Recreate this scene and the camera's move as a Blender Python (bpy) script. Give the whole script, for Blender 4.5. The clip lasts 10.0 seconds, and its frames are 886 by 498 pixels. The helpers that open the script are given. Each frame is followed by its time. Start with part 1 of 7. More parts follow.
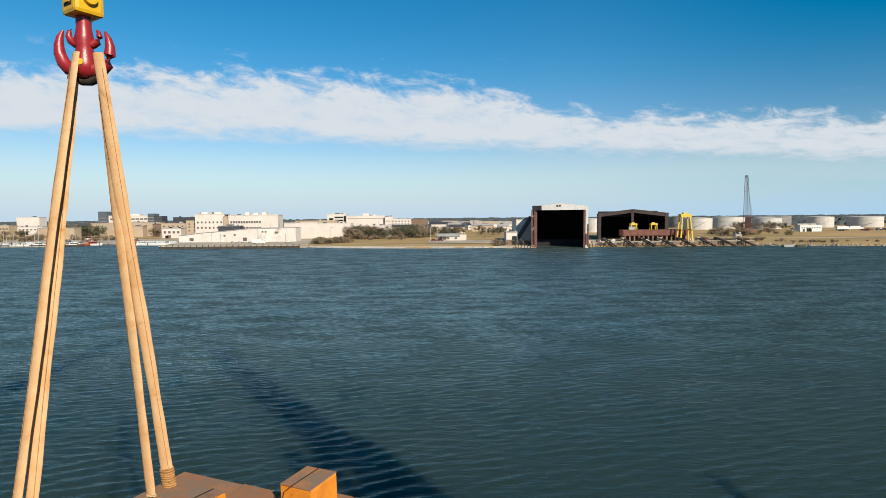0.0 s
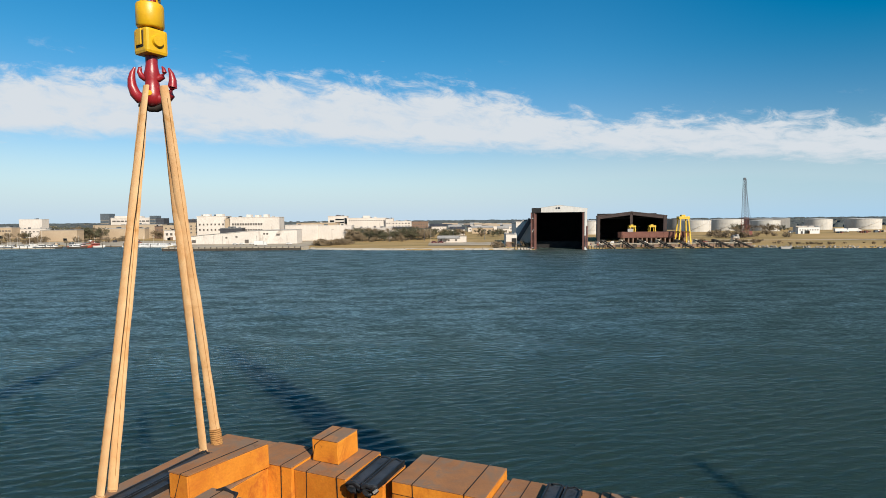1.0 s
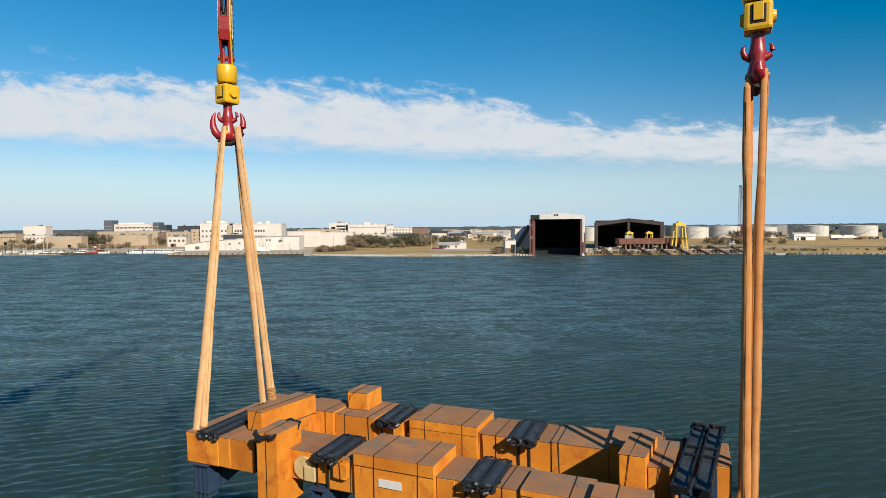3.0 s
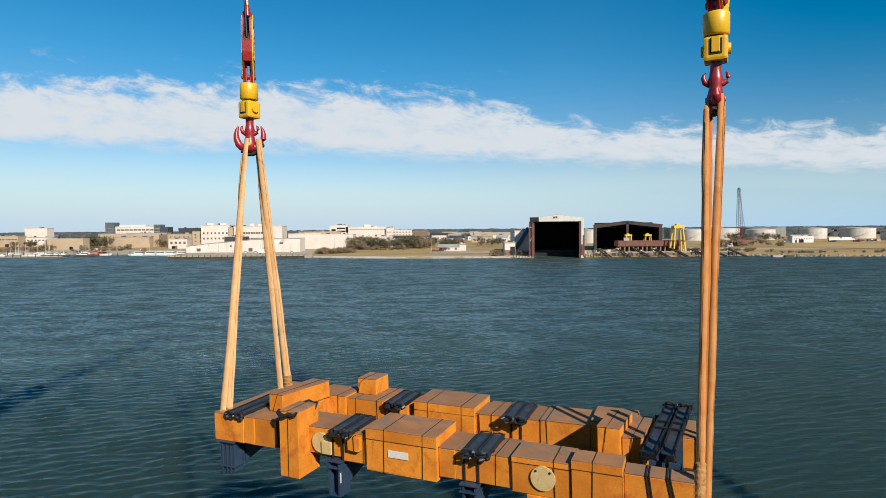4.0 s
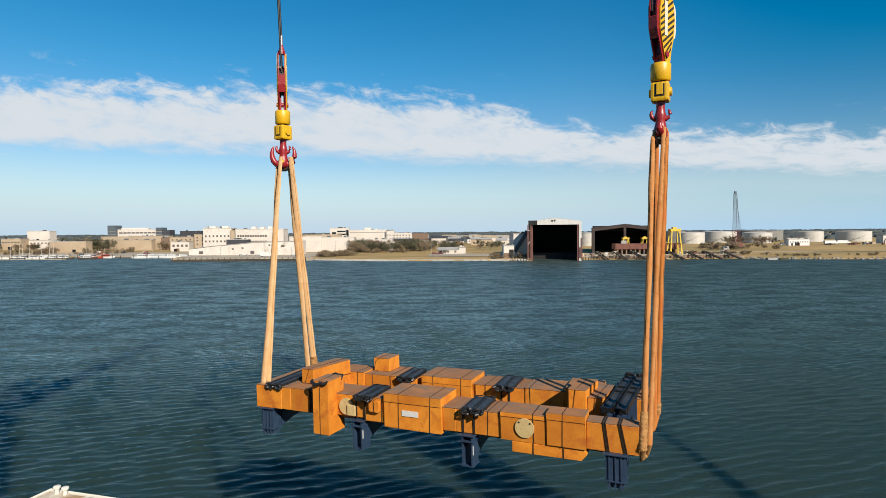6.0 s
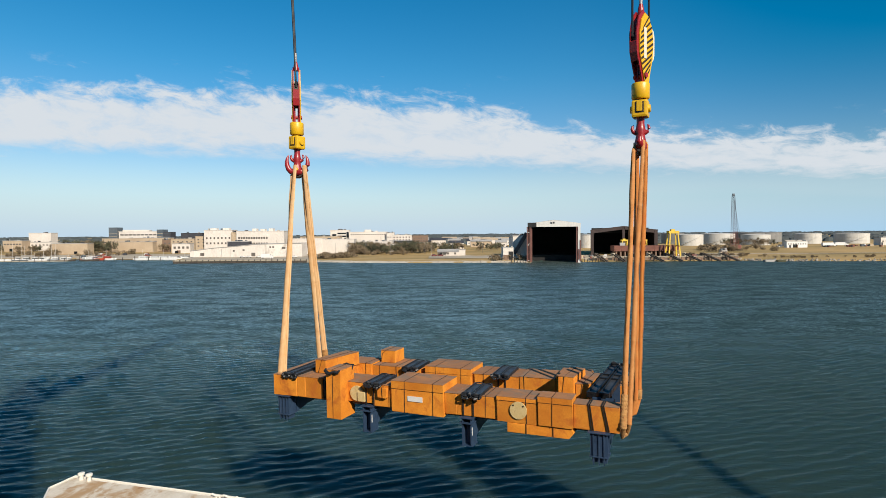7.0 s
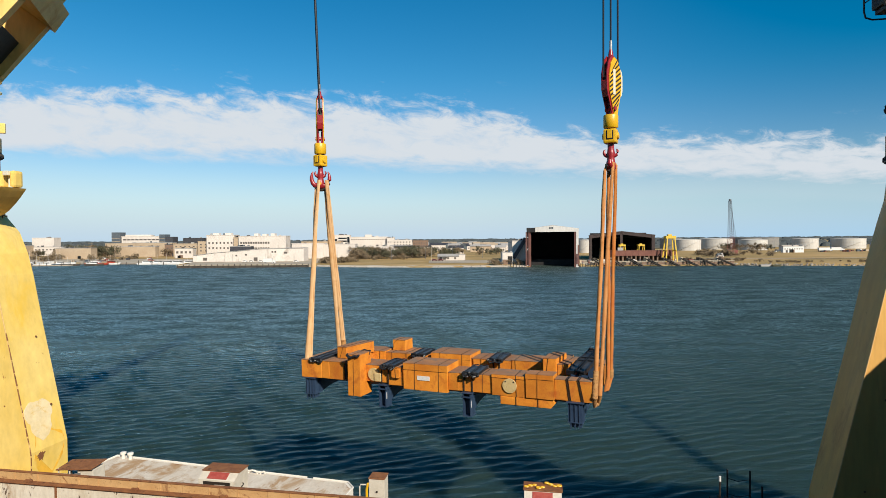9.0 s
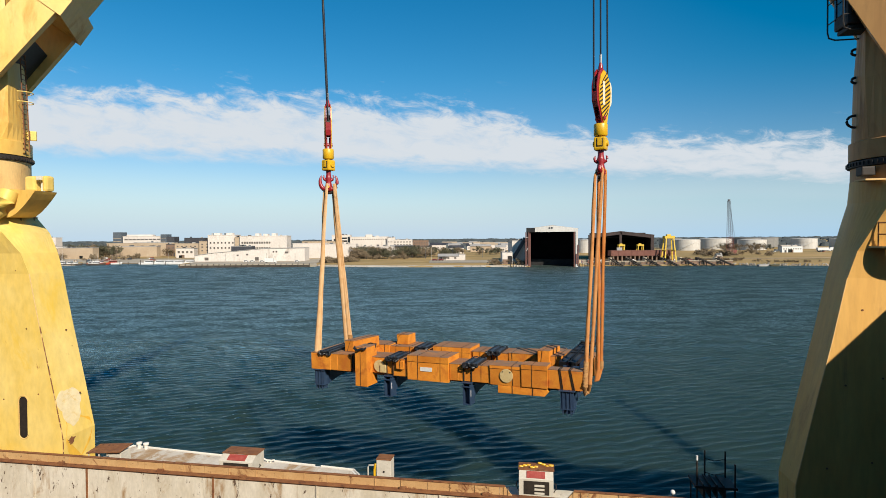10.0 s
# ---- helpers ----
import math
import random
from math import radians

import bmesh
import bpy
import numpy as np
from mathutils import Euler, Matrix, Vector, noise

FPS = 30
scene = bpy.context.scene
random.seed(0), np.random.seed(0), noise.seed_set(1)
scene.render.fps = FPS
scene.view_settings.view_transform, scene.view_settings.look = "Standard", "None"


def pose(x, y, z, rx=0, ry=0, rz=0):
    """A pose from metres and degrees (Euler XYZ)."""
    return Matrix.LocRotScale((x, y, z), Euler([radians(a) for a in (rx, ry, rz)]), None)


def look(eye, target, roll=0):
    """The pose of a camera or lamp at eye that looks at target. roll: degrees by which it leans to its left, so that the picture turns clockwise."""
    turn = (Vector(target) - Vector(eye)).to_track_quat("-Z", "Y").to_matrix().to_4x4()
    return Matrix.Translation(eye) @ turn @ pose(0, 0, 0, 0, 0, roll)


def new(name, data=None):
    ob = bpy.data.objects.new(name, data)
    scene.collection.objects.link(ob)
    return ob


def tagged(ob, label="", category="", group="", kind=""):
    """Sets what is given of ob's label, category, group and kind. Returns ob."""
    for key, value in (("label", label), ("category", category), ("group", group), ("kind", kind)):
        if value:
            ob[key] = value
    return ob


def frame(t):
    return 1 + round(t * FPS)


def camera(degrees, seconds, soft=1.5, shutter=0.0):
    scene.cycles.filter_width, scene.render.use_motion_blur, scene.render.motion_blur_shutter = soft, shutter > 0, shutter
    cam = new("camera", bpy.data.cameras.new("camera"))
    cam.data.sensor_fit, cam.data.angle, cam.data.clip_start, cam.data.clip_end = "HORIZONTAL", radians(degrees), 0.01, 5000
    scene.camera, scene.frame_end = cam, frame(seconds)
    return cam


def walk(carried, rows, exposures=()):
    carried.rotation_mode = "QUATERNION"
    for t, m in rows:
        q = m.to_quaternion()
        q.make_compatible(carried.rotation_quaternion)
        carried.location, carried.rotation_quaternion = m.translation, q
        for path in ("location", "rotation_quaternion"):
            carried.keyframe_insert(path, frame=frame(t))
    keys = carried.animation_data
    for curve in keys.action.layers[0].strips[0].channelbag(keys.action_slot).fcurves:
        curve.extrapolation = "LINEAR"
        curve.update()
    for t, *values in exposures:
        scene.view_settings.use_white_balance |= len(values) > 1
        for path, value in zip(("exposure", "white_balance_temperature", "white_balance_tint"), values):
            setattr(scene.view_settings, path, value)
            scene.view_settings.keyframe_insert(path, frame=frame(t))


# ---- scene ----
cam = camera(77.7, 10.0, 0.8)
PATH = [
    (0, -0.832, -0.576, 19.904, 0.048, -3.284, -0.502),
    (0.5, -0.859, -2.190, 19.910, 0.057, -3.207, -0.497),
    (1, -0.899, -3.840, 19.917, 0.063, -3.059, -0.492),
    (1.5, -0.940, -5.443, 19.924, 0.066, -2.878, -0.487),
    (2, -0.978, -6.963, 19.931, 0.066, -2.692, -0.482),
    (2.5, -1.012, -8.394, 19.939, 0.064, -2.518, -0.477),
    (3, -1.042, -9.747, 19.948, 0.058, -2.366, -0.472),
    (3.5, -1.070, -11.042, 19.956, 0.050, -2.240, -0.467),
    (4, -1.100, -12.302, 19.966, 0.040, -2.137, -0.462),
    (4.5, -1.132, -13.550, 19.975, 0.029, -2.052, -0.457),
    (5, -1.169, -14.802, 19.985, 0.016, -1.978, -0.452),
    (5.5, -1.211, -16.070, 19.995, 0.002, -1.904, -0.447),
    (6, -1.260, -17.362, 20.006, -0.012, -1.823, -0.442),
    (6.5, -1.314, -18.679, 20.017, -0.026, -1.728, -0.437),
    (7, -1.373, -20.020, 20.029, -0.039, -1.615, -0.431),
    (7.5, -1.437, -21.379, 20.040, -0.050, -1.485, -0.426),
    (8, -1.502, -22.746, 20.053, -0.059, -1.346, -0.421),
    (8.5, -1.567, -24.103, 20.065, -0.064, -1.211, -0.416),
    (9, -1.628, -25.426, 20.078, -0.065, -1.103, -0.411),
    (9.5, -1.678, -26.671, 20.092, -0.061, -1.056, -0.406),
    (10, -1.711, -27.774, 20.106, -0.050, -1.114, -0.401),
]
walk(cam, [(t, pose(x, y, z, 90 + pitch, 0, yaw) @ pose(0, 0, 0, 0, 0, roll)) for t, x, y, z, yaw, pitch, roll in PATH], [(0.0, 0.47), (10.0, 0.47)])

# ---- light: low winter sun behind the right shoulder, clear sky with one band of cloud ----
SUN_EL, SUN_AZ = 34.0, 150.0  # azimuth clockwise from +y
sun_dir = Vector((math.sin(radians(SUN_AZ)) * math.cos(radians(SUN_EL)), math.cos(radians(SUN_AZ)) * math.cos(radians(SUN_EL)), math.sin(radians(SUN_EL))))
sun_data = bpy.data.lights.new("sun", "SUN")
sun_data.energy, sun_data.angle, sun_data.color = 5.0, radians(0.53), (1.0, 0.89, 0.74)
new("sun", sun_data).matrix_world = look(sun_dir * 200, (0, 0, 0))


def node(tree, kind, inputs=()):
    """A node with its inputs; an input is a value or another node's socket."""
    n = tree.nodes.new(kind)
    for key, value in dict(inputs).items():
        if isinstance(value, bpy.types.NodeSocket):
            tree.links.new(value, n.inputs[key])
        else:
            n.inputs[key].default_value = value
    return n


def maths(tree, op, a, b=0.0, c=0.0, clamp=False):
    n = node(tree, "ShaderNodeMath", {0: a, 1: b, 2: c})
    n.operation, n.use_clamp = op, clamp
    return n.outputs[0]


def smooth(tree, x, lo, hi):
    n = node(tree, "ShaderNodeMapRange", {"Value": x, "From Min": lo, "From Max": hi})
    n.interpolation_type = "SMOOTHSTEP"
    return n.outputs["Result"]


def make_world():
    world = bpy.data.worlds.new("daylight")
    world.use_nodes = True
    scene.world = world
    t = world.node_tree
    t.nodes.clear()
    sky = node(t, "ShaderNodeTexSky")
    sky.sky_type, sky.sun_disc, sky.sun_elevation, sky.sun_rotation = "NISHITA", False, radians(SUN_EL), radians(SUN_AZ)
    sky.altitude, sky.air_density, sky.dust_density, sky.ozone_density = 0, 1.0, 0.35, 2.2
    way = node(t, "ShaderNodeSeparateXYZ", {0: node(t, "ShaderNodeTexCoord").outputs["Generated"]})
    level = maths(t, "SQRT", maths(t, "ADD", maths(t, "MULTIPLY", way.outputs[0], way.outputs[0]), maths(t, "MULTIPLY", way.outputs[1], way.outputs[1])))
    rise = maths(t, "DIVIDE", way.outputs[2], maths(t, "MAXIMUM", level, 0.001))
    deep = smooth(t, rise, 0.04, 0.30)
    aside = smooth(t, maths(t, "DIVIDE", way.outputs[0], maths(t, "MAXIMUM", level, 0.001)), 0.18, 0.80)
    tint = node(t, "ShaderNodeHueSaturation", {"Hue": maths(t, "MULTIPLY_ADD", deep, -0.015, 0.505), "Saturation": maths(t, "ADD", maths(t, "MULTIPLY_ADD", deep, 0.20, 1.28), maths(t, "MULTIPLY", aside, maths(t, "MULTIPLY_ADD", deep, -0.06, 0.22))), "Value": maths(t, "MULTIPLY", maths(t, "MULTIPLY_ADD", deep, 0.10, 0.88), maths(t, "MULTIPLY_ADD", maths(t, "MULTIPLY", aside, maths(t, "MULTIPLY_ADD", deep, 0.7, 0.3)), -0.22, 1.0)), "Color": sky.outputs[0]})
    ahead = maths(t, "MAXIMUM", way.outputs[1], 0.05)
    p = maths(t, "DIVIDE", way.outputs[0], ahead)
    q = maths(t, "DIVIDE", way.outputs[2], ahead)
    high = maths(t, "MAXIMUM", way.outputs[2], 0.03)
    # the cloud sheet lies flat overhead: its pattern is foreshortened towards the horizon
    lean = maths(t, "MULTIPLY_ADD", p, 0.16, q)
    flat = node(t, "ShaderNodeCombineXYZ", {0: p, 1: maths(t, "MULTIPLY", lean, 2.2), 2: maths(t, "DIVIDE", 0.05, high)})
    puffs = node(t, "ShaderNodeTexNoise", {"Vector": flat.outputs[0], "Scale": 14.0, "Detail": 11.0, "Roughness": 0.64, "Distortion": 0.35})
    broad = node(t, "ShaderNodeTexNoise", {"Vector": flat.outputs[0], "Scale": 2.6, "Detail": 3.0, "Roughness": 0.5})
    n1 = maths(t, "SUBTRACT", puffs.outputs[0], 0.5)
    n2 = maths(t, "SUBTRACT", broad.outputs[0], 0.5)
    # upper and lower edge of the band, in slope above the horizon
    step = smooth(t, p, -0.02, 0.27)
    top = maths(t, "ADD", maths(t, "MULTIPLY_ADD", p, -0.038, 0.246), maths(t, "MULTIPLY", step, -0.046))
    low = maths(t, "MULTIPLY_ADD", p, -0.044, 0.129)
    rag_top = maths(t, "ADD", q, maths(t, "ADD", maths(t, "MULTIPLY", n1, -0.145), maths(t, "MULTIPLY", n2, 0.05)))
    rag_low = maths(t, "ADD", q, maths(t, "ADD", maths(t, "MULTIPLY", n1, 0.05), maths(t, "MULTIPLY", n2, 0.03)))
    over = smooth(t, maths(t, "SUBTRACT", top, rag_top), -0.014, 0.030)
    under = smooth(t, maths(t, "SUBTRACT", rag_low, low), -0.016, 0.022)
    body = maths(t, "MULTIPLY", over, under)
    # the sheet is thin towards its upper edge, where blue shows between the puffs
    fringe = smooth(t, maths(t, "SUBTRACT", top, q), 0.065, 0.0)
    thick = smooth(t, puffs.outputs[0], maths(t, "MULTIPLY_ADD", fringe, 0.08, 0.28), maths(t, "MULTIPLY_ADD", fringe, 0.06, 0.54))
    band = maths(t, "MULTIPLY", body, maths(t, "MULTIPLY_ADD", thick, maths(t, "MULTIPLY_ADD", fringe, 0.10, 0.25), maths(t, "MULTIPLY_ADD", fringe, -0.10, 0.75)))
    # thin streaks below the band, stronger to the right
    thin = maths(t, "MULTIPLY", smooth(t, maths(t, "ADD", q, maths(t, "MULTIPLY", n2, 0.06)), 0.05, 0.085),
                 smooth(t, maths(t, "ADD", q, maths(t, "MULTIPLY", n2, 0.06)), 0.15, 0.10))
    thin = maths(t, "MULTIPLY", maths(t, "MULTIPLY", thin, smooth(t, p, -0.1, 0.5)), 0.17)
    # a few loose wisps above
    wisp = maths(t, "MULTIPLY", smooth(t, puffs.outputs[0], 0.60, 0.80), smooth(t, q, maths(t, "ADD", top, 0.08), maths(t, "ADD", top, 0.0)))
    wisp = maths(t, "MULTIPLY", wisp, maths(t, "MULTIPLY", smooth(t, q, 0.10, 0.16), 0.55))
    cover = maths(t, "MAXIMUM", maths(t, "MAXIMUM", band, thin), wisp, clamp=True)
    # haze pales the lowest degrees
    haze = maths(t, "MULTIPLY", smooth(t, rise, 0.14, -0.015), 0.97)
    # the haze is paler away from the sun's side
    sunward = smooth(t, maths(t, "DIVIDE", way.outputs[0], maths(t, "MAXIMUM", level, 0.001)), -0.05, 0.85)
    veil = node(t, "ShaderNodeMixRGB", {0: sunward, 1: (4.4, 5.8, 7.1, 1), 2: (3.3, 5.4, 7.3, 1)})
    base = node(t, "ShaderNodeMixRGB", {0: haze, 1: tint.outputs[0], 2: veil.outputs[0]})
    clear = node(t, "ShaderNodeBackground", {"Color": base.outputs[0], "Strength": 0.085})
    cloud = node(t, "ShaderNodeBackground", {"Color": (0.80, 0.86, 0.92, 1), "Strength": 0.62})
    mix = node(t, "ShaderNodeMixShader", {0: cover, 1: clear.outputs[0], 2: cloud.outputs[0]})
    t.links.new(mix.outputs[0], node(t, "ShaderNodeOutputWorld").inputs[0])


make_world()


# ---- materials ----
def material(name, c1, c2, scale=3.0, rough=0.6, metal=0.0, bump=0.15, stain=None, fine=40.0, stretch=(1, 1, 1), island=0.0, spec=0.4, flecks=None):
    """Two-scale mottled surface: broad patches c1 to c2, fine grain in tone and relief, and stains (colour, scale, from, to)."""
    def dull(c):
        return tuple(x * 0.74 for x in c)
    c1, c2 = dull(c1), dull(c2)
    if stain:
        stain = (dull(stain[0]),) + tuple(stain[1:])
    if flecks:
        flecks = (dull(flecks[0]),) + tuple(flecks[1:])
    m = bpy.data.materials.new(name)
    m.use_nodes = True
    t = m.node_tree
    t.nodes.clear()
    spot = node(t, "ShaderNodeMapping", {"Vector": node(t, "ShaderNodeTexCoord").outputs["Object"], "Scale": stretch}).outputs[0]
    broad = node(t, "ShaderNodeTexNoise", {"Vector": spot, "Scale": scale, "Detail": 5.0, "Roughness": 0.6})
    grain = node(t, "ShaderNodeTexNoise", {"Vector": spot, "Scale": fine, "Detail": 4.0, "Roughness": 0.65})
    col = node(t, "ShaderNodeMixRGB", {0: smooth(t, broad.outputs[0], 0.3, 0.7), 1: (*c1, 1), 2: (*c2, 1)}).outputs[0]
    value = maths(t, "MULTIPLY_ADD", grain.outputs[0], 0.5, 0.75)
    if island:
        rnd = node(t, "ShaderNodeNewGeometry").outputs["Random Per Island"]
        ob = node(t, "ShaderNodeObjectInfo").outputs["Random"]
        both = maths(t, "FRACT", maths(t, "ADD", rnd, ob))
        value = maths(t, "MULTIPLY", value, maths(t, "MULTIPLY_ADD", both, island, 1 - island / 2))
    col = node(t, "ShaderNodeHueSaturation", {"Value": value, "Color": col}).outputs[0]
    r = maths(t, "MULTIPLY_ADD", grain.outputs[0], 0.2, rough - 0.1)
    for layer in (stain, flecks):
        if not layer:
            continue
        tone, sc, lo, hi = layer
        blot = node(t, "ShaderNodeTexNoise", {"Vector": spot, "Scale": sc, "Detail": 8.0, "Roughness": 0.7, "Distortion": 0.6})
        f = smooth(t, blot.outputs[0], lo, hi)
        col = node(t, "ShaderNodeMixRGB", {0: f, 1: col, 2: (*tone, 1)}).outputs[0]
        r = maths(t, "ADD", r, maths(t, "MULTIPLY", f, 0.15), clamp=True)
    bsdf = node(t, "ShaderNodeBsdfPrincipled", {"Base Color": col, "Roughness": r, "Metallic": metal, "Specular IOR Level": spec})
    if bump:
        height = maths(t, "ADD", maths(t, "MULTIPLY", broad.outputs[0], 2.0), grain.outputs[0])
        b = node(t, "ShaderNodeBump", {"Strength": bump, "Distance": 0.02, "Height": height})
        t.links.new(b.outputs[0], bsdf.inputs["Normal"])
    t.links.new(bsdf.outputs[0], node(t, "ShaderNodeOutputMaterial").inputs[0])
    return m


def water_material():
    m = bpy.data.materials.new("sea_water")
    m.use_nodes = True
    t = m.node_tree
    t.nodes.clear()
    pos = node(t, "ShaderNodeTexCoord").outputs["Object"]
    turned = node(t, "ShaderNodeMapping", {"Vector": pos, "Rotation": (0, 0, radians(-12)), "Scale": (0.30, 1.0, 1.0)}).outputs[0]
    quick = node(t, "ShaderNodeMapping", {"Vector": pos, "Rotation": (0, 0, radians(-15)), "Scale": (0.26, 1.0, 1.0)}).outputs[0]
    chop = node(t, "ShaderNodeTexNoise", {"Vector": turned, "Scale": 1.45, "Detail": 4.0, "Roughness": 0.55, "Distortion": 0.5}).outputs[0]
    ripple = node(t, "ShaderNodeTexNoise", {"Vector": quick, "Scale": 2.6, "Detail": 4.0, "Roughness": 0.58, "Distortion": 0.25}).outputs[0]
    streak = node(t, "ShaderNodeTexNoise", {"Vector": node(t, "ShaderNodeMapping", {"Vector": pos, "Rotation": (0, 0, radians(-8)), "Scale": (0.06, 0.30, 1)}).outputs[0], "Scale": 1.0, "Detail": 6.0, "Roughness": 0.65})
    gusts = node(t, "ShaderNodeTexNoise", {"Vector": node(t, "ShaderNodeMapping", {"Vector": pos, "Rotation": (0, 0, radians(10)), "Scale": (0.010, 0.03, 1)}).outputs[0], "Scale": 1.0, "Detail": 4.0})
    patch = smooth(t, gusts.outputs[0], 0.3, 0.7)
    tint = node(t, "ShaderNodeMixRGB", {0: patch, 1: (0.016, 0.0335, 0.0305, 1), 2: (0.0195, 0.036, 0.0315, 1)})
    # the open water past the ship's lee is rougher
    open_water = smooth(t, node(t, "ShaderNodeSeparateXYZ", {0: pos}).outputs[1], 8.0, 130.0)
    far_water = smooth(t, node(t, "ShaderNodeSeparateXYZ", {0: pos}).outputs[1], 90.0, 260.0)
    height = maths(t, "MULTIPLY_ADD", ripple, maths(t, "MULTIPLY_ADD", open_water, 0.22, 0.11), maths(t, "MULTIPLY", chop, maths(t, "MULTIPLY_ADD", open_water, 0.6, 0.06)))
    b = node(t, "ShaderNodeBump", {"Strength": maths(t, "MULTIPLY_ADD", patch, 0.3, 0.7), "Distance": 0.42, "Height": height})
    # light that enters spreads in the cloudy water before it comes out
    murk = node(t, "ShaderNodeSubsurfaceScattering", {"Color": tint.outputs[0], "Scale": 1.0, "Radius": (2.6, 3.4, 3.1), "Normal": b.outputs[0]})
    murk.falloff = "BURLEY"
    sheen = node(t, "ShaderNodeBsdfGlossy", {"Color": (0.76, 0.875, 0.85, 1), "Roughness": maths(t, "MULTIPLY_ADD", open_water, 0.24, 0.11), "Normal": b.outputs[0]})
    # a wind-roughened surface never mirrors fully at a flat angle; sheen is raised on crests and ripples to paint their
    # bright lines
    most = maths(t, "MULTIPLY_ADD", smooth(t, streak.outputs[0], 0.3, 0.7), -0.4, 0.7)
    fres = node(t, "ShaderNodeFresnel", {"IOR": 1.33, "Normal": b.outputs[0]}).outputs[0]
    tips = smooth(t, node(t, "ShaderNodeSeparateXYZ", {0: pos}).outputs[2], -0.05, 0.09)
    crest = maths(t, "ADD", maths(t, "MULTIPLY_ADD", smooth(t, ripple, 0.42, 0.68), maths(t, "MULTIPLY_ADD", open_water, 0.75, 0.5), 0.47), maths(t, "MULTIPLY", tips, 0.60))
    gloss = maths(t, "MULTIPLY", crest, maths(t, "DIVIDE", fres, maths(t, "MULTIPLY_ADD", fres, most, 1.0)))
    # sheen is dimmed with distance to darken the far water
    gloss = maths(t, "MULTIPLY", gloss, maths(t, "MULTIPLY_ADD", far_water, -0.22, 1.0))
    # sheen is dimmed by place towards the right, to darken the water there
    place = node(t, "ShaderNodeSeparateXYZ", {0: pos})
    right_dim = smooth(t, maths(t, "MULTIPLY_ADD", place.outputs[1], -0.30, place.outputs[0]), -12.0, 32.0)
    gloss = maths(t, "MULTIPLY", gloss, maths(t, "MULTIPLY_ADD", right_dim, -0.42, 1.0))
    # far off only the groups of waves can be told apart; they are painted as changes of sheen
    groups = node(t, "ShaderNodeTexNoise", {"Vector": node(t, "ShaderNodeMapping", {"Vector": pos, "Rotation": (0, 0, radians(-6)), "Scale": (0.075, 0.18, 1)}).outputs[0], "Scale": 1.0, "Detail": 5.0, "Roughness": 0.75}).outputs[0]
    gloss = maths(t, "MULTIPLY", gloss, maths(t, "MULTIPLY_ADD", maths(t, "SUBTRACT", smooth(t, groups, 0.38, 0.62), 0.5), maths(t, "MULTIPLY", open_water, 0.9), 1.0))
    mix = node(t, "ShaderNodeMixShader", {0: gloss, 1: murk.outputs[0], 2: sheen.outputs[0]})
    t.links.new(mix.outputs[0], node(t, "ShaderNodeOutputMaterial").inputs[0])
    return m


WATER = water_material()
ORANGE = material("orange_crate_board", (0.65, 0.21, 0.018), (0.82, 0.31, 0.030), 0.8, 0.62, bump=0.3, stain=((0.52, 0.14, 0.017), 0.9, 0.50, 0.70), fine=14, island=0.34, flecks=((0.20, 0.08, 0.03), 2.2, 0.66, 0.74))
DUSTY = material("dusty_brown_lid", (0.29, 0.140, 0.066), (0.41, 0.190, 0.075), 0.7, 0.8, bump=0.3, stain=((0.25, 0.165, 0.11), 0.8, 0.44, 0.60), fine=16, island=0.2, flecks=((0.12, 0.07, 0.045), 1.8, 0.64, 0.72))
PALE = material("cream_end_cap", (0.62, 0.46, 0.20), (0.70, 0.55, 0.28), 4, 0.6, stain=((0.45, 0.30, 0.12), 5, 0.55, 0.7))
WHITE_TAG = material("white_paper", (0.80, 0.80, 0.78), (0.74, 0.74, 0.73), 6, 0.7, bump=0.05)
STRAP = material("black_strap", (0.018, 0.013, 0.010), (0.03, 0.02, 0.015), 8, 0.7)
BLACK = material("black_wrap_and_shadow_strip", (0.012, 0.014, 0.018), (0.022, 0.025, 0.03), 3, 0.42, bump=0.5, fine=12)
SLATE = material("dark_blue_grey_steel", (0.030, 0.036, 0.046), (0.055, 0.062, 0.074), 2.0, 0.45, bump=0.2, stain=((0.015, 0.018, 0.024), 3, 0.5, 0.7))
NAVY = material("navy_painted_steel", (0.026, 0.052, 0.105), (0.036, 0.068, 0.13), 2, 0.42, stain=((0.014, 0.022, 0.04), 3, 0.52, 0.72))
SLING = material("cream_sling_webbing", (0.68, 0.395, 0.18), (0.73, 0.49, 0.26), 1.5, 0.85, bump=0.4, stain=((0.50, 0.25, 0.07), 1.2, 0.5, 0.75), fine=30)
SLING_DEEP = material("deep_orange_sling_webbing", (0.58, 0.17, 0.030), (0.62, 0.24, 0.055), 1.5, 0.85, bump=0.4, stain=((0.40, 0.13, 0.03), 1.2, 0.5, 0.75), fine=30)
SLING_ORANGE = material("orange_sling_webbing", (0.54, 0.21, 0.055), (0.61, 0.29, 0.10), 1.5, 0.85, bump=0.4, stain=((0.42, 0.16, 0.04), 1.2, 0.5, 0.75), fine=30)
SLEEVE = material("worn_sling_sleeve", (0.42, 0.21, 0.07), (0.54, 0.30, 0.11), 3, 0.9, bump=0.8, stain=((0.22, 0.10, 0.04), 4, 0.5, 0.65), fine=16)
HOOK_RED = material("red_painted_forging", (0.30, 0.016, 0.022), (0.38, 0.025, 0.03), 4, 0.35, stain=((0.12, 0.012, 0.014), 6, 0.58, 0.75), spec=0.5)
HOOK_YELLOW = material("yellow_painted_steel", (0.78, 0.44, 0.008), (0.83, 0.50, 0.012), 4, 0.4, stain=((0.30, 0.15, 0.02), 7, 0.66, 0.8), spec=0.5)
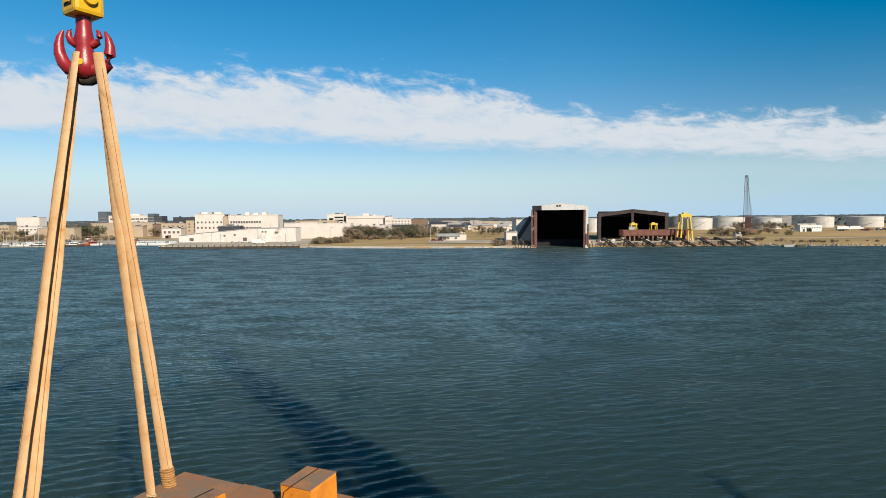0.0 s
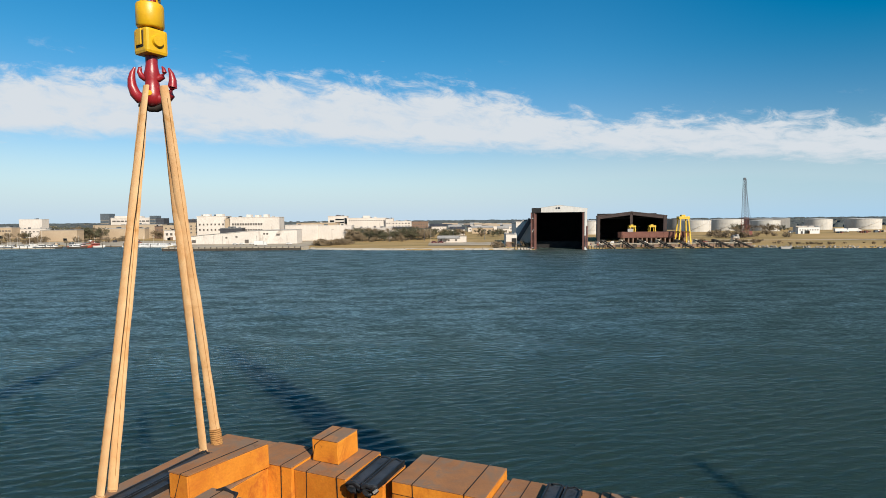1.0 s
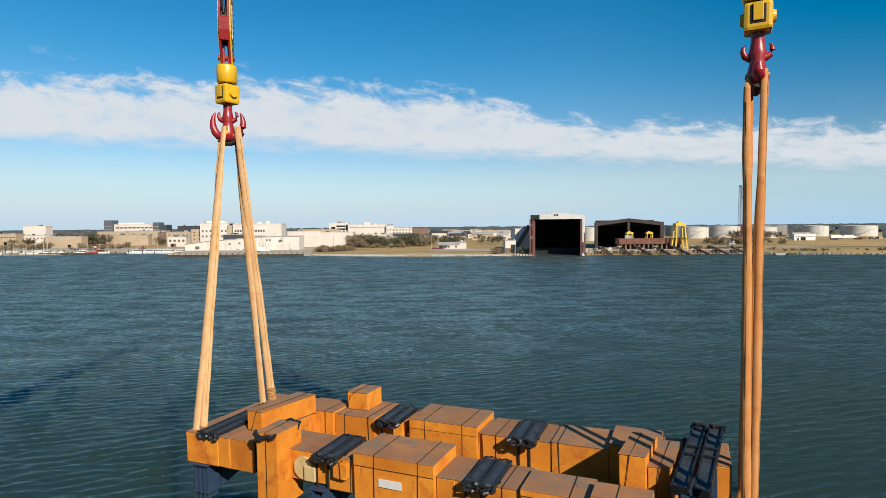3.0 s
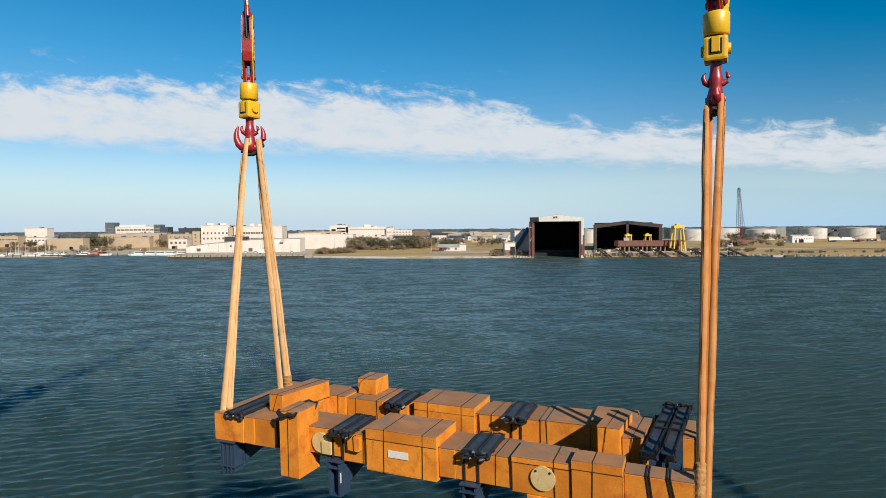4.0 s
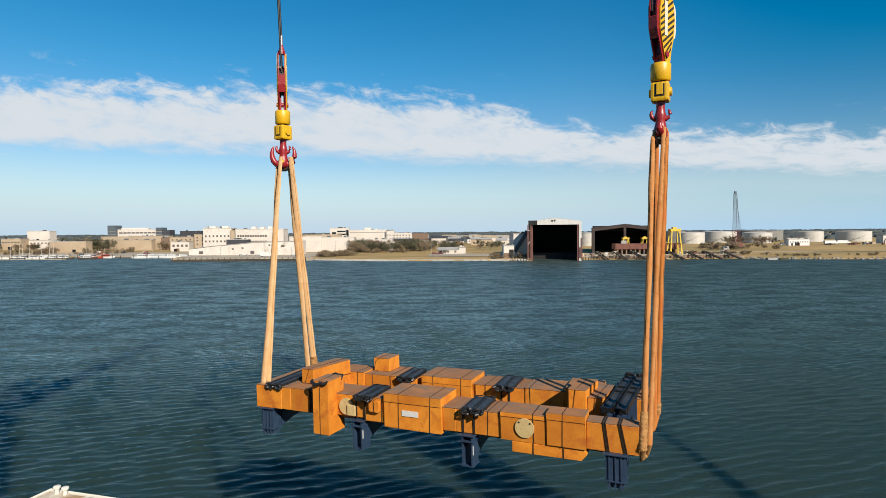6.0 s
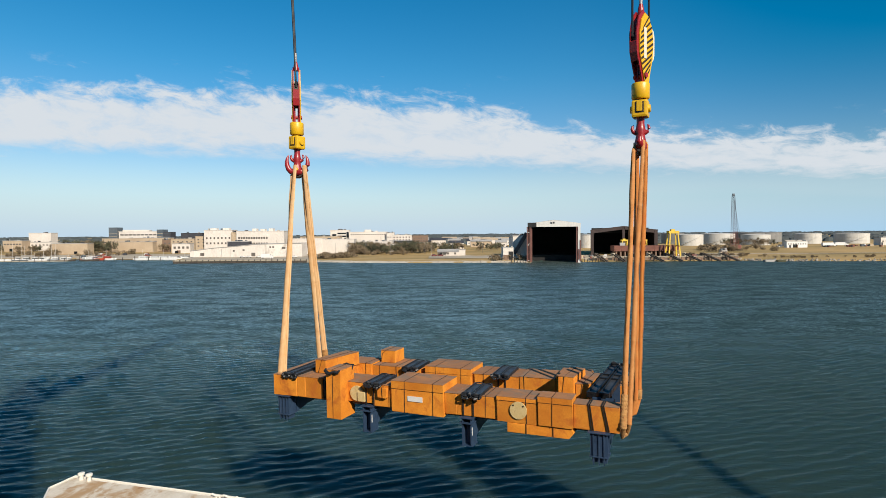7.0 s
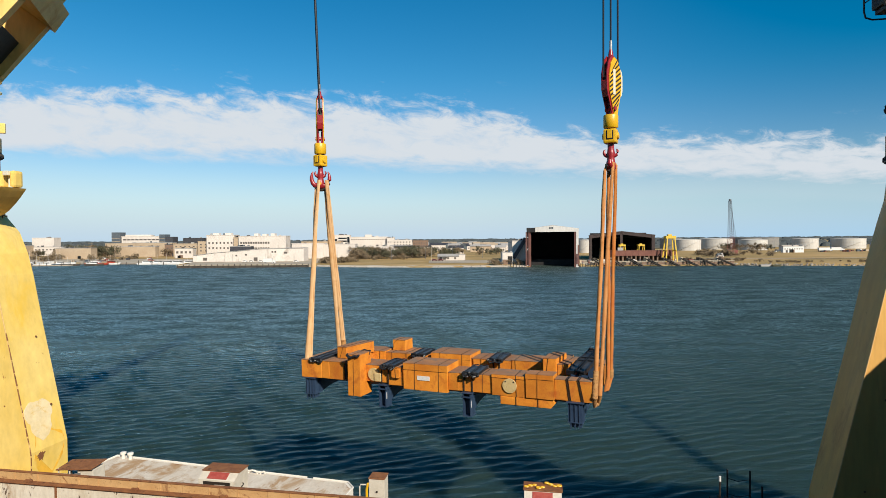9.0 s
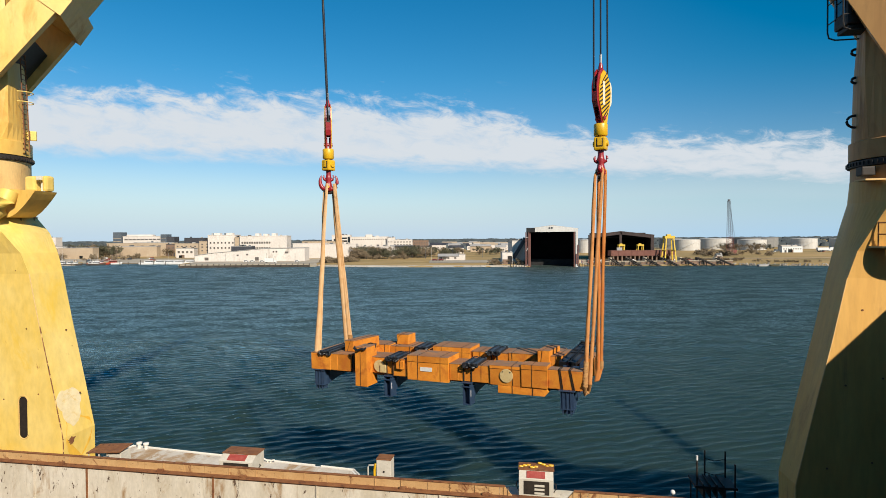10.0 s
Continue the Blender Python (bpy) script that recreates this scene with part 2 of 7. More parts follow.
WIRE = material("greased_wire_rope", (0.012, 0.014, 0.020), (0.02, 0.024, 0.03), 20, 0.5, metal=0.4, stretch=(1, 1, 0.3))
SOCKET = material("galvanised_socket", (0.42, 0.43, 0.44), (0.5, 0.5, 0.5), 12, 0.4, metal=0.7)
CREAM = material("cream_cover_plate", (0.74, 0.70, 0.56), (0.80, 0.76, 0.62), 5, 0.5, stain=((0.45, 0.35, 0.2), 6, 0.6, 0.75))
CRANE = material("yellow_crane_paint", (0.90, 0.635, 0.14), (0.94, 0.715, 0.235), 0.4, 0.5, bump=0.05, stain=((0.92, 0.60, 0.06), 0.32, 0.52, 0.70), fine=2.5, stretch=(1, 1, 0.5), flecks=((0.40, 0.17, 0.05), 1.1, 0.66, 0.74))
CRANE_BODY = material("orange_yellow_crane_paint", (0.85, 0.52, 0.105), (0.90, 0.60, 0.17), 0.4, 0.5, bump=0.06, stain=((0.74, 0.38, 0.07), 0.5, 0.52, 0.70), fine=2.5, stretch=(1, 1, 0.4), flecks=((0.38, 0.16, 0.05), 1.1, 0.65, 0.73))
CRANE_GRIME = material("grimy_crane_paint", (0.74, 0.47, 0.17), (0.84, 0.59, 0.25), 0.6, 0.6, bump=0.1, stain=((0.36, 0.19, 0.07), 1.0, 0.56, 0.74), fine=9, stretch=(1, 1, 0.35))
# second crane's foot: browner base carries its shade, streaks are wear
CRANE_SHADE_WORN = material("weathered_shade_browned_crane_paint", (0.75, 0.415, 0.10), (0.81, 0.475, 0.13), 0.5, 0.55, bump=0.08, stain=((0.36, 0.16, 0.06), 0.55, 0.53, 0.75), fine=3, stretch=(1, 1, 0.16), flecks=((0.20, 0.08, 0.03), 1.0, 0.66, 0.72))
# darker brown still, for the shade on its column, housing and jib
CRANE_SHADE_BROWN = material("shade_browned_crane_paint", (0.56, 0.28, 0.09), (0.66, 0.36, 0.12), 0.5, 0.6, bump=0.08, stain=((0.32, 0.14, 0.06), 0.6, 0.52, 0.74), fine=3, stretch=(1, 1, 0.2))
TOUCHUP = material("pale_touched_up_paint", (0.88, 0.72, 0.40), (0.92, 0.80, 0.52), 1.2, 0.55, bump=0.05, stain=((0.76, 0.48, 0.09), 0.8, 0.50, 0.66), fine=3)
OCHRE_STAIN = material("ochre_stained_paint", (0.90, 0.46, 0.03), (0.92, 0.56, 0.07), 1.0, 0.6, bump=0.05, stain=((0.92, 0.70, 0.22), 0.9, 0.52, 0.66), fine=3, stretch=(1, 1, 0.4))
# also carries the shade of the cargo tray, openings, slots and doorway
DARK = material("dark_grease_steel_and_shade", (0.02, 0.016, 0.013), (0.04, 0.03, 0.022), 5, 0.6)
RUSTY = material("rusted_plate", (0.20, 0.075, 0.03), (0.30, 0.13, 0.05), 2.2, 0.8, bump=0.5, stain=((0.07, 0.03, 0.018), 3, 0.52, 0.7))
RAIL_OCHRE = material("ochre_coaming_paint", (0.56, 0.33, 0.14), (0.64, 0.41, 0.19), 1.2, 0.65, bump=0.3, stain=((0.22, 0.08, 0.03), 1.1, 0.54, 0.66), fine=14, flecks=((0.10, 0.04, 0.02), 4.0, 0.61, 0.68))
HULL_WHITE = material("weathered_white_steel", (0.60, 0.54, 0.42), (0.76, 0.71, 0.60), 0.9, 0.65, bump=0.3, stain=((0.38, 0.25, 0.13), 0.8, 0.52, 0.68), fine=8, stretch=(1, 1, 0.4), flecks=((0.09, 0.05, 0.03), 3.4, 0.60, 0.645))
LOCKER = material("pale_grey_locker_paint", (0.60, 0.56, 0.47), (0.70, 0.66, 0.57), 2.5, 0.6, stain=((0.30, 0.14, 0.06), 4, 0.6, 0.72))
BARGE_TOP = material("white_barge_deck", (0.66, 0.58, 0.47), (0.74, 0.68, 0.58), 0.8, 0.75, bump=0.2, stain=((0.46, 0.30, 0.16), 0.5, 0.47, 0.63), fine=7, stretch=(1, 0.55, 1), flecks=((0.28, 0.13, 0.06), 1.3, 0.60, 0.68))
BARGE_EDGE = material("white_barge_edge", (0.80, 0.76, 0.68), (0.84, 0.81, 0.74), 2, 0.6, stain=((0.4, 0.2, 0.1), 3, 0.66, 0.78))
REDPAINT = material("faded_red_paint", (0.34, 0.05, 0.04), (0.42, 0.09, 0.07), 6, 0.7)
GLASS_DARK = material("dark_window_glass", (0.012, 0.016, 0.02), (0.02, 0.026, 0.03), 1, 0.08, bump=0, spec=0.6)
DECK = material("red_oxide_deck", (0.17, 0.085, 0.06), (0.22, 0.12, 0.085), 0.8, 0.75, stain=((0.16, 0.06, 0.03), 0.9, 0.55, 0.7))


# ---- mesh helpers ----
def box(bm, x0, x1, y0, y1, z0, z1, bevel=0.0, m=None):
    made = bmesh.ops.create_cube(bm, size=1.0)["verts"]
    mat = Matrix.Translation(((x0 + x1) / 2, (y0 + y1) / 2, (z0 + z1) / 2)) @ Matrix.Diagonal((x1 - x0, y1 - y0, z1 - z0, 1))
    bmesh.ops.transform(bm, matrix=(m or Matrix()) @ mat, verts=made)
    if bevel:
        edges = list({e for v in made for e in v.link_edges})
        bmesh.ops.bevel(bm, geom=edges, offset=bevel, segments=2, affect="EDGES", profile=0.6)
    return bm


def rod(bm, a, b, r0, r1=None, seg=12, caps=True):
    a, b = Vector(a), Vector(b)
    r1 = r0 if r1 is None else r1
    m = Matrix.Translation((a + b) / 2) @ (b - a).to_track_quat("Z", "Y").to_matrix().to_4x4()
    bmesh.ops.create_cone(bm, cap_ends=caps, segments=seg, radius1=r0, radius2=r1, depth=(b - a).length, matrix=m)
    return bm


def tube(bm, pts, radii, seg=10, flat=1.0, side=None):
    """A closed tube along pts; flat < 1 makes a band that is thin across `side`."""
    pts = [Vector(p) for p in pts]
    if not hasattr(radii, "__len__"):
        radii = [radii] * len(pts)
    rings, ref = [], Vector(side) if side else None
    for i, p in enumerate(pts):
        d = (pts[min(i + 1, len(pts) - 1)] - pts[max(i - 1, 0)]).normalized()
        s = ref if ref else (Vector((0, 0, 1)) if abs(d.z) < 0.9 else Vector((1, 0, 0)))
        a = d.cross(s).normalized()
        b = d.cross(a).normalized()
        rings.append([bm.verts.new(p + radii[i] * (math.cos(k) * a + flat * math.sin(k) * b)) for k in (2 * math.pi * j / seg for j in range(seg))])
    for r0, r1 in zip(rings, rings[1:]):
        for j in range(seg):
            bm.faces.new((r0[j], r0[(j + 1) % seg], r1[(j + 1) % seg], r1[j]))
    bm.faces.new(rings[0][::-1])
    bm.faces.new(rings[-1])
    return bm


def prism(bm, outline, y0, y1, m=None):
    """Extrudes an outline of (x, z) from y0 to y1."""
    lo = [bm.verts.new((x, y0, z)) for x, z in outline]
    hi = [bm.verts.new((x, y1, z)) for x, z in outline]
    n = len(outline)
    made = [bm.faces.new(lo), bm.faces.new(hi[::-1])] + [bm.faces.new((lo[i], hi[i], hi[(i + 1) % n], lo[(i + 1) % n])) for i in range(n)]
    if m:
        bmesh.ops.transform(bm, matrix=m, verts=lo + hi)
    bmesh.ops.recalc_face_normals(bm, faces=made)
    return bm


def loft(bm, rings, cap=True):
    rows = [[bm.verts.new(p) for p in ring] for ring in rings]
    n = len(rows[0])
    made = []
    for a, b in zip(rows, rows[1:]):
        for i in range(n):
            made.append(bm.faces.new((a[i], a[(i + 1) % n], b[(i + 1) % n], b[i])))
    if cap:
        made += [bm.faces.new(rows[0][::-1]), bm.faces.new(rows[-1])]
    bmesh.ops.recalc_face_normals(bm, faces=made)
    return bm


def mesh_of(bm, name, mat, smooth_faces=False):
    me = bpy.data.meshes.new(name)
    bmesh.ops.recalc_face_normals(bm, faces=bm.faces)
    bm.to_mesh(me)
    bm.free()
    me.materials.append(mat)
    if smooth_faces:
        me.polygons.foreach_set("use_smooth", [True] * len(me.polygons))
        me.set_sharp_from_angle(angle=radians(40))
    return me


def part(name, bm, mat, parent, label="", soft=False):
    ob = new(name, mesh_of(bm, name, mat, soft))
    ob.parent = parent
    return tagged(ob, label)


def thing(name, m, label, category, group="", kind=""):
    ob = new(name)
    ob.empty_display_size = 0.3
    ob.matrix_world = m
    return tagged(ob, label, category, group, kind)


def solid(name, bm, mat, label, category, group="", kind="", m=None, soft=False):
    ob = new(name, mesh_of(bm, name, mat, soft))
    if m:
        ob.matrix_world = m
    return tagged(ob, label, category, group, kind)


B = bmesh.new


# ---- water and ground ----
def make_water():
    """The harbour as one sheet: a fan-shaped grid, finer towards the ship, with wind waves summed from many small wave trains."""
    rng = np.random.default_rng(4)
    dist = np.concatenate([[-1450.0], 12.0 * np.exp(np.linspace(0, math.log(500 / 12.0), 860)), [1000.0]])
    tang = np.linspace(-1.15, 1.15, 760)
    d, a = np.meshgrid(dist, tang, indexing="ij")
    x, y = a * np.abs(d), d - 45.0
    x[0, :], x[-1, :] = tang * 1000, tang * 1000
    x = np.concatenate([np.full((len(dist), 1), -4800.0), x, np.full((len(dist), 1), 4800.0)], axis=1)
    y = np.concatenate([y[:, :1], y, y[:, :1]], axis=1)
    z = np.zeros_like(x)
    for i in range(96):
        lam = math.exp(rng.uniform(math.log(0.75), math.log(1.8)))
        turn = math.radians(15) + rng.normal(0, 0.17)
        k = 2 * math.pi / lam
        amp = 0.0048 * lam
        phase = k * (-math.sin(turn) * x + math.cos(turn) * y) + rng.uniform(0, 6.28)
        # short waves fade where the grid gets too coarse for them
        cell = 0.0044 * np.abs(y + 45.0)
        z += amp * np.clip(1.6 - 2.6 * cell / lam, 0, 1) * np.sin(phase)
    # sharp crests and flat hollows
    rms = float(np.std(z[: len(dist) // 3]))
    z += 0.32 * (z * z / rms - rms)
    # gusts: stretches of rougher and calmer water
    gust = 0.8 + 0.35 * np.sin(0.021 * x + 0.05 * y + 1.0) * np.sin(0.034 * y - 0.011 * x) + 0.25 * np.sin(0.013 * x - 0.09 * y)
    z *= np.clip(gust, 0.35, 1.4)
    z[0, :] = z[-1, :] = 0
    z[:, 0] = z[:, -1] = 0
    rows, cols = x.shape
    me = bpy.data.meshes.new("water")
    idx = np.arange(rows * cols).reshape(rows, cols)
    quads = np.stack([idx[:-1, :-1], idx[:-1, 1:], idx[1:, 1:], idx[1:, :-1]], axis=-1).reshape(-1)
    n = len(quads) // 4
    me.vertices.add(rows * cols)
    me.vertices.foreach_set("co", np.stack([x, y, z], axis=-1).reshape(-1).astype(np.float32))
    me.loops.add(4 * n)
    me.loops.foreach_set("vertex_index", quads.astype(np.int32))
    me.polygons.add(n)
    me.polygons.foreach_set("loop_start", np.arange(0, 4 * n, 4, dtype=np.int32))
    me.polygons.foreach_set("use_smooth", np.ones(n, dtype=bool))
    me.update(calc_edges=True)
    me.materials.append(WATER)
    tagged(new("water", me), "dark teal harbour water with small wind waves", "water", kind="structure")


make_water()

# ---- the ship from which the load hangs out: a frame of its own along the rail ----
SHIP = pose(-4.8, 2.25, 0, 0, 0, -10)

NOTCH = (6.9, 9.5)


def make_ship():
    hull = thing("ship_hull", SHIP, "pale weathered ship's side with a rusty ochre coaming rail", "ship hull", kind="structure")
    bm = B()
    prism(bm, [(-75, -3), (80, -3), (80, 3.4), (-75, 3.4)], -25.0, 0.15)
    part("hull", bm, HULL_WHITE, hull)
    bm = B()
    box(bm, -75, 80, -24.6, -2.25, 3.41, 3.46)
    part("deck", bm, DECK, hull, "red oxide steel deck with rust")
    bm = B()
    box(bm, -75, 80, -1.95, 0.12, 3.41, 6.9, 0.03)
    part("side_box", bm, HULL_WHITE, hull)
    # inner wall in welded plates, with its ledge and rail band
    x, n = -70.0, 0
    rnd = random.Random(5)
    while x < 74:
        wide = rnd.uniform(3.4, 4.6)
        bm = B()
        box(bm, x, x + wide - 0.025, -2.22 - rnd.uniform(0, 0.012), -1.96, 3.47, 7.36, 0.012)
        part("wall_plate", bm, HULL_WHITE, hull)
        # the rail is cut away before the locker with the chain
        for a, b in ((x, min(x + wide, NOTCH[0])), (max(x, NOTCH[1]), x + wide)):
            if b - a > 0.1:
                bm = B()
                prism(bm, [(a + (0.35 if a == NOTCH[1] else 0) * k, z) for k, z in ((0, 7.42), (1, 7.84))] + [(b - 0.02 - (0.35 if b == NOTCH[0] else 0) * k, z) for k, z in ((1, 7.84), (0, 7.42))], -2.06, -1.962)
                for f in (0.32, 0.66):
                    c = a + (b - a) * f
                    box(bm, c - 0.012, c + 0.012, -2.10, -2.055, 7.42, 7.83)
                part("rail_plate", bm, RAIL_OCHRE, hull)
        x += wide
    bm = B()
    box(bm, -72, 76, -2.36, -1.90, 7.355, 7.425, 0.015)
    part("ledge", bm, RUSTY, hull, "rusted brown ledge")
    for a, b in ((-72, NOTCH[0] - 0.35), (NOTCH[1] + 0.35, 76)):
        bm = B()
        box(bm, a, b, -2.10, -1.93, 7.835, 7.885, 0.015)
        part("rail_cap", bm, RUSTY, hull, "rusted rail cap")
    # lugs and pipe ends along the ledge
    for u in (-12.3, -7.4, 5.6, 10.6, 12.2, -18.6, 1.4):
        bm = B()
        box(bm, u - 0.16, u + 0.1, -2.3, -2.18, 7.425, 7.56, 0.02)
        rod(bm, (u + 0.12, -2.28, 7.47), (u + 0.12, -2.14, 7.47), 0.09, seg=10)
        part("lug", bm, RUSTY, hull)
    # stiffener brackets standing on the wall face
    for u in (-20.4, -16.9, -9.1, -3.2, 3.3, 8.0):
        bm = B()
        box(bm, u - 0.04, u + 0.04, -2.30, -2.2, 5.2, 7.36, 0.01)
        part("bracket", bm, RUSTY if u in (-16.9, -9.1) else HULL_WHITE, hull)


make_ship()


def make_deckhouse():
    """The ship's accommodation block, aft of the second crane, whose shadow falls on it."""
    house = thing("deckhouse", SHIP, "red oxide painted deckhouse standing on the ship's deck", "deckhouse")
    bm = B()
    # unseen walls, coloured red oxide to dim the bounce on the second crane
    box(bm, 27.2, 46, -23.5, -3.4, 3.46, 20.5, 0.05)
    part("walls", bm, DECK, house)
    bm = B()
    box(bm, 27.0, 46.2, -23.7, -3.2, 20.5, 20.65, 0.02)
    part("roof", bm, DECK, house)
    for z in (6, 9, 12, 15, 18):
        for v in (-21, -17.5, -14, -10.5):
            bm = B()
            box(bm, 27.14, 27.26, v - 0.5, v + 0.5, z, z + 0.9, 0.03)
            part("window", bm, GLASS_DARK, house)


make_deckhouse()


def make_unseen_berth():
    """An added quay and long shed on the ship's other side: plain unseen forms that close the place behind the camera
    and cut sky light.
    """
    q = thing("quay", SHIP, "plain quay added behind the ship, out of view", "quay", kind="structure")
    bm = B()
    box(bm, -160, 170, -190, -33, -6, 2.6, 0.1)
    part("apron", bm, DECK, q)
    # added to keep sky light off the second crane's shaded faces
    t = thing("sky_blocker", SHIP @ pose(0, -41, 2.6), "long rust-brown block, added unseen to cut sky light", "shed")
    bm = B()
    box(bm, -150, 160, -60, 0, 0, 30, 0.1)
    part("wall", bm, RUSTY, t)
    bm = B()
    prism(bm, [(-61, 30.01), (1, 30.01), (1, 30.3), (-30, 33), (-61, 30.3)], -161, 151, pose(0, 0, 0, 0, 0, 90))
    part("roof", bm, DECK, t)


make_unseen_berth()


def vent_locker(u, v, w, d, h, label, yellow=False):
    """A steel ventilation locker on the side deck: sloped hood, open louvre front and a rusted top."""
    t = thing("vent_locker", SHIP @ pose(u, v, 6.9), label, "vent locker", "lockers along the rail")
    bm = B()
    prism(bm, [(0, 0), (0, h * 0.80), (d * 0.35, h), (d, h), (d, 0)], -w / 2, w / 2, pose(0, 0, 0, 0, 0, 90))
    part("body", bm, LOCKER, t)
    bm = B()
    box(bm, -w / 2 - 0.05, w / 2 + 0.05, d * 0.30, d + 0.05, h + 0.004, h + 0.05, 0.015)
    part("top", bm, RUSTY, t, "rusted brown top")
    bm = B()
    box(bm, -w * 0.36, w * 0.38, -0.02, 0.06, h * 0.28, h * 0.74, 0.01)
    part("opening", bm, DARK, t)
    for k in range(3):
        bm = B()
        box(bm, -w * 0.05, w * 0.24, -0.045, 0.0, h * (0.30 + 0.13 * k), h * (0.37 + 0.13 * k), 0.008)
        part("slat", bm, LOCKER, t)
    sl = math.degrees(math.atan2(h * 0.20, d * 0.35))
    bm = B()
    box(bm, -w * 0.28, w * 0.26, 0.06, math.hypot(h * 0.20, d * 0.35) - 0.06, 0.006, 0.02, 0, pose(0, 0, h * 0.80, sl, 0, 0))
    part("red_plate", bm, REDPAINT, t, "faded red painted plate")
    for s in (-1, 1):
        bm = B()
        tube(bm, [(s * (w / 2 + 0.01), d * 0.2, h * 0.3), (s * (w / 2 + 0.14), d * 0.25, h * 0.45), (s * (w / 2 + 0.14), d * 0.5, h * 0.5), (s * (w / 2 + 0.01), d * 0.6, h * 0.5)], 0.025, 6)
        part("handle", bm, DARK, t)
    if yellow:
        rnd = random.Random(3)
        for k in range(9):
            bm = B()
            x = -w / 2 + 0.1 + (w - 0.2) * k / 8
            y, r = d * rnd.uniform(0.45, 0.9), rnd.uniform(0.07, 0.12)
            tube(bm, [(x + r * math.cos(a), y + r * 0.6 * math.sin(a), h + 0.06 + 0.03 * k % 0.05) for a in [i * 0.7 for i in range(9)]], 0.035, 6)
            part("chain_link", bm, HOOK_YELLOW, t, "yellow painted chain link")
    return t


vent_locker(-8.2, -1.55, 2.0, 1.3, 1.3, "pale grey vent locker with rusted top and red plate", yellow=False)
vent_locker(8.05, -1.5, 1.7, 1.2, 1.45, "pale grey vent locker heaped with yellow chain", yellow=True)


def rusted_hood():
    t = thing("ventilation_hood", SHIP @ pose(-16.55, -1.1, 6.9) @ Matrix.Diagonal((0.9, 0.75, 0.85, 1)), "grey hood with a slanting rusted roof beside the crane foot", "vent hood", "lockers along the rail")
    bm = B()
    box(bm, 0.25, 1.3, -0.5, 0.6, 0, 1.25, 0.03)
    part("body", bm, LOCKER, t)
    bm = B()
    box(bm, -1.05, 1.38, -0.75, 0.7, -0.03, 0.03, 0.012, pose(0, 0, 1.33, 6, -5, 0))
    part("roof", bm, RUSTY, t, "rusted brown roof plate")
    for u, v in ((-0.95, -0.6), (-0.95, 0.5), (-0.2, -0.6)):
        bm = B()
        rod(bm, (u, v, 0), (u, v, 1.22), 0.045, seg=8)
        part("leg", bm, LOCKER, t)
    bm = B()
    tube(bm, [(-0.1, -0.5, 0.0), (-0.1, -0.5, 0.5), (0.05, -0.5, 0.85), (0.5, -0.5, 0.95)], 0.09, 10)
    part("pipe", bm, SOCKET, t, "bent grey pipe")


rusted_hood()


def deck_post():
    t = thing("deck_post", SHIP @ pose(0.1, -1.0, 6.9), "pale square steel post with a yellow valve pipe", "deck post")
    bm = B()
    box(bm, -0.36, 0.42, -0.3, 0.4, 0, 1.55, 0.03)
    part("post", bm, LOCKER, t)
    bm = B()
    box(bm, -0.38, 0.44, -0.32, 0.42, 1.552, 1.60, 0.01)
    part("cap", bm, RUSTY, t, "rust-stained cap")
    bm = B()
    tube(bm, [(-0.85, -0.2, 0.2), (-0.85, -0.2, 1.1), (-0.8, -0.2, 1.2), (-0.5, -0.2, 1.22), (-0.38, -0.2, 1.15)], 0.035, 8)
    part("pipe", bm, LOCKER, t)
    bm = B()
    tube(bm, [(-0.48, -0.25, 0.1), (-0.48, -0.25, 1.0), (-0.42, -0.25, 1.3), (-0.30, -0.25, 1.42)], 0.06, 8)
    part("yellow_pipe", bm, HOOK_YELLOW, t, "yellow painted pipe")
    bm = B()
    rod(bm, (0.05, -0.34, 0.95), (0.05, -0.29, 0.95), 0.05, seg=8)
    part("plug", bm, DARK, t)


deck_post()


def gangway():
    t = thing("boarding_platform", SHIP @ pose(16.5, -0.7, 6.9), "dark steel boarding platform with handrail posts in shadow", "platform")
    for u, v, h in ((-0.85, -0.5, 2.5), (0.85, -0.5, 2.4), (-0.2, 0.6, 2.6), (0.75, 0.6, 2.6), (-0.85, 0.6, 1.1)):
        bm = B()
        rod(bm, (u, v, 0), (u, v, h), 0.04, seg=8)
        part("post", bm, DARK, t)
    bm = B()
    box(bm, -0.95, 0.95, -0.6, 0.7, 1.18, 1.30, 0.01)
    part("tread_plate", bm, DARK, t)
    for k in range(4):
        bm = B()
        box(bm, -0.6 + 0.3 * k, -0.55 + 0.3 * k, -0.62, 0.7, 0.75, 1.4, 0.01)
        part("side_bar", bm, DARK, t)
    for z in (1.5, 2.2):
        bm = B()
        tube(bm, [(-0.2, 0.6, z), (0.25, 0.62, z - 0.12), (0.75, 0.6, z)], 0.018, 6)
        part("chain", bm, DARK, t)
    bm = B()
    rod(bm, (-0.85, -0.5, 2.5), (-0.85, -0.5, 2.72), 0.05, seg=8)
    part("lamp", bm, WHITE_TAG, t, "small white lamp")
    m = thing("mooring_lamp", SHIP @ pose(14.55, -1.2, 6.65), "small white round lamp on a short stem", "lamp")
    bm = B()
    rod(bm, (0, 0, 0), (0, 0, 1.05), 0.03, seg=8)
    part("stem", bm, DARK, m)
    bm = B()
    bmesh.ops.create_uvsphere(bm, u_segments=12, v_segments=8, radius=0.12, matrix=Matrix.Translation((0, 0, 1.12)))
    part("globe", bm, WHITE_TAG, m, soft=True)


gangway()


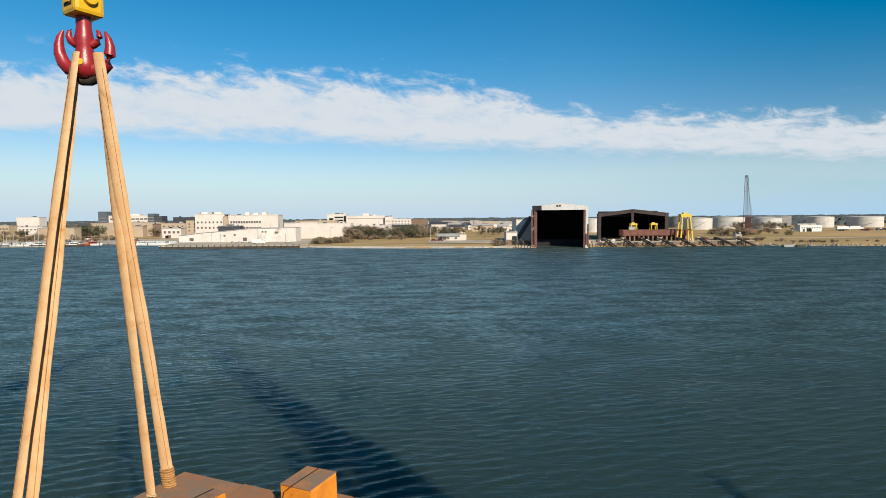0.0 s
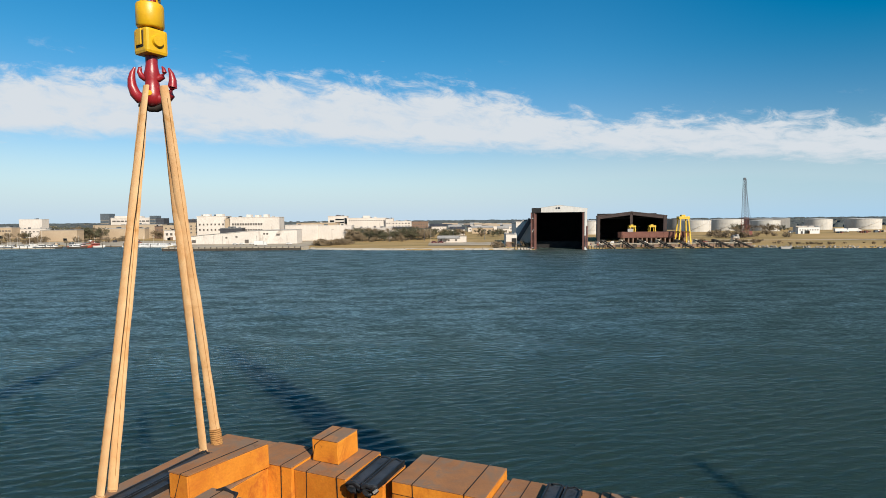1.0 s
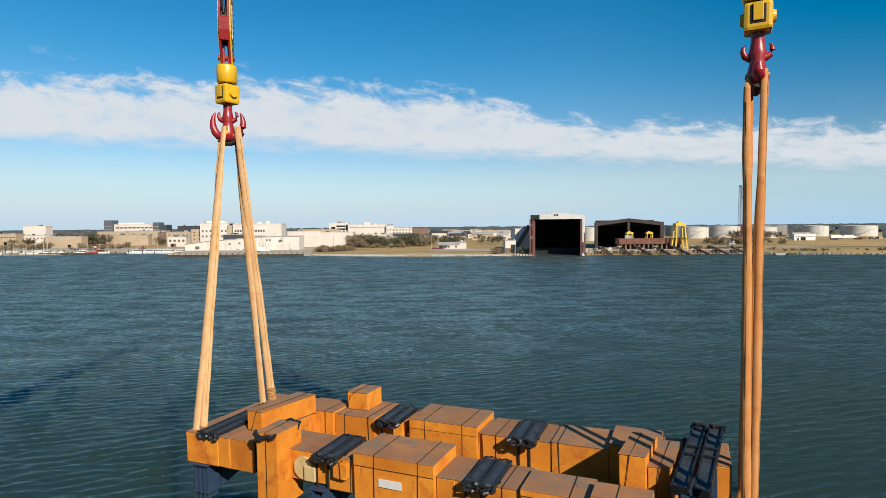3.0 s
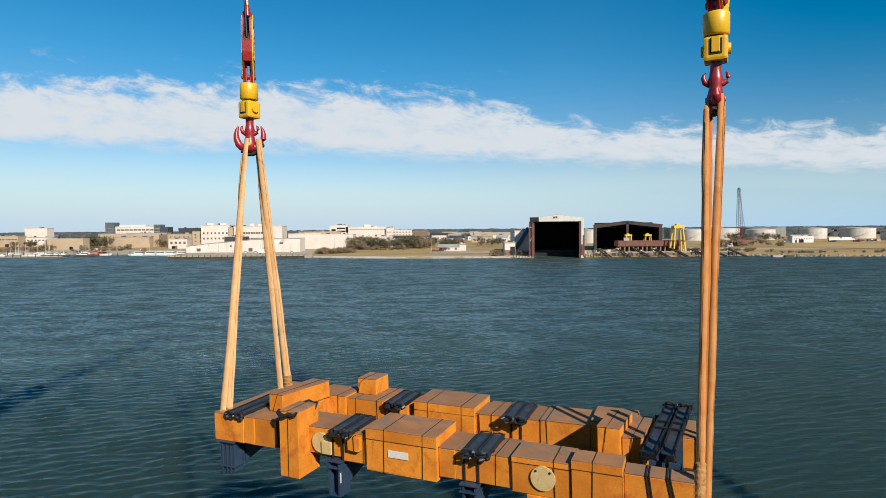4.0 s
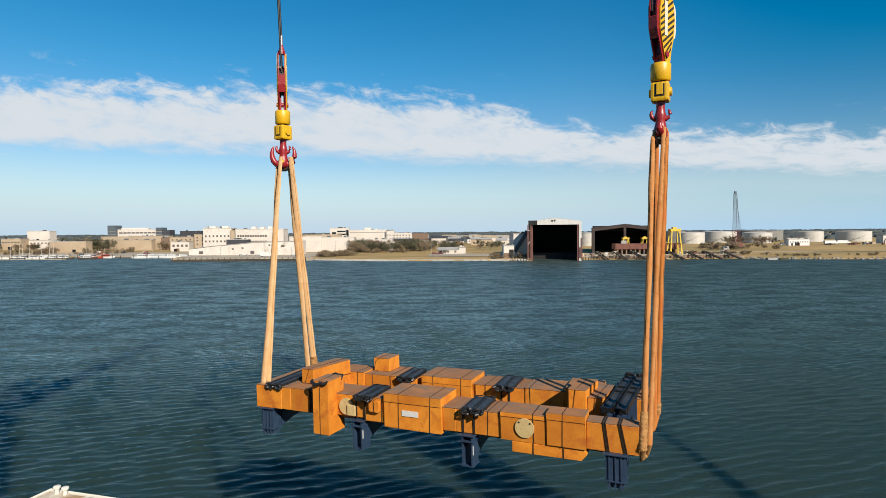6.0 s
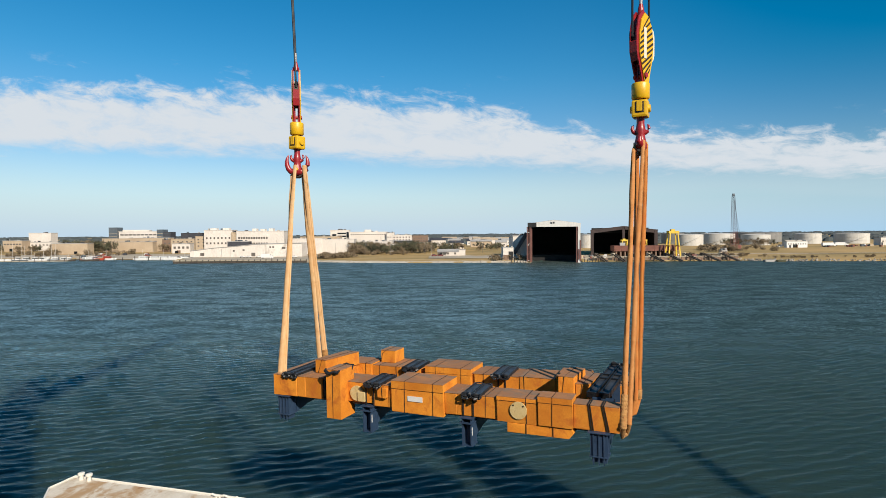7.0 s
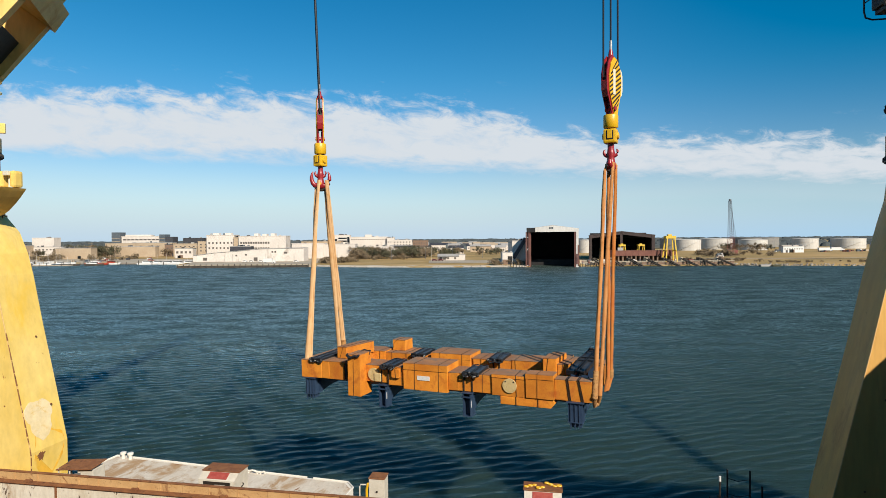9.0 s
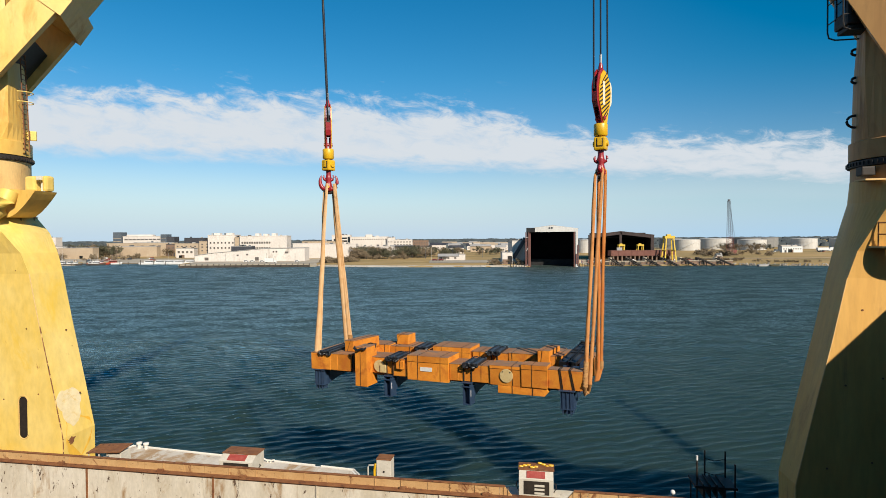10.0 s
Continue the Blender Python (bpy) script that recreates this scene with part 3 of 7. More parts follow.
# ---- cranes ----
def ring_pts(r, z, n=48, squeeze=0.0, hw=0.0, hd=0.0):
    """A circle of radius r that turns into a rectangle hw x hd as squeeze goes to 1."""
    out = []
    for i in range(n):
        a = 2 * math.pi * i / n
        c, s = math.cos(a), math.sin(a)
        k = 1 / max(abs(c), abs(s))
        x = (1 - squeeze) * r * c + squeeze * hw * c * k
        y = (1 - squeeze) * r * s + squeeze * hd * s * k
        out.append((x, y, z))
    return out


def lathe(bm, profile, n=48):
    return loft(bm, [ring_pts(r, z, n) for r, z in profile])


def beam(bm, a, b, side, w0, w1, d0, d1, bevel=0.0):
    """A tapering box girder from a to b; w along `side`, d at right angles."""
    a, b, side = Vector(a), Vector(b), Vector(side).normalized()
    along = (b - a).normalized()
    up = side.cross(along).normalized()
    if up.z < 0:
        up = -up
    rings = [[p + side * (w * sx) / 2 + up * (d * sy) / 2 for sx, sy in ((-1, -1), (1, -1), (1, 1), (-1, 1))] for p, w, d in ((a, w0, d0), (b, w1, d1))]
    return loft(bm, rings)


def deck_crane(name, u, tip_local, label, half, dz, hd, paint, body):
    """A ship's slewing crane: flared foot, round column, slew ring, turning housing and box jib. Local z is height over the water."""
    c = thing(name, SHIP @ pose(u, -0.6, 0), label, "ship crane", "pair of ship cranes")
    bm = B()
    rings = [ring_pts(2, -1.0, 64, 1, half, hd), ring_pts(2, 8.7, 64, 1, half, hd), ring_pts(2, 12.0, 64, 1, half - 0.72, hd), ring_pts(2, 15.4, 64, 1, half - 1.48, hd),
              ring_pts(2, 18.2, 64, 1, half - 2.05, hd), ring_pts(2.4, 19.4, 64, 0.92, half - 2.3, hd + 0.06), ring_pts(2.5, 20.6, 64, 0.62, half - 2.6, hd + 0.3), ring_pts(2.38, 21.6, 64, 0.25, 2.4, 1.9), ring_pts(2.36, 22.6, 64, 0, 2, 2)]
    # the front of the foot is flush with the side, its back a little nearer
    shift = [1, 1, 1, 1, 1, 0.8, 0.4, 0.1, 0]
    loft(bm, [[(x, y - (1.15 - hd) * k, z) for x, y, z in ring] for ring, k in zip(rings, shift)])
    part("foot", bm, paint, c)
    bm = B()
    lathe(bm, [(2.355, 22.55), (2.34, 23.2), (2.34, 24.55 + dz)])
    # the second crane's column takes the body paint that is browned for shade
    part("column", bm, CRANE_GRIME if paint == CRANE else body, c, "yellow column in grimy or shade-browned paint", True)
    bm = B()
    lathe(bm, [(2.3, 24.5 + dz), (2.47, 24.55 + dz), (2.47, 24.8 + dz), (2.3, 24.86 + dz)])
    ring = part("slew_ring", bm, DARK, c, "dark greased slew ring", True)
    lug = mesh_of(box(B(), 2.45, 2.515, -0.035, 0.035, 24.60 + dz, 24.75 + dz), "bolt", DARK)
    for i in range(72):
        ob = new("bolt", lug)
        ob.parent, ob.rotation_euler = ring, (0, 0, 2 * math.pi * i / 72)
    bm = B()
    lathe(bm, [(2.42, 24.87 + dz), (2.42, 25.7 + dz), (2.3, 25.75 + dz)])
    part("collar", bm, body, c, "", True)
    # the housing turns towards the jib
    tip = Vector(tip_local)
    heading = math.degrees(math.atan2(tip.y, tip.x))
    h = pose(0, 0, 0, 0, 0, heading)
    bm = B()
    loft(bm, [[h @ Vector(p) for p in ring_pts(2.3, 25.7 + dz, 48, 0.0, 1.9, 1.9)], [h @ Vector(p) for p in ring_pts(2.26, 27.2, 48, 0.25, 2.2, 2.1)],
              [h @ Vector(p) for p in ring_pts(2.12, 30.0, 48, 0.5, 2.0, 1.9)], [h @ Vector(p) for p in ring_pts(1.9, 38.0, 48, 0.9, 1.6, 1.5)]])
    part("housing", bm, body, c)
    # the jib, its legs and its winch
    flat = Vector((tip.x, tip.y, 0)).normalized()
    side = Vector((-flat.y, flat.x, 0))
    root = flat * 2.1 + Vector((0, 0, 32.15))
    along = (tip - root).normalized()
    mid, heel = root + along * 3.2, root - along * 6.0
    j = bpy.data.objects.new("jib", mesh_of(beam(B(), mid, tip, side, 4.2, 1.8, 1.7, 1.3), "jib", body))
    scene.collection.objects.link(j)
    j.parent = c
    for k in (-1, 1):
        bm = B()
        beam(bm, heel + side * 2.5 * k, mid + side * 2.38 * k + along * 1.0, side, 0.55, 0.7, 1.9, 2.0)
        part("jib_leg", bm, body, j)
    up = side.cross((tip - root).normalized())
    up = up if up.z > 0 else -up
    bm = B()
    beam(bm, mid - along * 0.6, mid + along * 0.95, side, 5.6, 5.5, 2.6, 2.4)
    part("jib_bracket", bm, body, j)
    bm = B()
    rod(bm, heel + along * 0.9 + side * 2.85, heel + along * 0.9 - side * 2.85, 0.32, seg=20)
    part("pivot_pin", bm, DARK, j)
    # box frame drawn out to block sun between the jib legs
    bm = B()
    beam(bm, root - along * 2.2, root + along * 0.7, side, 4.2, 4.2, 1.1, 1.0)
    winch = part("winch_frame", bm, DARK, j, "dark winch between the jib legs")
    bm = B()
    rod(bm, root - along * 2.6 + side * 1.9 - Vector((0, 0, 0.3)), root - along * 2.6 - side * 1.9 - Vector((0, 0, 0.3)), 0.6, seg=20)
    part("winch_drum", bm, DARK, winch)
    bm = B()
    for k in (-0.35, 0.35):
        rod(bm, tip + side * k + up * 0.5, Vector((0, k, 37.8)), 0.05, seg=6)
    part("topping_rope", bm, WIRE, c)
    bm = B()
    box(bm, -0.8, 0.8, -0.5, 0.5, -1.0, 0.9, 0.06, Matrix.Translation(tip) @ h)
    part("jib_head", bm, body, j)
    return c, heading


HOOK_L, HOOK_R = Vector((-10.4, 14.45, 24.45)), Vector((8.18, 6.56, 24.62))
TIP_Z = 58.0
to_ship = SHIP.inverted()
tip_l = to_ship @ Vector((-11.2, 13.9, TIP_Z)) - Vector((-25.25, -0.6, 0))
tip_r = to_ship @ Vector((8.18, 6.56, TIP_Z)) - Vector((25.05, -0.6, 0))
crane_l, _ = deck_crane("ship_crane", -25.25, tip_l, "yellow ship crane with flared foot, sunlit and rust-streaked", 6.35, 0.45, 1.15, CRANE, CRANE_BODY)
crane_r, head_r = deck_crane("ship_crane", 25.05, tip_r, "yellow ship crane with a dark cab, mostly in shade", 5.30, -1.3, 0.92, CRANE_SHADE_WORN, CRANE_SHADE_BROWN)


def crane_fittings():
    # first crane: oval doorway, ladder on the column, lookout with floodlights, rust
    bm = B()
    out = [(0.26 * math.cos(a), 0.26 * math.sin(a) + (0.95 if math.sin(a) >= 0 else -0.95)) for a in [2 * math.pi * i / 24 for i in range(24)]]
    prism(bm, out, -1.175, -0.95, pose(3.72, 0, 9.8))
    part("doorway", bm, DARK, crane_l, "dark oval doorway in the foot")
    bm = B()
    tube(bm, [(3.72 + 0.32 * math.cos(a), -1.16, 9.8 + 0.32 * math.sin(a) + (0.95 if math.sin(a) >= 0 else -0.95)) for a in [2 * math.pi * i / 24 for i in range(25)]], 0.025, 6)
    part("door_frame", bm, CRANE_GRIME, crane_l)
    bm = B()
    prism(bm, [(1.6, 21.5), (2.7, 21.5), (3.1, 21.6), (3.5, 21.85), (3.9, 22.2), (4.25, 22.55), (4.55, 22.9), (4.66, 23.05), (2.4, 23.2), (1.6, 22.6)], -1.0, 0.5)
    look_out = part("lookout", bm, CRANE_BODY, crane_l, "yellow bracket with lamp housings")
    for x, w in ((3.55, 0.36), (4.55, 0.15)):
        bm = B()
        box(bm, x - w, x + w, -0.3, 0.3, 23.06, 24.0, 0.14)
        part("lamp_housing", bm, CRANE, look_out)
    bm = B()
    box(bm, 4.08, 4.42, -0.4, 0.2, 23.72, 23.98, 0.04)
    rod(bm, (4.22, -0.1, 23.0), (4.22, -0.1, 23.75), 0.06, seg=8)
    part("floodlight", bm, CREAM, look_out, "pale floodlight")
    bm = B()
    tube(bm, [(-1.6, -2.3, 21.35), (0.6, -2.5, 21.35), (1.7, -2.2, 21.4), (2.4, -1.85, 21.55), (2.85, -1.6, 21.95), (3.1, -1.4, 22.5), (3.15, -1.2, 23.0)], 0.46, 16)
    part("duct", bm, CRANE, crane_l, "yellow bent duct", True)
    for crane, ang in ((crane_l, 14), (crane_r, head_r + 150)):
        lad = pose(0, 0, 0, 0, 0, ang)
        for y in (-0.22, 0.22):
            bm = B()
            rod(bm, lad @ Vector((2.56, y, 25.6)), lad @ Vector((2.35, y, 32.5)), 0.035, seg=6)
            part("ladder_stile", bm, RUSTY, crane)
        for k in range(24):
            bm = B()
            rod(bm, lad @ Vector((2.45, -0.22, 25.2 + 0.3 * k)), lad @ Vector((2.45, 0.22, 25.2 + 0.3 * k)), 0.025, seg=5)
            part("rung", bm, RUSTY, crane)
        for z in (28.6, 29.2):
            bm = B()
            tube(bm, [lad @ Vector((2.35 + 0.55 * math.sin(a), -0.5 * math.cos(a), z)) for a in [math.pi * i / 8 for i in range(9)]], 0.03, 5)
            part("ladder_hoop", bm, CRANE, crane)
    # working platform with a rail round each column
    for crane, drop, out in ((crane_l, 0.45, 0.0), (crane_r, 1.4, 0.2)):
        bm = B()
        loft(bm, [ring_pts(2.2, 20.95 - drop, 48, 0, 1, 1), ring_pts(2.62 + out, 20.95 - drop, 48, 0, 1, 1), ring_pts(2.62 + out, 21.03 - drop, 48, 0, 1, 1), ring_pts(2.2, 21.03 - drop, 48, 0, 1, 1)], False)
        part("walkway", bm, CRANE_GRIME, crane)
        a0, a1 = (0.0, 2 * math.pi) if crane is crane_l else (math.radians(215), math.radians(330))
        for z in (21.55 - drop, 22.05 - drop):
            bm = B()
            tube(bm, [((2.58 + out) * math.cos(a), (2.58 + out) * math.sin(a), z) for a in [a0 + (a1 - a0) * i / 36 for i in range(37)]], 0.03, 5)
            part("handrail", bm, RUSTY, crane)
        for i in range(14 if crane is crane_l else 6):
            a = a0 + (a1 - a0) * i / (14 if crane is crane_l else 5)
            bm = B()
            rod(bm, ((2.58 + out) * math.cos(a), (2.58 + out) * math.sin(a), 21.0 - drop), ((2.58 + out) * math.cos(a), (2.58 + out) * math.sin(a), 22.1 - drop), 0.03, seg=5)
            part("rail_post", bm, RUSTY, crane)
    # seams on the feet
    rnd = random.Random(14)
    for crane, half in ((crane_l, 6.35), (crane_r, 5.32)):
        for s in (-1, 1):
            bm = B()
            for (w0, z0), (w1, z1) in (((0, 6.95), (0, 8.7)), ((0, 8.7), (0.72, 12.0)), ((0.72, 12.0), (1.48, 15.4)), ((1.48, 15.4), (2.05, 18.2))):
                rod(bm, (s * (half - w0), -1.15, z0), (s * (half - w1), -1.15, z1), 0.03, seg=6)
            part("corner_seam", bm, CRANE_GRIME, crane)
            # rust bleeds out of the lower seam in short runs
            if crane is crane_l and s > 0:
                z = 7.6
                while z < 15.2:
                    run = rnd.uniform(0.25, 0.9)
                    w0, w1 = max(0.0, (z - 8.7) * 0.218), max(0.0, (z + run - 8.7) * 0.218)
                    bm = B()
                    rod(bm, (half - w0 + 0.012, -1.155, z), (half - w1 + 0.012, -1.155, z + run), rnd.uniform(0.018, 0.042), rnd.uniform(0.012, 0.028), seg=6)
                    part("rust_run", bm, RUSTY, crane)
                    z += run + rnd.uniform(0.0, 0.35) * (z - 5.0) / 6.0
        for z, w in ((10.4, half - 0.4), (14.2, half - 1.3), (17.6, half - 2.1)):
            for x in (-0.82, -0.45, 0.4, 0.8):
                bm = B()
                rod(bm, (x * w, -1.17, z + x), (x * w, -1.1, z + x), 0.045, seg=8)
                part("bolt_plug", bm, RUSTY, crane)
            for y in (-0.55, 0.5):
                bm = B()
                rod(bm, (w, y, z + y), (w + 0.06, y, z + y), 0.05, seg=8)
                part("bolt_plug", bm, RUSTY, crane)
    # a pale touched-up patch and a rust bloom on the side of the first crane's foot
    def patch(outline, mat, name, label, lift):
        bm = B()
        def on_side(v, z):
            w = 6.35 if z < 8.7 else 6.35 - (z - 8.7) * 0.218
            return Vector((w + lift, v, z))
        ring = [on_side(v, z) for v, z in outline]
        loft(bm, [[p - Vector((0.02, 0, 0)) for p in ring], ring])
        part(name, bm, mat, crane_l, label)
    rnd = random.Random(6)
    patch([(-0.25 + (0.74 + 0.12 * math.sin(5 * a) + 0.07 * rnd.random()) * math.cos(a), 10.4 + (1.0 + 0.2 * math.sin(3 * a) + 0.1 * rnd.random()) * math.sin(a)) for a in [2 * math.pi * i / 48 for i in range(48)]], TOUCHUP, "paint_patch", "pale touched-up paint", 0.012)
    patch([(0.0 + (0.90 + 0.08 * math.sin(4 * a) + 0.1 * rnd.random()) * math.cos(a), 8.55 + (1.25 + 0.25 * math.sin(3 * a + 1) + 0.15 * rnd.random()) * math.sin(a)) for a in [2 * math.pi * i / 48 for i in range(48)]], OCHRE_STAIN, "paint_stain", "ochre stain below the patch", 0.008)
    patch([(-0.55 + (0.14 + 0.16 * rnd.random()) * math.cos(a), 8.4 + (0.12 + 0.2 * rnd.random()) * math.sin(a)) for a in [2 * math.pi * i / 30 for i in range(30)]], RUSTY, "rust_bloom", "rust bloom in the paint", 0.014)
    # second crane: operator's cab hung on the housing, with its guard rail
    cab = bpy.data.objects.new("cab", mesh_of(box(B(), -3.3, -2.3, -1.1, 0.1, 29.5, 32.2, 0.12), "cab", DARK))
    scene.collection.objects.link(cab)
    cab.parent = crane_r
    tagged(cab, "dark operator's cab with glazed sides")
    bm = B()
    box(bm, -3.15, -2.45, -1.13, -1.09, 30.0, 31.8, 0.02)
    part("cab_window", bm, GLASS_DARK, cab)
    bm = B()
    box(bm, -3.33, -3.29, -0.95, -0.05, 30.0, 31.8, 0.02)
    part("cab_window", bm, GLASS_DARK, cab)
    bm = B()
    box(bm, -3.2, -1.7, -1.0, 0.0, 29.3, 29.49, 0.05)
    part("cab_bracket", bm, DARK, cab)
    for v in (-1.2, 0.15):
        bm = B()
        tube(bm, [(-2.2, v, 29.2), (-3.2, v, 29.2), (-3.46, v, 29.3), (-3.52, v, 29.55), (-3.52, v, 32.6)], 0.035, 6)
        part("guard_rail", bm, DARK, cab)
    for z in (29.3, 30.2, 31.1):
        bm = B()
        tube(bm, [(-3.2, -1.25, z + 0.6), (-3.52, -1.2, z + 0.6), (-3.52, 0.15, z + 0.6)], 0.025, 6)
        part("guard_rail", bm, DARK, cab)
    # lugs on the shaded side of the second crane
    for z, r in ((25.4, 0.28), (27.3, 0.13), (28.6, 0.14)):
        bm = B()
        tube(bm, [(-2.3 - r * 1.3 * math.sin(a), 0.2, z + r * math.cos(a)) for a in [math.pi * i / 8 for i in range(9)]], 0.06, 8)
        part("lifting_lug", bm, DARK, crane_r)
    bm = B()
    box(bm, -2.75, -2.2, -1.25, -0.75, 22.75, 23.15, 0.05)
    lamp = part("lamp", bm, DARK, crane_r, "dark floodlight on a bracket")
    bm = B()
    box(bm, -2.8, -2.0, -1.6, -0.7, 22.5, 22.58, 0.02)
    part("lamp_bracket", bm, CRANE_GRIME, lamp)
    bm = B()
    box(bm, 2.1, 2.75, -0.08, 0.08, 26.4, 27.0, 0.05, pose(0, 0, 0, 0, 0, 30))
    part("plate_bracket", bm, CRANE, crane_l)


crane_fittings()


def shadow_boom():
    """An unseen box boom leaning from a king post on the side deck, put there to lay a streak of shadow on the water.
    """
    t = thing("shadow_boom", pose(37.7, -5.7, 21.3), "grimy yellow box boom on a king post, added for its shadow", "boom")
    bm = B()
    beam(bm, (0, 0, -0.1), (7.4, 2.2, 13.0), (0.4, -1, 0), 1.1, 0.6, 1.0, 0.55)
    part("girder", bm, CRANE_GRIME, t)
    bm = B()
    loft(bm, [ring_pts(0.62, -14.42, 24), ring_pts(0.55, -6.0, 24), ring_pts(0.5, 0.3, 24)])
    part("king_post", bm, CRANE_GRIME, t, "", True)
    bm = B()
    rod(bm, (0.4, -1.1, 0.5), (-0.4, 1.1, 0.5), 0.3, seg=14)
    part("heel_pin", bm, DARK, t)


shadow_boom()



# ---- hook blocks ----
def trimmed(poly, edge):
    """The part of a polygon that lies inside a convex outline running anticlockwise."""
    for (ax, az), (bx, bz) in zip(edge, edge[1:] + edge[:1]):
        def side(p):
            return (bx - ax) * (p[1] - az) - (bz - az) * (p[0] - ax)
        out = []
        for p, q in zip(poly, poly[1:] + poly[:1]):
            sp, sq = side(p), side(q)
            if sp >= 0:
                out.append(p)
            if (sp >= 0) != (sq >= 0):
                f = sp / (sp - sq)
                out.append((p[0] + (q[0] - p[0]) * f, p[1] + (q[1] - p[1]) * f))
        poly = out
        if len(poly) < 3:
            return []
    return poly


def hook_block(at, block_turn, clevis_turn, hook_turn, small, label, short=False):
    """A crane's lower block: sheave housing, swivel, clevis and a four-horned forged hook. Origin at the saddle of the hook."""
    t = thing("hook_block", Matrix.Translation(at), label, "hook block", "pair of hook blocks")
    turn, claw = pose(0, 0, 0, 0, 0, block_turn), pose(0, 0, 0, 0, 0, clevis_turn)
    # swivel drum with rounded rims
    bm = B()
    lathe(bm, [(0.30, 1.76), (0.38, 1.77), (0.42, 1.82), (0.42, 2.46), (0.39, 2.52), (0.18, 2.54)], 28)
    part("swivel", bm, HOOK_YELLOW, t, "", True)
    bm = B()
    lathe(bm, [(0.25, 1.66), (0.25, 1.77)], 20)
    part("bearing_neck", bm, DARK, t, "", True)
    # clevis: squared block with a pin through it
    bm = B()
    box(bm, -0.37, 0.37, -0.37, 0.37, 0.88, 1.70, 0.10, claw)
    clevis = part("clevis", bm, HOOK_YELLOW, t)
    for s in (-1, 1):
        bm = B()
        box(bm, -0.20, 0.20, s * 0.372 - 0.012, s * 0.372 + 0.012, 1.08, 1.60, 0.01, claw)
        part("slot", bm, DARK, clevis)
        bm = B()
        box(bm, -0.13, 0.13, s * 0.39 - 0.03, s * 0.39 + 0.03, 1.14, 1.66, 0.02, claw)
        part("tongue", bm, HOOK_YELLOW, clevis)
    for s in (-1, 1):
        bm = B()
        rod(bm, claw @ Vector((0.30 * s, 0, 1.30)), claw @ Vector((0.46 * s, 0, 1.30)), 0.22, 0.17, 20)
        part("pin_boss", bm, HOOK_YELLOW, clevis)
    # forged hook
    h = pose(0, 0, 0, 0, 0, hook_turn)
    bm = B()
    lathe(bm, [(0.19, 0.92), (0.18, 0.62), (0.21, 0.42), (0.25, 0.28), (0.20, 0.10), (0.24, -0.15), (0.31, -0.38), (0.29, -0.58), (0.16, -0.73), (0.03, -0.76)], 20)
    forged = part("hook", bm, HOOK_RED, t, "red forged hook", True)
    for s in (-1, 1):
        bm = B()
        pts = [(0.05, -0.44), (0.22, -0.51), (0.40, -0.48), (0.54, -0.33), (0.62, -0.10), (0.635, 0.12), (0.60, 0.33), (0.52, 0.52)]
        thick = [0.22, 0.21, 0.185, 0.165, 0.145, 0.12, 0.085, 0.03]
        if short:
            pts = [(0.05, -0.44), (0.18, -0.49), (0.30, -0.49), (0.41, -0.42), (0.49, -0.27), (0.51, -0.08)]
            thick = [0.22, 0.21, 0.19, 0.17, 0.15, 0.07]
        tube(bm, [h @ Vector((s * x, 0, z)) for x, z in pts], thick, 14)
        part("horn", bm, HOOK_RED, forged, "", True)
        bm = B()
        pts = [(0.10, 0.16), (0.22, 0.17), (0.33, 0.24), (0.385, 0.37), (0.36, 0.50), (0.31, 0.56)]
        k = h @ pose(0, 0, 0, 0, 0, small)
        tube(bm, [k @ Vector((s * x, 0, z)) for x, z in pts], [0.13, 0.11, 0.095, 0.08, 0.055, 0.02], 12)
        part("keeper_horn", bm, HOOK_RED, forged, "", True)
    bm = B()
    rod(bm, h @ Vector((0.0, -0.315, -0.36)), h @ Vector((0.0, 0.315, -0.36)), 0.085, seg=14)
    part("cross_pin", bm, HOOK_YELLOW, forged)
    bm = B()
    tube(bm, [h @ Vector(p) for p in ((-0.40, 0.0, -0.66), (-0.1, 0.02, -0.80), (0.1, 0.02, -0.80), (0.40, 0.0, -0.66))], 0.12, 10)
    part("chafe_strap", bm, STRAP, forged, "dark chafing strap below the hook", True)
    # housing: sheave between red plates and striped yellow cheeks, tapering down to the swivel
    bm = B()
    for s in (-1, 1):
        box(bm, -0.15, 0.15, s * 0.10 - 0.04, s * 0.10 + 0.04, 2.48, 3.4, 0.02, turn)
    rod(bm, turn @ Vector((0, -0.33, 2.86)), turn @ Vector((0, 0.33, 2.86)), 0.12, seg=16)
    part("neck_fork", bm, HOOK_RED, t, "red fork of the housing")
    outline = [(-0.10, 2.56), (0.27, 2.56), (0.38, 3.10), (0.60, 3.75), (0.66, 4.55), (0.54, 5.25), (0.26, 5.72), (-0.10, 5.86), (-0.40, 5.5), (-0.57, 4.75), (-0.55, 3.9), (-0.32, 3.2)]
    for y0, y1, mat, tag, k, dx in ((-0.26, -0.21, HOOK_YELLOW, "yellow cheek with black warning stripes", 0.94, 0.05), (0.21, 0.26, HOOK_YELLOW, "yellow cheek with black warning stripes", 0.94, 0.05),
                                    (-0.20, -0.14, HOOK_RED, "red inner plate", 1.05, -0.05), (0.14, 0.20, HOOK_RED, "red inner plate", 1.05, -0.05)):
        bm = B()
        prism(bm, [(x * k + dx, 2.56 + (z - 2.56) * (0.98 if k < 1 else 1.02)) for x, z in outline], y0, y1, turn)
        cheek = part("cheek_plate", bm, mat, t, tag)
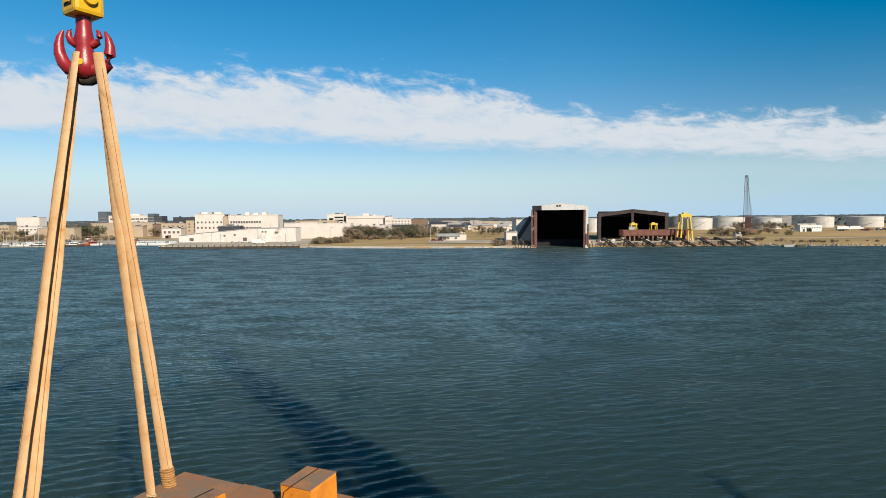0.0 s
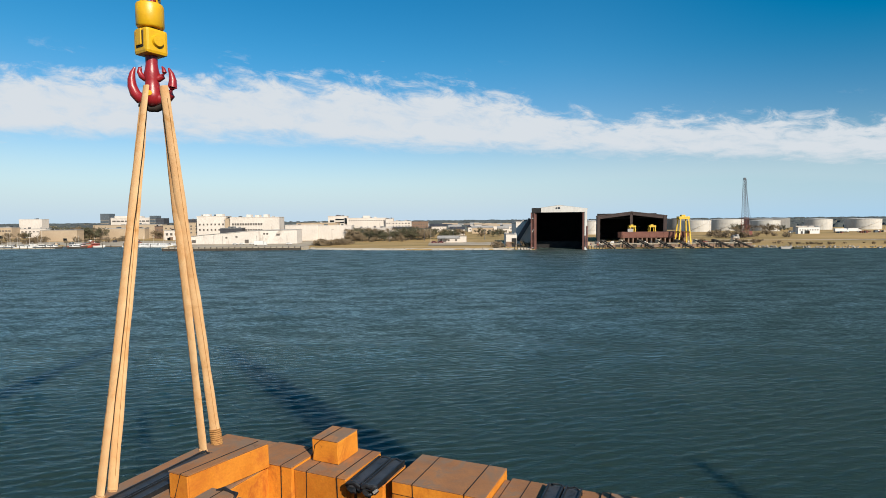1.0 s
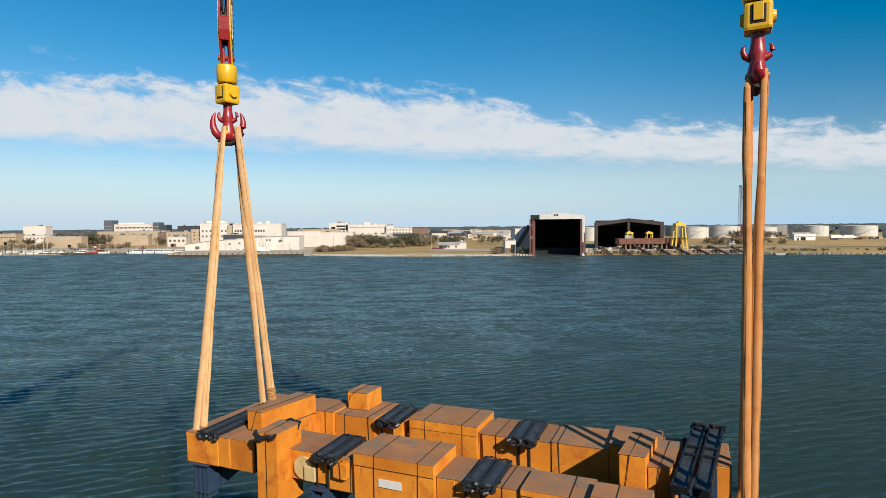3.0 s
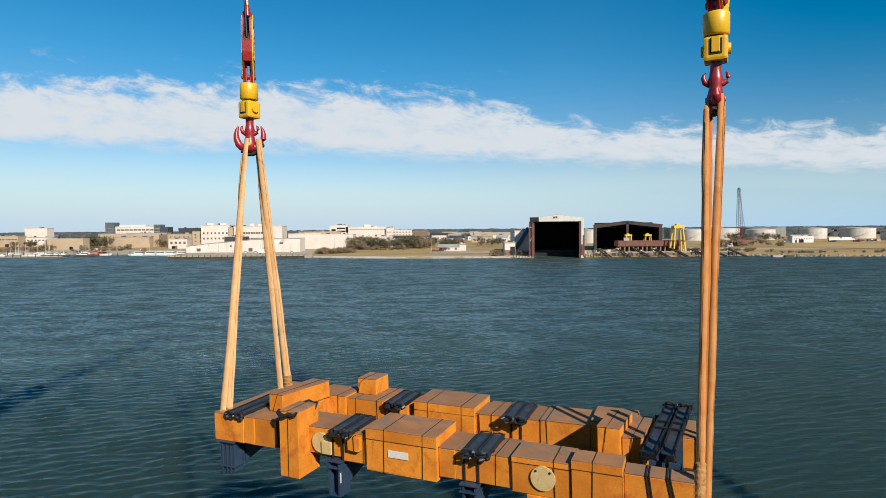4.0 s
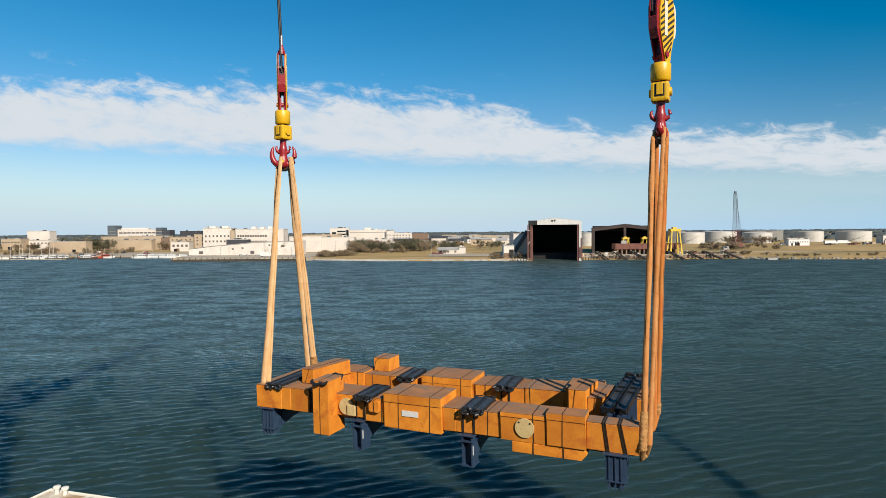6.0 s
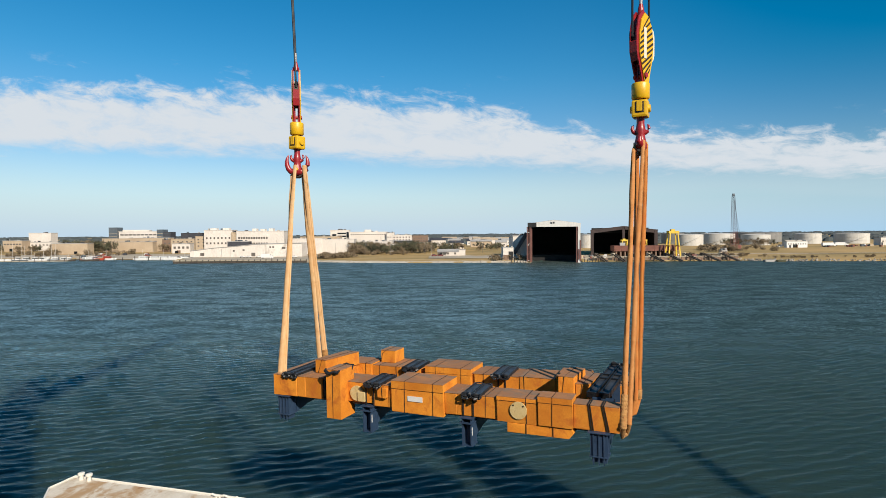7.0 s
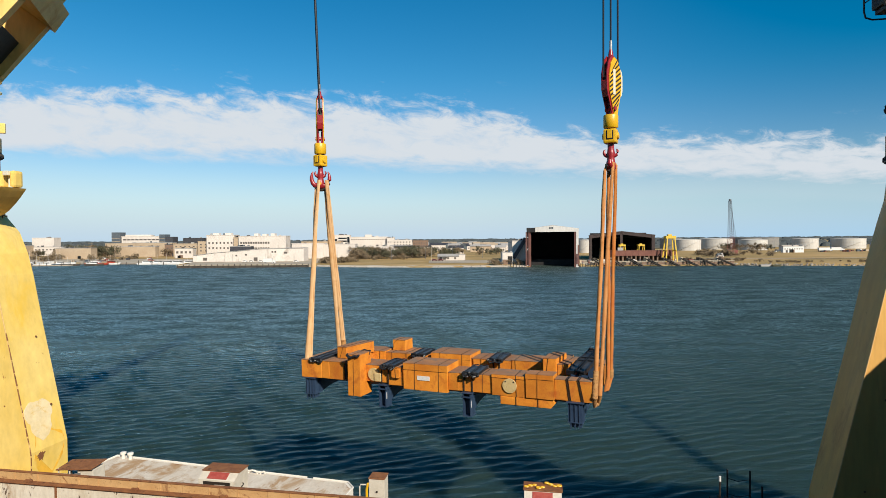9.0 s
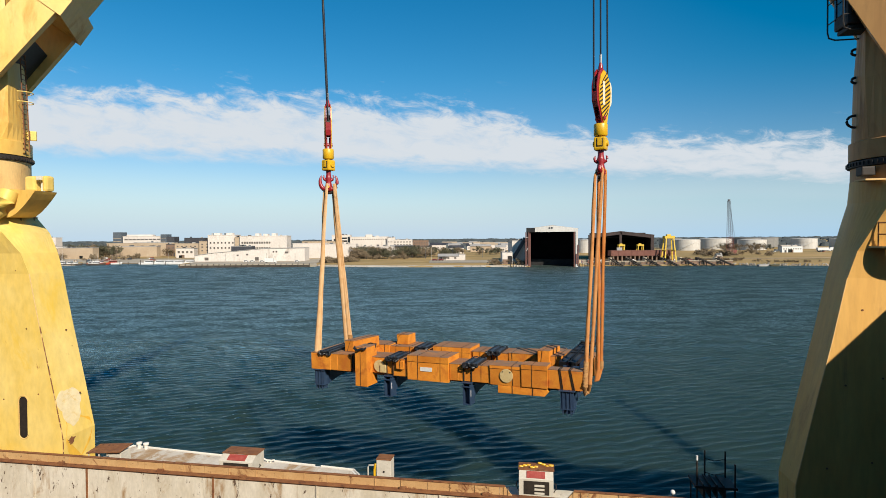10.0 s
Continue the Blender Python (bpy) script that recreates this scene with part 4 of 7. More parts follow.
        if mat == HOOK_YELLOW:
            out = -1 if y0 < 0 else 1
            face = y0 - 0.007 if out < 0 else y1 + 0.007
            lo, hi = min(face, face - out * 0.008), max(face, face - out * 0.008)
            for i in range(11):
                z = 2.85 + 0.255 * i
                at = [(-0.18, 0.36), (-0.24, 0.42), (-0.34, 0.50), (-0.42, 0.58), (-0.48, 0.62), (-0.48, 0.64), (-0.48, 0.62), (-0.46, 0.58), (-0.42, 0.54), (-0.36, 0.46), (-0.2, 0.34)][i]
                bm = B()
                bar = [(at[0], z - 0.42), (at[1], z + 0.28), (at[1], z + 0.40), (at[0], z - 0.30)]
                bar = trimmed(bar, [(x * k * 0.97 + dx, 2.60 + (z - 2.56) * 0.965) for x, z in outline])
                if len(bar) > 2:
                    prism(bm, bar, lo, hi, turn)
                    part("stripe", bm, STRAP, cheek, "black warning stripe")
            bm = B()
            box(bm, -0.16, 0.06, min(face, face + out * 0.02), max(face, face + out * 0.02), 3.65, 5.1, 0.005, turn)
            part("cream_plate", bm, CREAM, cheek, "cream plate on the cheek")
    bm = B()
    rod(bm, turn @ Vector((0, -0.12, 4.4)), turn @ Vector((0, 0.12, 4.4)), 0.55, seg=28)
    part("sheave", bm, DARK, t)
    bm = B()
    prism(bm, [(0.60, 3.55), (0.80, 3.75), (0.86, 4.0), (0.86, 4.85), (0.78, 5.1), (0.58, 5.25)], -0.20, 0.20, turn)
    part("rope_guard", bm, CREAM, t, "cream rope guard")
    bm = B()
    prism(bm, [(-0.52, 3.5), (-0.62, 3.9), (-0.66, 4.4), (-0.60, 4.45), (-0.50, 3.9)], -0.19, 0.19, turn)
    part("rope_guard", bm, HOOK_RED, t, "red rope guard")
    bm = B()
    lathe(bm, [(0.17, 5.75), (0.14, 6.05), (0.08, 6.3)], 14)
    part("becket", bm, HOOK_RED, t, "", True)
    bm = B()
    rod(bm, (0, 0, 6.27), (0, 0, 6.8), 0.085, seg=12)
    part("rope_socket", bm, SOCKET, t, "bright metal rope socket")
    return t


hook_block(HOOK_L, 104, 148, 8, 0, "red and yellow hook block carrying cream slings on its horns")
hook_block(HOOK_R, 38, -28, 66, 94, "red and yellow striped hook block with three wire ropes", True)


def hoist_rope(a, b, label):
    bm = B()
    n = 12
    tube(bm, [Vector(a).lerp(Vector(b), i / n) for i in range(n + 1)], 0.055, 8)
    solid("wire_rope", bm, WIRE, label, "wire rope", "hoist ropes")


for hook, turn, wide, tip in ((HOOK_L, 104, 0.55, Vector((-11.2, 13.9, TIP_Z - 0.6))), (HOOK_R, 38, 0.70, Vector((8.18, 6.56, TIP_Z - 0.6)))):
    r = pose(0, 0, 0, 0, 0, turn)
    for x, z in ((-wide, 4.6), (0.0, 6.75), (wide, 4.6)):
        hoist_rope(hook + r @ Vector((x, 0, z)), tip + r @ Vector((x * 0.9, 0, 0)), "dark greased wire rope running up from a hook block")

# ---- the load ----
CARGO = pose(-1.19, 10.14, 0, 0, 0, -24.3)
TILT = 0.02  # the load hangs a little higher at its second end


def make_cargo():
    rnd = random.Random(11)
    c = thing("cargo_assembly", CARGO @ pose(0, 0, 9.6, 0, -math.degrees(TILT)), "orange crated steel assembly on navy legs, hanging in slings", "cargo")

    def boarded(bm, amount=0.012):
        """Boards bulge and lean a little."""
        for v in bm.verts:
            v.co += Vector((rnd.uniform(-1, 1), rnd.uniform(-1, 1), rnd.uniform(-1, 1))) * amount

    def crate(u0, u1, v0, v1, z0, z1, lid=True, straps=(), shape=None, seam=0.0, plan=None, lap=0.0):
        """One boarded crate with a dusty lid, thin straps round it (their places along u) and the joint of its lid's skirt."""
        bm = B()
        z0, z1 = z0 - 9.6, z1 - 9.6
        if shape:
            prism(bm, [(u, z - 9.6) for u, z in shape], v0, v1)
            bmesh.ops.bevel(bm, geom=bm.edges[:], offset=0.025, segments=2, affect="EDGES")
        elif plan:
            loft(bm, [[(u, v, z) for u, v in plan] for z in (z0, z1)])
            bmesh.ops.bevel(bm, geom=bm.edges[:], offset=0.03, segments=2, affect="EDGES")
        else:
            box(bm, u0, u1, v0, v1, z0, z1, 0.03)
        boarded(bm)
        ob = part("crate", bm, ORANGE, c)
        if lid:
            bm = B()
            if plan:
                loft(bm, [[(u, v, z) for u, v in plan] for z in (z1 + 0.002, z1 + 0.035)])
            else:
                box(bm, u0 + 0.004, u1 - 0.004 + lap, v0 - 0.014, v1 + 0.014, z1 + 0.002, z1 + 0.035, 0.012)
            boarded(bm, 0.006)
            part("lid", bm, DUSTY, ob, "dusty brown lid")
        if seam:
            bm = B()
            box(bm, u0 + 0.01, u1 - 0.01, v0 - 0.016, v0 - 0.001, seam - 9.606, seam - 9.596)
            part("skirt_joint", bm, STRAP, ob)
            bm = B()
            box(bm, u0 + 0.004, u1 - 0.004, v0 - 0.012, v0 - 0.001, seam - 9.590, z1 - 0.004, 0.004)
            part("skirt", bm, ORANGE, ob)
        for s in straps:
            lean = rnd.uniform(-0.03, 0.03)
            wide = rnd.uniform(0.010, 0.016)
            e = 0.02
            bm = B()
            box(bm, s - wide, s + wide, v0 - e, v0 - 0.002, z0, z1 + 0.05)
            box(bm, s - wide, s + wide, v0 - e, v1 + e, z1 + 0.037, z1 + 0.05)
            box(bm, s - wide, s + wide, v1 + 0.002, v1 + e, z0, z1 + 0.05)
            for v in bm.verts:
                v.co.x += lean * (v.co.y - v0) / (v1 - v0) + (0.03 if v.co.z < z0 + 0.05 else 0.0) * (1 if wide > 0.013 else -1)
            part("strap", bm, STRAP, ob, "dark strap")
        return ob

    N0, N1, F0, F1 = -2.82, -1.12, 0.95, 2.85
    # near row
    crate(-9.58, -7.93, N0 - 0.1, N1, 11.06, 12.2, straps=())
    crate(-7.92, -7.34, N0 - 0.09, N1, 11.07, 12.2)
    crate(-7.33, -6.18, N0 - 0.07, N1, 11.07, 12.2)
    crate(-5.55, -4.62, -3.4, -2.1, 10.25, 12.87, straps=(-5.12,))
    crate(-6.17, -2.98, -2.72, N1, 11.1, 12.14, straps=())
    crate(-2.97, -1.83, -2.78, N1, 11.0, 12.14, straps=(-2.02,))
    crate(-2.64, -2.10, -2.98, -2.79, 11.53, 12.04, lid=False, straps=(-2.36,))
    crate(-1.82, 1.13, -2.92, -1.1, 10.88, 12.47, straps=(-1.03, 0.58), seam=12.08)
    crate(1.14, 1.78, -2.77, N1, 11.03, 12.08)
    crate(1.79, 3.88, -2.75, N1, 11.03, 12.08, straps=(3.3,))
    crate(3.89, 5.88, -2.86, -1.5, 11.02, 12.2, straps=(5.32,), seam=12.02)
    crate(5.9, 7.49, -2.93, -2.02, 11.04, 12.38, straps=(6.58,), seam=12.11)
    crate(0, 0, -2.86, -2.0, 10.53, 11.01, lid=False, shape=[(4.39, 10.54), (7.28, 10.54), (7.52, 10.82), (7.42, 11.01), (4.39, 11.01)])
    for s in (5.32, 6.58):
        bm = B()
        box(bm, s - 0.018, s + 0.018, -2.885, -2.865, 0.93, 1.41)
        part("strap", bm, STRAP, c, "dark strap")
    crate(7.51, 9.5, -2.8, -2.02, 11.06, 12.17)
    # first end: a cross crate with a long skewed block on its lid
    crate(-9.55, -7.0, N1 + 0.01, 2.3, 11.08, 12.2)
    crate(-6.99, -6.15, N1 + 0.01, 0.68, 11.1, 12.19)
    crate(0, 0, 0, 0, 12.24, 13.0, plan=[(-7.32, -2.0), (-6.55, -2.0), (-6.02, 0.62), (-6.98, 0.62)])
    for pts in ([(-7.1, -2.02, 2.65), (-6.82, -2.02, 3.43), (-6.42, 0.58, 3.445)],):
        bm = B()
        tube(bm, pts, 0.016, 6)
        part("strap", bm, STRAP, c, "dark strap")
    # far row, the near one's mirror
    crate(-6.99, -5.22, 0.69, 2.2, 11.1, 12.3, straps=(-5.62,))
    crate(-5.21, -3.28, 0.8, F1, 11.08, 12.22, straps=(-4.72, -3.6))
    crate(-5.02, -4.02, 1.5, 2.62, 12.26, 12.98)
    bm = B()
    tube(bm, [(-5.02, 1.485, 2.68), (-4.9, 1.485, 3.2), (-4.62, 1.485, 3.43), (-4.6, 2.6, 3.43)], 0.014, 6)
    part("strap", bm, STRAP, c, "dark strap")
    crate(-3.27, -2.15, 1.05, 2.5, 11.1, 12.1)
    crate(-2.14, -1.77, 1.35, 2.4, 11.1, 11.62, lid=False)
    crate(-1.76, 1.1, F0, F1 + 0.05, 10.9, 12.36, straps=(-1.1, 0.5), seam=12.02)
    crate(1.11, 1.3, F0 + 0.12, F1 - 0.2, 11.05, 12.12)
    crate(1.31, 3.9, F0, F1 - 0.1, 11.05, 12.16, straps=(1.85,))
    crate(3.91, 5.86, F0 - 0.05, F1 - 0.1, 11.03, 12.22, straps=(4.16,))
    crate(5.87, 7.5, F0, F1, 11.03, 12.38)
    crate(7.51, 8.28, F0 + 0.6, F1, 11.06, 12.16)
    # second end: a raised block with its lower step, and the corner crate
    crate(0, 0, 0, 0, 11.1, 12.9, plan=[(6.42, -1.0), (7.2, -1.0), (7.42, 0.94), (6.64, 0.94)])
    bm = B()
    tube(bm, [(6.52, -1.02, 1.6), (6.74, -1.02, 3.32), (6.94, 0.92, 3.345)], 0.014, 6)
    part("strap", bm, STRAP, c, "dark strap")
    crate(0, 0, 0, 0, 11.1, 12.55, plan=[(7.23, -0.85), (7.9, -0.7), (8.14, 1.5), (7.46, 1.5)])
    bm = B()
    tube(bm, [(7.4, -0.84, 1.6), (7.56, -0.82, 2.98), (7.78, 1.48, 2.995)], 0.014, 6)
    part("strap", bm, STRAP, c, "dark strap")
    crate(8.3, 9.58, F0, F1 + 0.1, 11.06, 12.16)
    # inner floor of the frame, its dark colour standing in for the deep shade
    bm = B()
    box(bm, -6.1, 5.8, N1 + 0.02, 0.78, 1.44, 1.5, 0.02)
    box(bm, 3.9, 9.4, -2.0, N1 + 0.01, 1.44, 1.5, 0.02)
    box(bm, 5.82, 6.38, N1 + 0.02, 0.9, 1.44, 1.5, 0.02)
    box(bm, 8.06, 9.4, N1 + 0.02, 0.92, 1.44, 1.5, 0.02)
    part("inner_tray", bm, DARK, c, "steel tray between the rows, darkened for the deep shade")
    # packing slip, cream end caps
    bm = B()
    box(bm, -0.86, -0.02, -2.95, -2.925, 1.91, 2.17)
    part("packing_slip", bm, WHITE_TAG, c, "white paper packing slip")
    bm = B()
    rod(bm, (4.97, -2.87, 2.03), (4.97, -2.93, 2.03), 0.41, seg=32)
    cap = part("end_cap", bm, PALE, c, "round cream end cap")
    for a in (0.75, 2.35):
        bm = B()
        rod(bm, (4.97 + 0.33 * math.cos(a), -2.93, 2.03 + 0.33 * math.sin(a)), (4.97 + 0.33 * math.cos(a), -2.95, 2.03 + 0.33 * math.sin(a)), 0.04, seg=8)
        part("bolt", bm, DARK, cap)
    bm = B()
    rod(bm, (-4.02, -2.73, 1.98), (-4.02, -2.82, 1.98), 0.40, seg=28)
    part("end_cap", bm, PALE, c, "round cream end cap")
    bm = B()
    box(bm, -3.92, -3.46, -2.9, -2.73, 1.58, 2.1, 0.03)
    part("cap_box", bm, PALE, c, "cream boxed fitting")

    # black wrapped steel channels lying in pairs across the crates
    def bundle(u, v0, v1, z, gap=0.5, hang=1.05, ties=(-0.3, 0.25), face=None, droop=0.06):
        face = v0 + 0.42 if face is None else face
        b = part("channel_bundle", box(B(), u - gap - 0.02, u + gap + 0.02, v0 + 0.5, v0 + 0.62, z - 0.005, z + 0.03, 0.01), BLACK, c, "pair of dark wrapped steel channels")
        def sag(bm):
            for v in bm.verts:
                k = max(0.0, 1 - (v.co.y - v0) / (v1 - v0))
                v.co.z -= droop * k * k
            return bm
        for i in (-1, 1):
            x = u + gap * i / 2
            bm = B()
            box(bm, x - 0.19, x + 0.19, v0, v1, z + 0.03, z + 0.13, 0.02)
            part("channel", sag(bm), SLATE, b, "blue-grey steel channel")
            for k in (-1, 1):
                bm = B()
                box(bm, x + k * 0.20 - 0.028, x + k * 0.20 + 0.028, v0 - 0.02, v1 + 0.02, z + 0.02, z + 0.18, 0.015)
                part("flange", sag(bm), BLACK, b, "black channel flange")
            for y, r in ((v0 + 0.03, 0.085), (v1 - 0.05, 0.035)):
                bm = B()
                n = 14
                pts, rad = [], []
                for j in range(n + 1):
                    a = 2 * math.pi * j / n
                    low = 1.0 if y < v1 - 0.2 else 0.6
                    pts.append((x + 0.235 * math.cos(a) + rnd.uniform(-0.02, 0.02), y + rnd.uniform(-0.07, 0.05), z + 0.07 + 0.12 * math.sin(a) * (low if math.sin(a) < 0 else 1.0) + rnd.uniform(-0.02, 0.015)))
                    rad.append(r * rnd.uniform(0.55, 1.1))
                tube(bm, pts, rad, 7)
                part("wrap", sag(bm), BLACK, b, "black tarpaulin wrap", True)
        for t in ties:
            bm = B()
            box(bm, u + t - 0.04, u + t + 0.04, face - 0.05, face - 0.018, z - hang, z + 0.02, 0.01)
            part("tie_strap", bm, STRAP, b, "black tie strap")
        return b

    bundle(-8.33, -3.02, 0.5, 2.64, face=N0, ties=(-0.55, 0.03), hang=1.17)
    bundle(-2.87, -3.12, -1.25, 2.58, face=-2.78, ties=(-0.55, -0.08), hang=1.15)
    bundle(2.66, -3.08, -1.2, 2.52, face=-2.76, ties=(-0.52, 0.0), hang=1.08)
    bundle(2.93, 0.52, 2.5, 2.60, face=F0, ties=(-0.22, 0.18), hang=1.1)
    bundle(-2.58, 0.55, 2.35, 2.60, face=1.04, ties=(-0.5, 0.0), hang=1.0)
    # a pair of heavier channels, raised and askew on posts
    for x, far in ((8.1, 8.67), (8.68, 9.16)):
        a, b = Vector((x, -1.5, 2.68)), Vector((far + 0.04, 2.5, 3.2))
        ch = part("raised_channel", beam(B(), a, b, (1, -0.12, 0), 0.34, 0.34, 0.10, 0.10), SLATE, c, "raised dark steel channel")
        for k in (-0.195, 0.195):
            o = Vector((k, 0, 0.0))
            part("flange", beam(B(), a + o, b + o, (1, -0.12, 0), 0.05, 0.05, 0.24, 0.24), BLACK, ch, "black channel flange")
        for k in (0.0, 0.47, 0.60, 0.985):
            p, q = a.lerp(b, k), a.lerp(b, k + 0.018)
            part("wrap", beam(B(), p, q, (1, -0.12, 0), 0.46, 0.46, 0.28, 0.28), BLACK, ch, "black wrap")
        bm = B()
        tube(bm, [(b.x + 0.24 * math.cos(q) + rnd.uniform(-0.04, 0.04), b.y - 0.05 + rnd.uniform(-0.05, 0.05), b.z + 0.02 + 0.13 * math.sin(q) + rnd.uniform(-0.03, 0.05)) for q in [2 * math.pi * j / 12 for j in range(13)]], [0.06 + 0.03 * math.sin(2.1 * j) for j in range(13)], 7)
        part("wrap", bm, BLACK, ch, "black wrap", True)
    for u in (8.35, 8.95):
        for v, h, mat in ((-1.55, 2.60, NAVY), (0.55, 2.83, NAVY), (1.9, 3.0, SLATE)):
            bm = B()
            box(bm, u - 0.2, u + 0.2, v - 0.05, v + 0.05, 1.5 if v < 0.9 else 2.6, h, 0.01)
            box(bm, u - 0.03, u + 0.03, v + 0.05, v + 0.3, 1.5 if v < 0.9 else 2.6, h - 0.05, 0.01)
            part("channel_post", bm, mat, c, "navy steel post")
    # the straps that tie the raised channels down over the front, each with a thinner black strip for its shadow
    for top, foot in ((8.16, 8.30), (8.76, 8.98)):
        for k, wide in ((0.0, 0.022), (0.085, 0.014)):
            bm = B()
            box(bm, -wide, wide, -2.84, -2.815, 1.48, 2.63)
            for v in bm.verts:
                v.co.x += top + k + (foot - top) * (2.63 - v.co.z) / 1.15
            box(bm, top + k - wide, top + k + wide, -2.84, -2.05, 2.615, 2.64)
            part("tie_strap", bm, STRAP, c, "black tie strap")
    # bunched black wrap along the front and back of the tall crate's lid
    bm = B()
    tube(bm, [(-5.56, -3.36, 3.32), (-5.54, -3.47, 3.24), (-5.4, -3.49, 3.14), (-5.25, -3.49, 3.10), (-5.08, -3.48, 3.17), (-4.95, -3.48, 3.22), (-4.85, -3.47, 3.17), (-4.74, -3.46, 3.2), (-4.64, -3.40, 3.31)],
         [0.05, 0.09, 0.10, 0.09, 0.08, 0.06, 0.09, 0.08, 0.04], 8)
    part("bunched_cover", bm, BLACK, c, "bunched black wrap", True)
    bm = B()
    tube(bm, [(-5.3, -2.16, 3.31), (-5.1, -2.08, 3.36), (-4.85, -2.1, 3.31), (-4.64, -2.14, 3.32), (-4.6, -2.25, 3.25), (-4.6, -2.3, 3.1)], [0.03, 0.05, 0.04, 0.06, 0.04, 0.02], 8)
    part("bunched_cover", bm, BLACK, c, "", True)
    # a black strip beside the tall crate, standing in for the shadow it casts
    bm = B()
    box(bm, -6.18, -6.02, -2.83, -2.76, 1.5, 2.55, 0.02)
    part("shadow_strip", bm, BLACK, c, "black strip standing in for the tall crate's shadow")

    # navy legs and deep cross beams under the crates: plated box legs at the ends, open H columns between
    for u, boxed in ((-8.9, True), (-3.3, False), (2.37, False), (8.62, True)):
        for v, s in ((-2.62, -1), (2.55, 1)):
            bm = B()
            if boxed:
                box(bm, u - 0.38, u + 0.38, v - 0.30, v - 0.24, 0.35, 1.4)
                box(bm, u - 0.38, u + 0.38, v + 0.24, v + 0.30, 0.35, 1.4)
                box(bm, u - 0.32, u + 0.32, v - 0.22, v + 0.24, 0.08, 1.4)
            else:
                box(bm, u - 0.25, u - 0.19, v - 0.36, v + 0.36, 0.05, 1.36)
                box(bm, u + 0.19, u + 0.25, v - 0.36, v + 0.36, 0.05, 1.36)
                box(bm, u - 0.19, u + 0.19, v - 0.03, v + 0.03, 0.05, 1.36)
            leg = part("leg", bm, NAVY, c, "navy steel leg")
            wide = 0.48 if boxed else 0.36
            for z in (1.37, 1.12) if not boxed else (1.40,):
                bm = B()
                box(bm, u - wide, u + wide - (0.04 if z < 1.3 else 0), v - 0.42, v + 0.40, z, z + 0.05, 0.01)
                part("head_plate", bm, NAVY, leg)
            bm = B()
            box(bm, u - wide + 0.06, u + wide - 0.06, v - 0.36, v + 0.36, 0.02 if not boxed else 0.33, 0.06 if not boxed else 0.38, 0.01)
            part("foot_plate", bm, NAVY, leg)
            if boxed:
                for k in (-0.24, 0.0, 0.22):
                    bm = B()
                    box(bm, u + k - 0.025, u + k + 0.025, v - 0.35, v - 0.30, 0.0, 1.38)
                    part("rib", bm, NAVY, leg)
            elif s < 0:
                bm = B()
                box(bm, u + 0.252, u + 0.262, v - 0.30, v - 0.24, 0.55, 0.95)
                part("paint_mark", bm, WHITE_TAG, leg, "white paint mark")
        bm = B()
        half = 0.34 if boxed else 0.2
        loft(bm, [[(u - half, v, z0), (u + half, v, z0), (u + half, v, 1.43), (u - half, v, 1.43)] for v, z0 in ((-2.2, 0.32), (-1.2, 0.55), (2.1, 0.75))])
        part("cross_beam", bm, NAVY, c)
    # lengthwise girders below the rows
    for v in (-2.1, 1.9):
        bm = B()
        box(bm, -9.3, 9.3, v - 0.35, v + 0.35, 1.28, 1.45, 0.02)
        part("girder", bm, NAVY, c)


make_cargo()


# ---- slings ----
def sling(strands, under, mat, label, sleeve=0.0, width=0.12, over=(), flat=0.42):
    """A web sling: two strands from the hook to the load's edge, joined by the loop that passes below it at `under`."""
    foot = (strands[0][1] + strands[1][1]) / 2
    t = thing("lifting_sling", Matrix.Translation(foot), label, "lifting sling", "slings")
    ends = []
    for s, (a, b) in enumerate(strands):
        rnd = random.Random(s + round(foot.x * 7))
        ph = rnd.uniform(0, 6)
        def at(f):
            return a.lerp(b, f) + Vector((0.018 * math.sin(7 * f + ph), 0, 0)) * math.sin(math.pi * f) - foot
        bm = B()
        pts = [at(i / 30) for i in range(31)]
        rad = [width * (0.80 + 0.20 * min(1.0, i / 4)) * (1.0 + 0.06 * math.sin(19 * i / 30 + ph) + 0.04 * math.sin(47 * i / 30)) for i in range(31)]
        tube(bm, pts, rad, 10, flat, (0.35 - 0.5 * s, 1, 0))
        strand = part("strand", bm, mat, t, "", True)
        bm = B()
        tube(bm, [p + Vector((width * 0.52 * (1 if s else -1), -width * flat * 0.86, 0)) for p in pts[1:-1]], 0.008, 5)
        part("seam", bm, SLEEVE, strand)
        ends.append(b - foot)
        if sleeve and s == (0 if sleeve > 0.1 else 1):
            bm = B()
            fs = [1 - sleeve * (1 - i / 24) for i in range(25)]
            tube(bm, [at(f) for f in fs], [width * (1.28 + 0.14 * math.sin(i * 2.3 + ph)) for i in range(25)], 10, 0.7, (0.1, 1, 0))
            part("sleeve", bm, SLEEVE, t, "worn brown protective sleeve", True)
    if over:
        # the eye that lies over the horn joins the two strands
        bm = B()
        tube(bm, [p - foot for p in [strands[0][0], *over, strands[1][0]]], width * 0.80, 10, 0.5, (0.1, 1, 0))
        part("eye", bm, mat, t, "", True)
    bm = B()
    lo = under - foot
    half = (ends[1] - ends[0]) * 0.35
    tube(bm, [ends[0], ends[0] * 0.3 + (lo - half) * 0.7, lo - half, lo + half, ends[1] * 0.3 + (lo + half) * 0.7, ends[1]], width, 10, 0.5, (0.1, 1, 0))
    part("loop", bm, SLEEVE if sleeve > 0.08 else mat, t, "", True)
    return t


def on_load(u, v, z):
    return CARGO @ Vector((u, v, z))


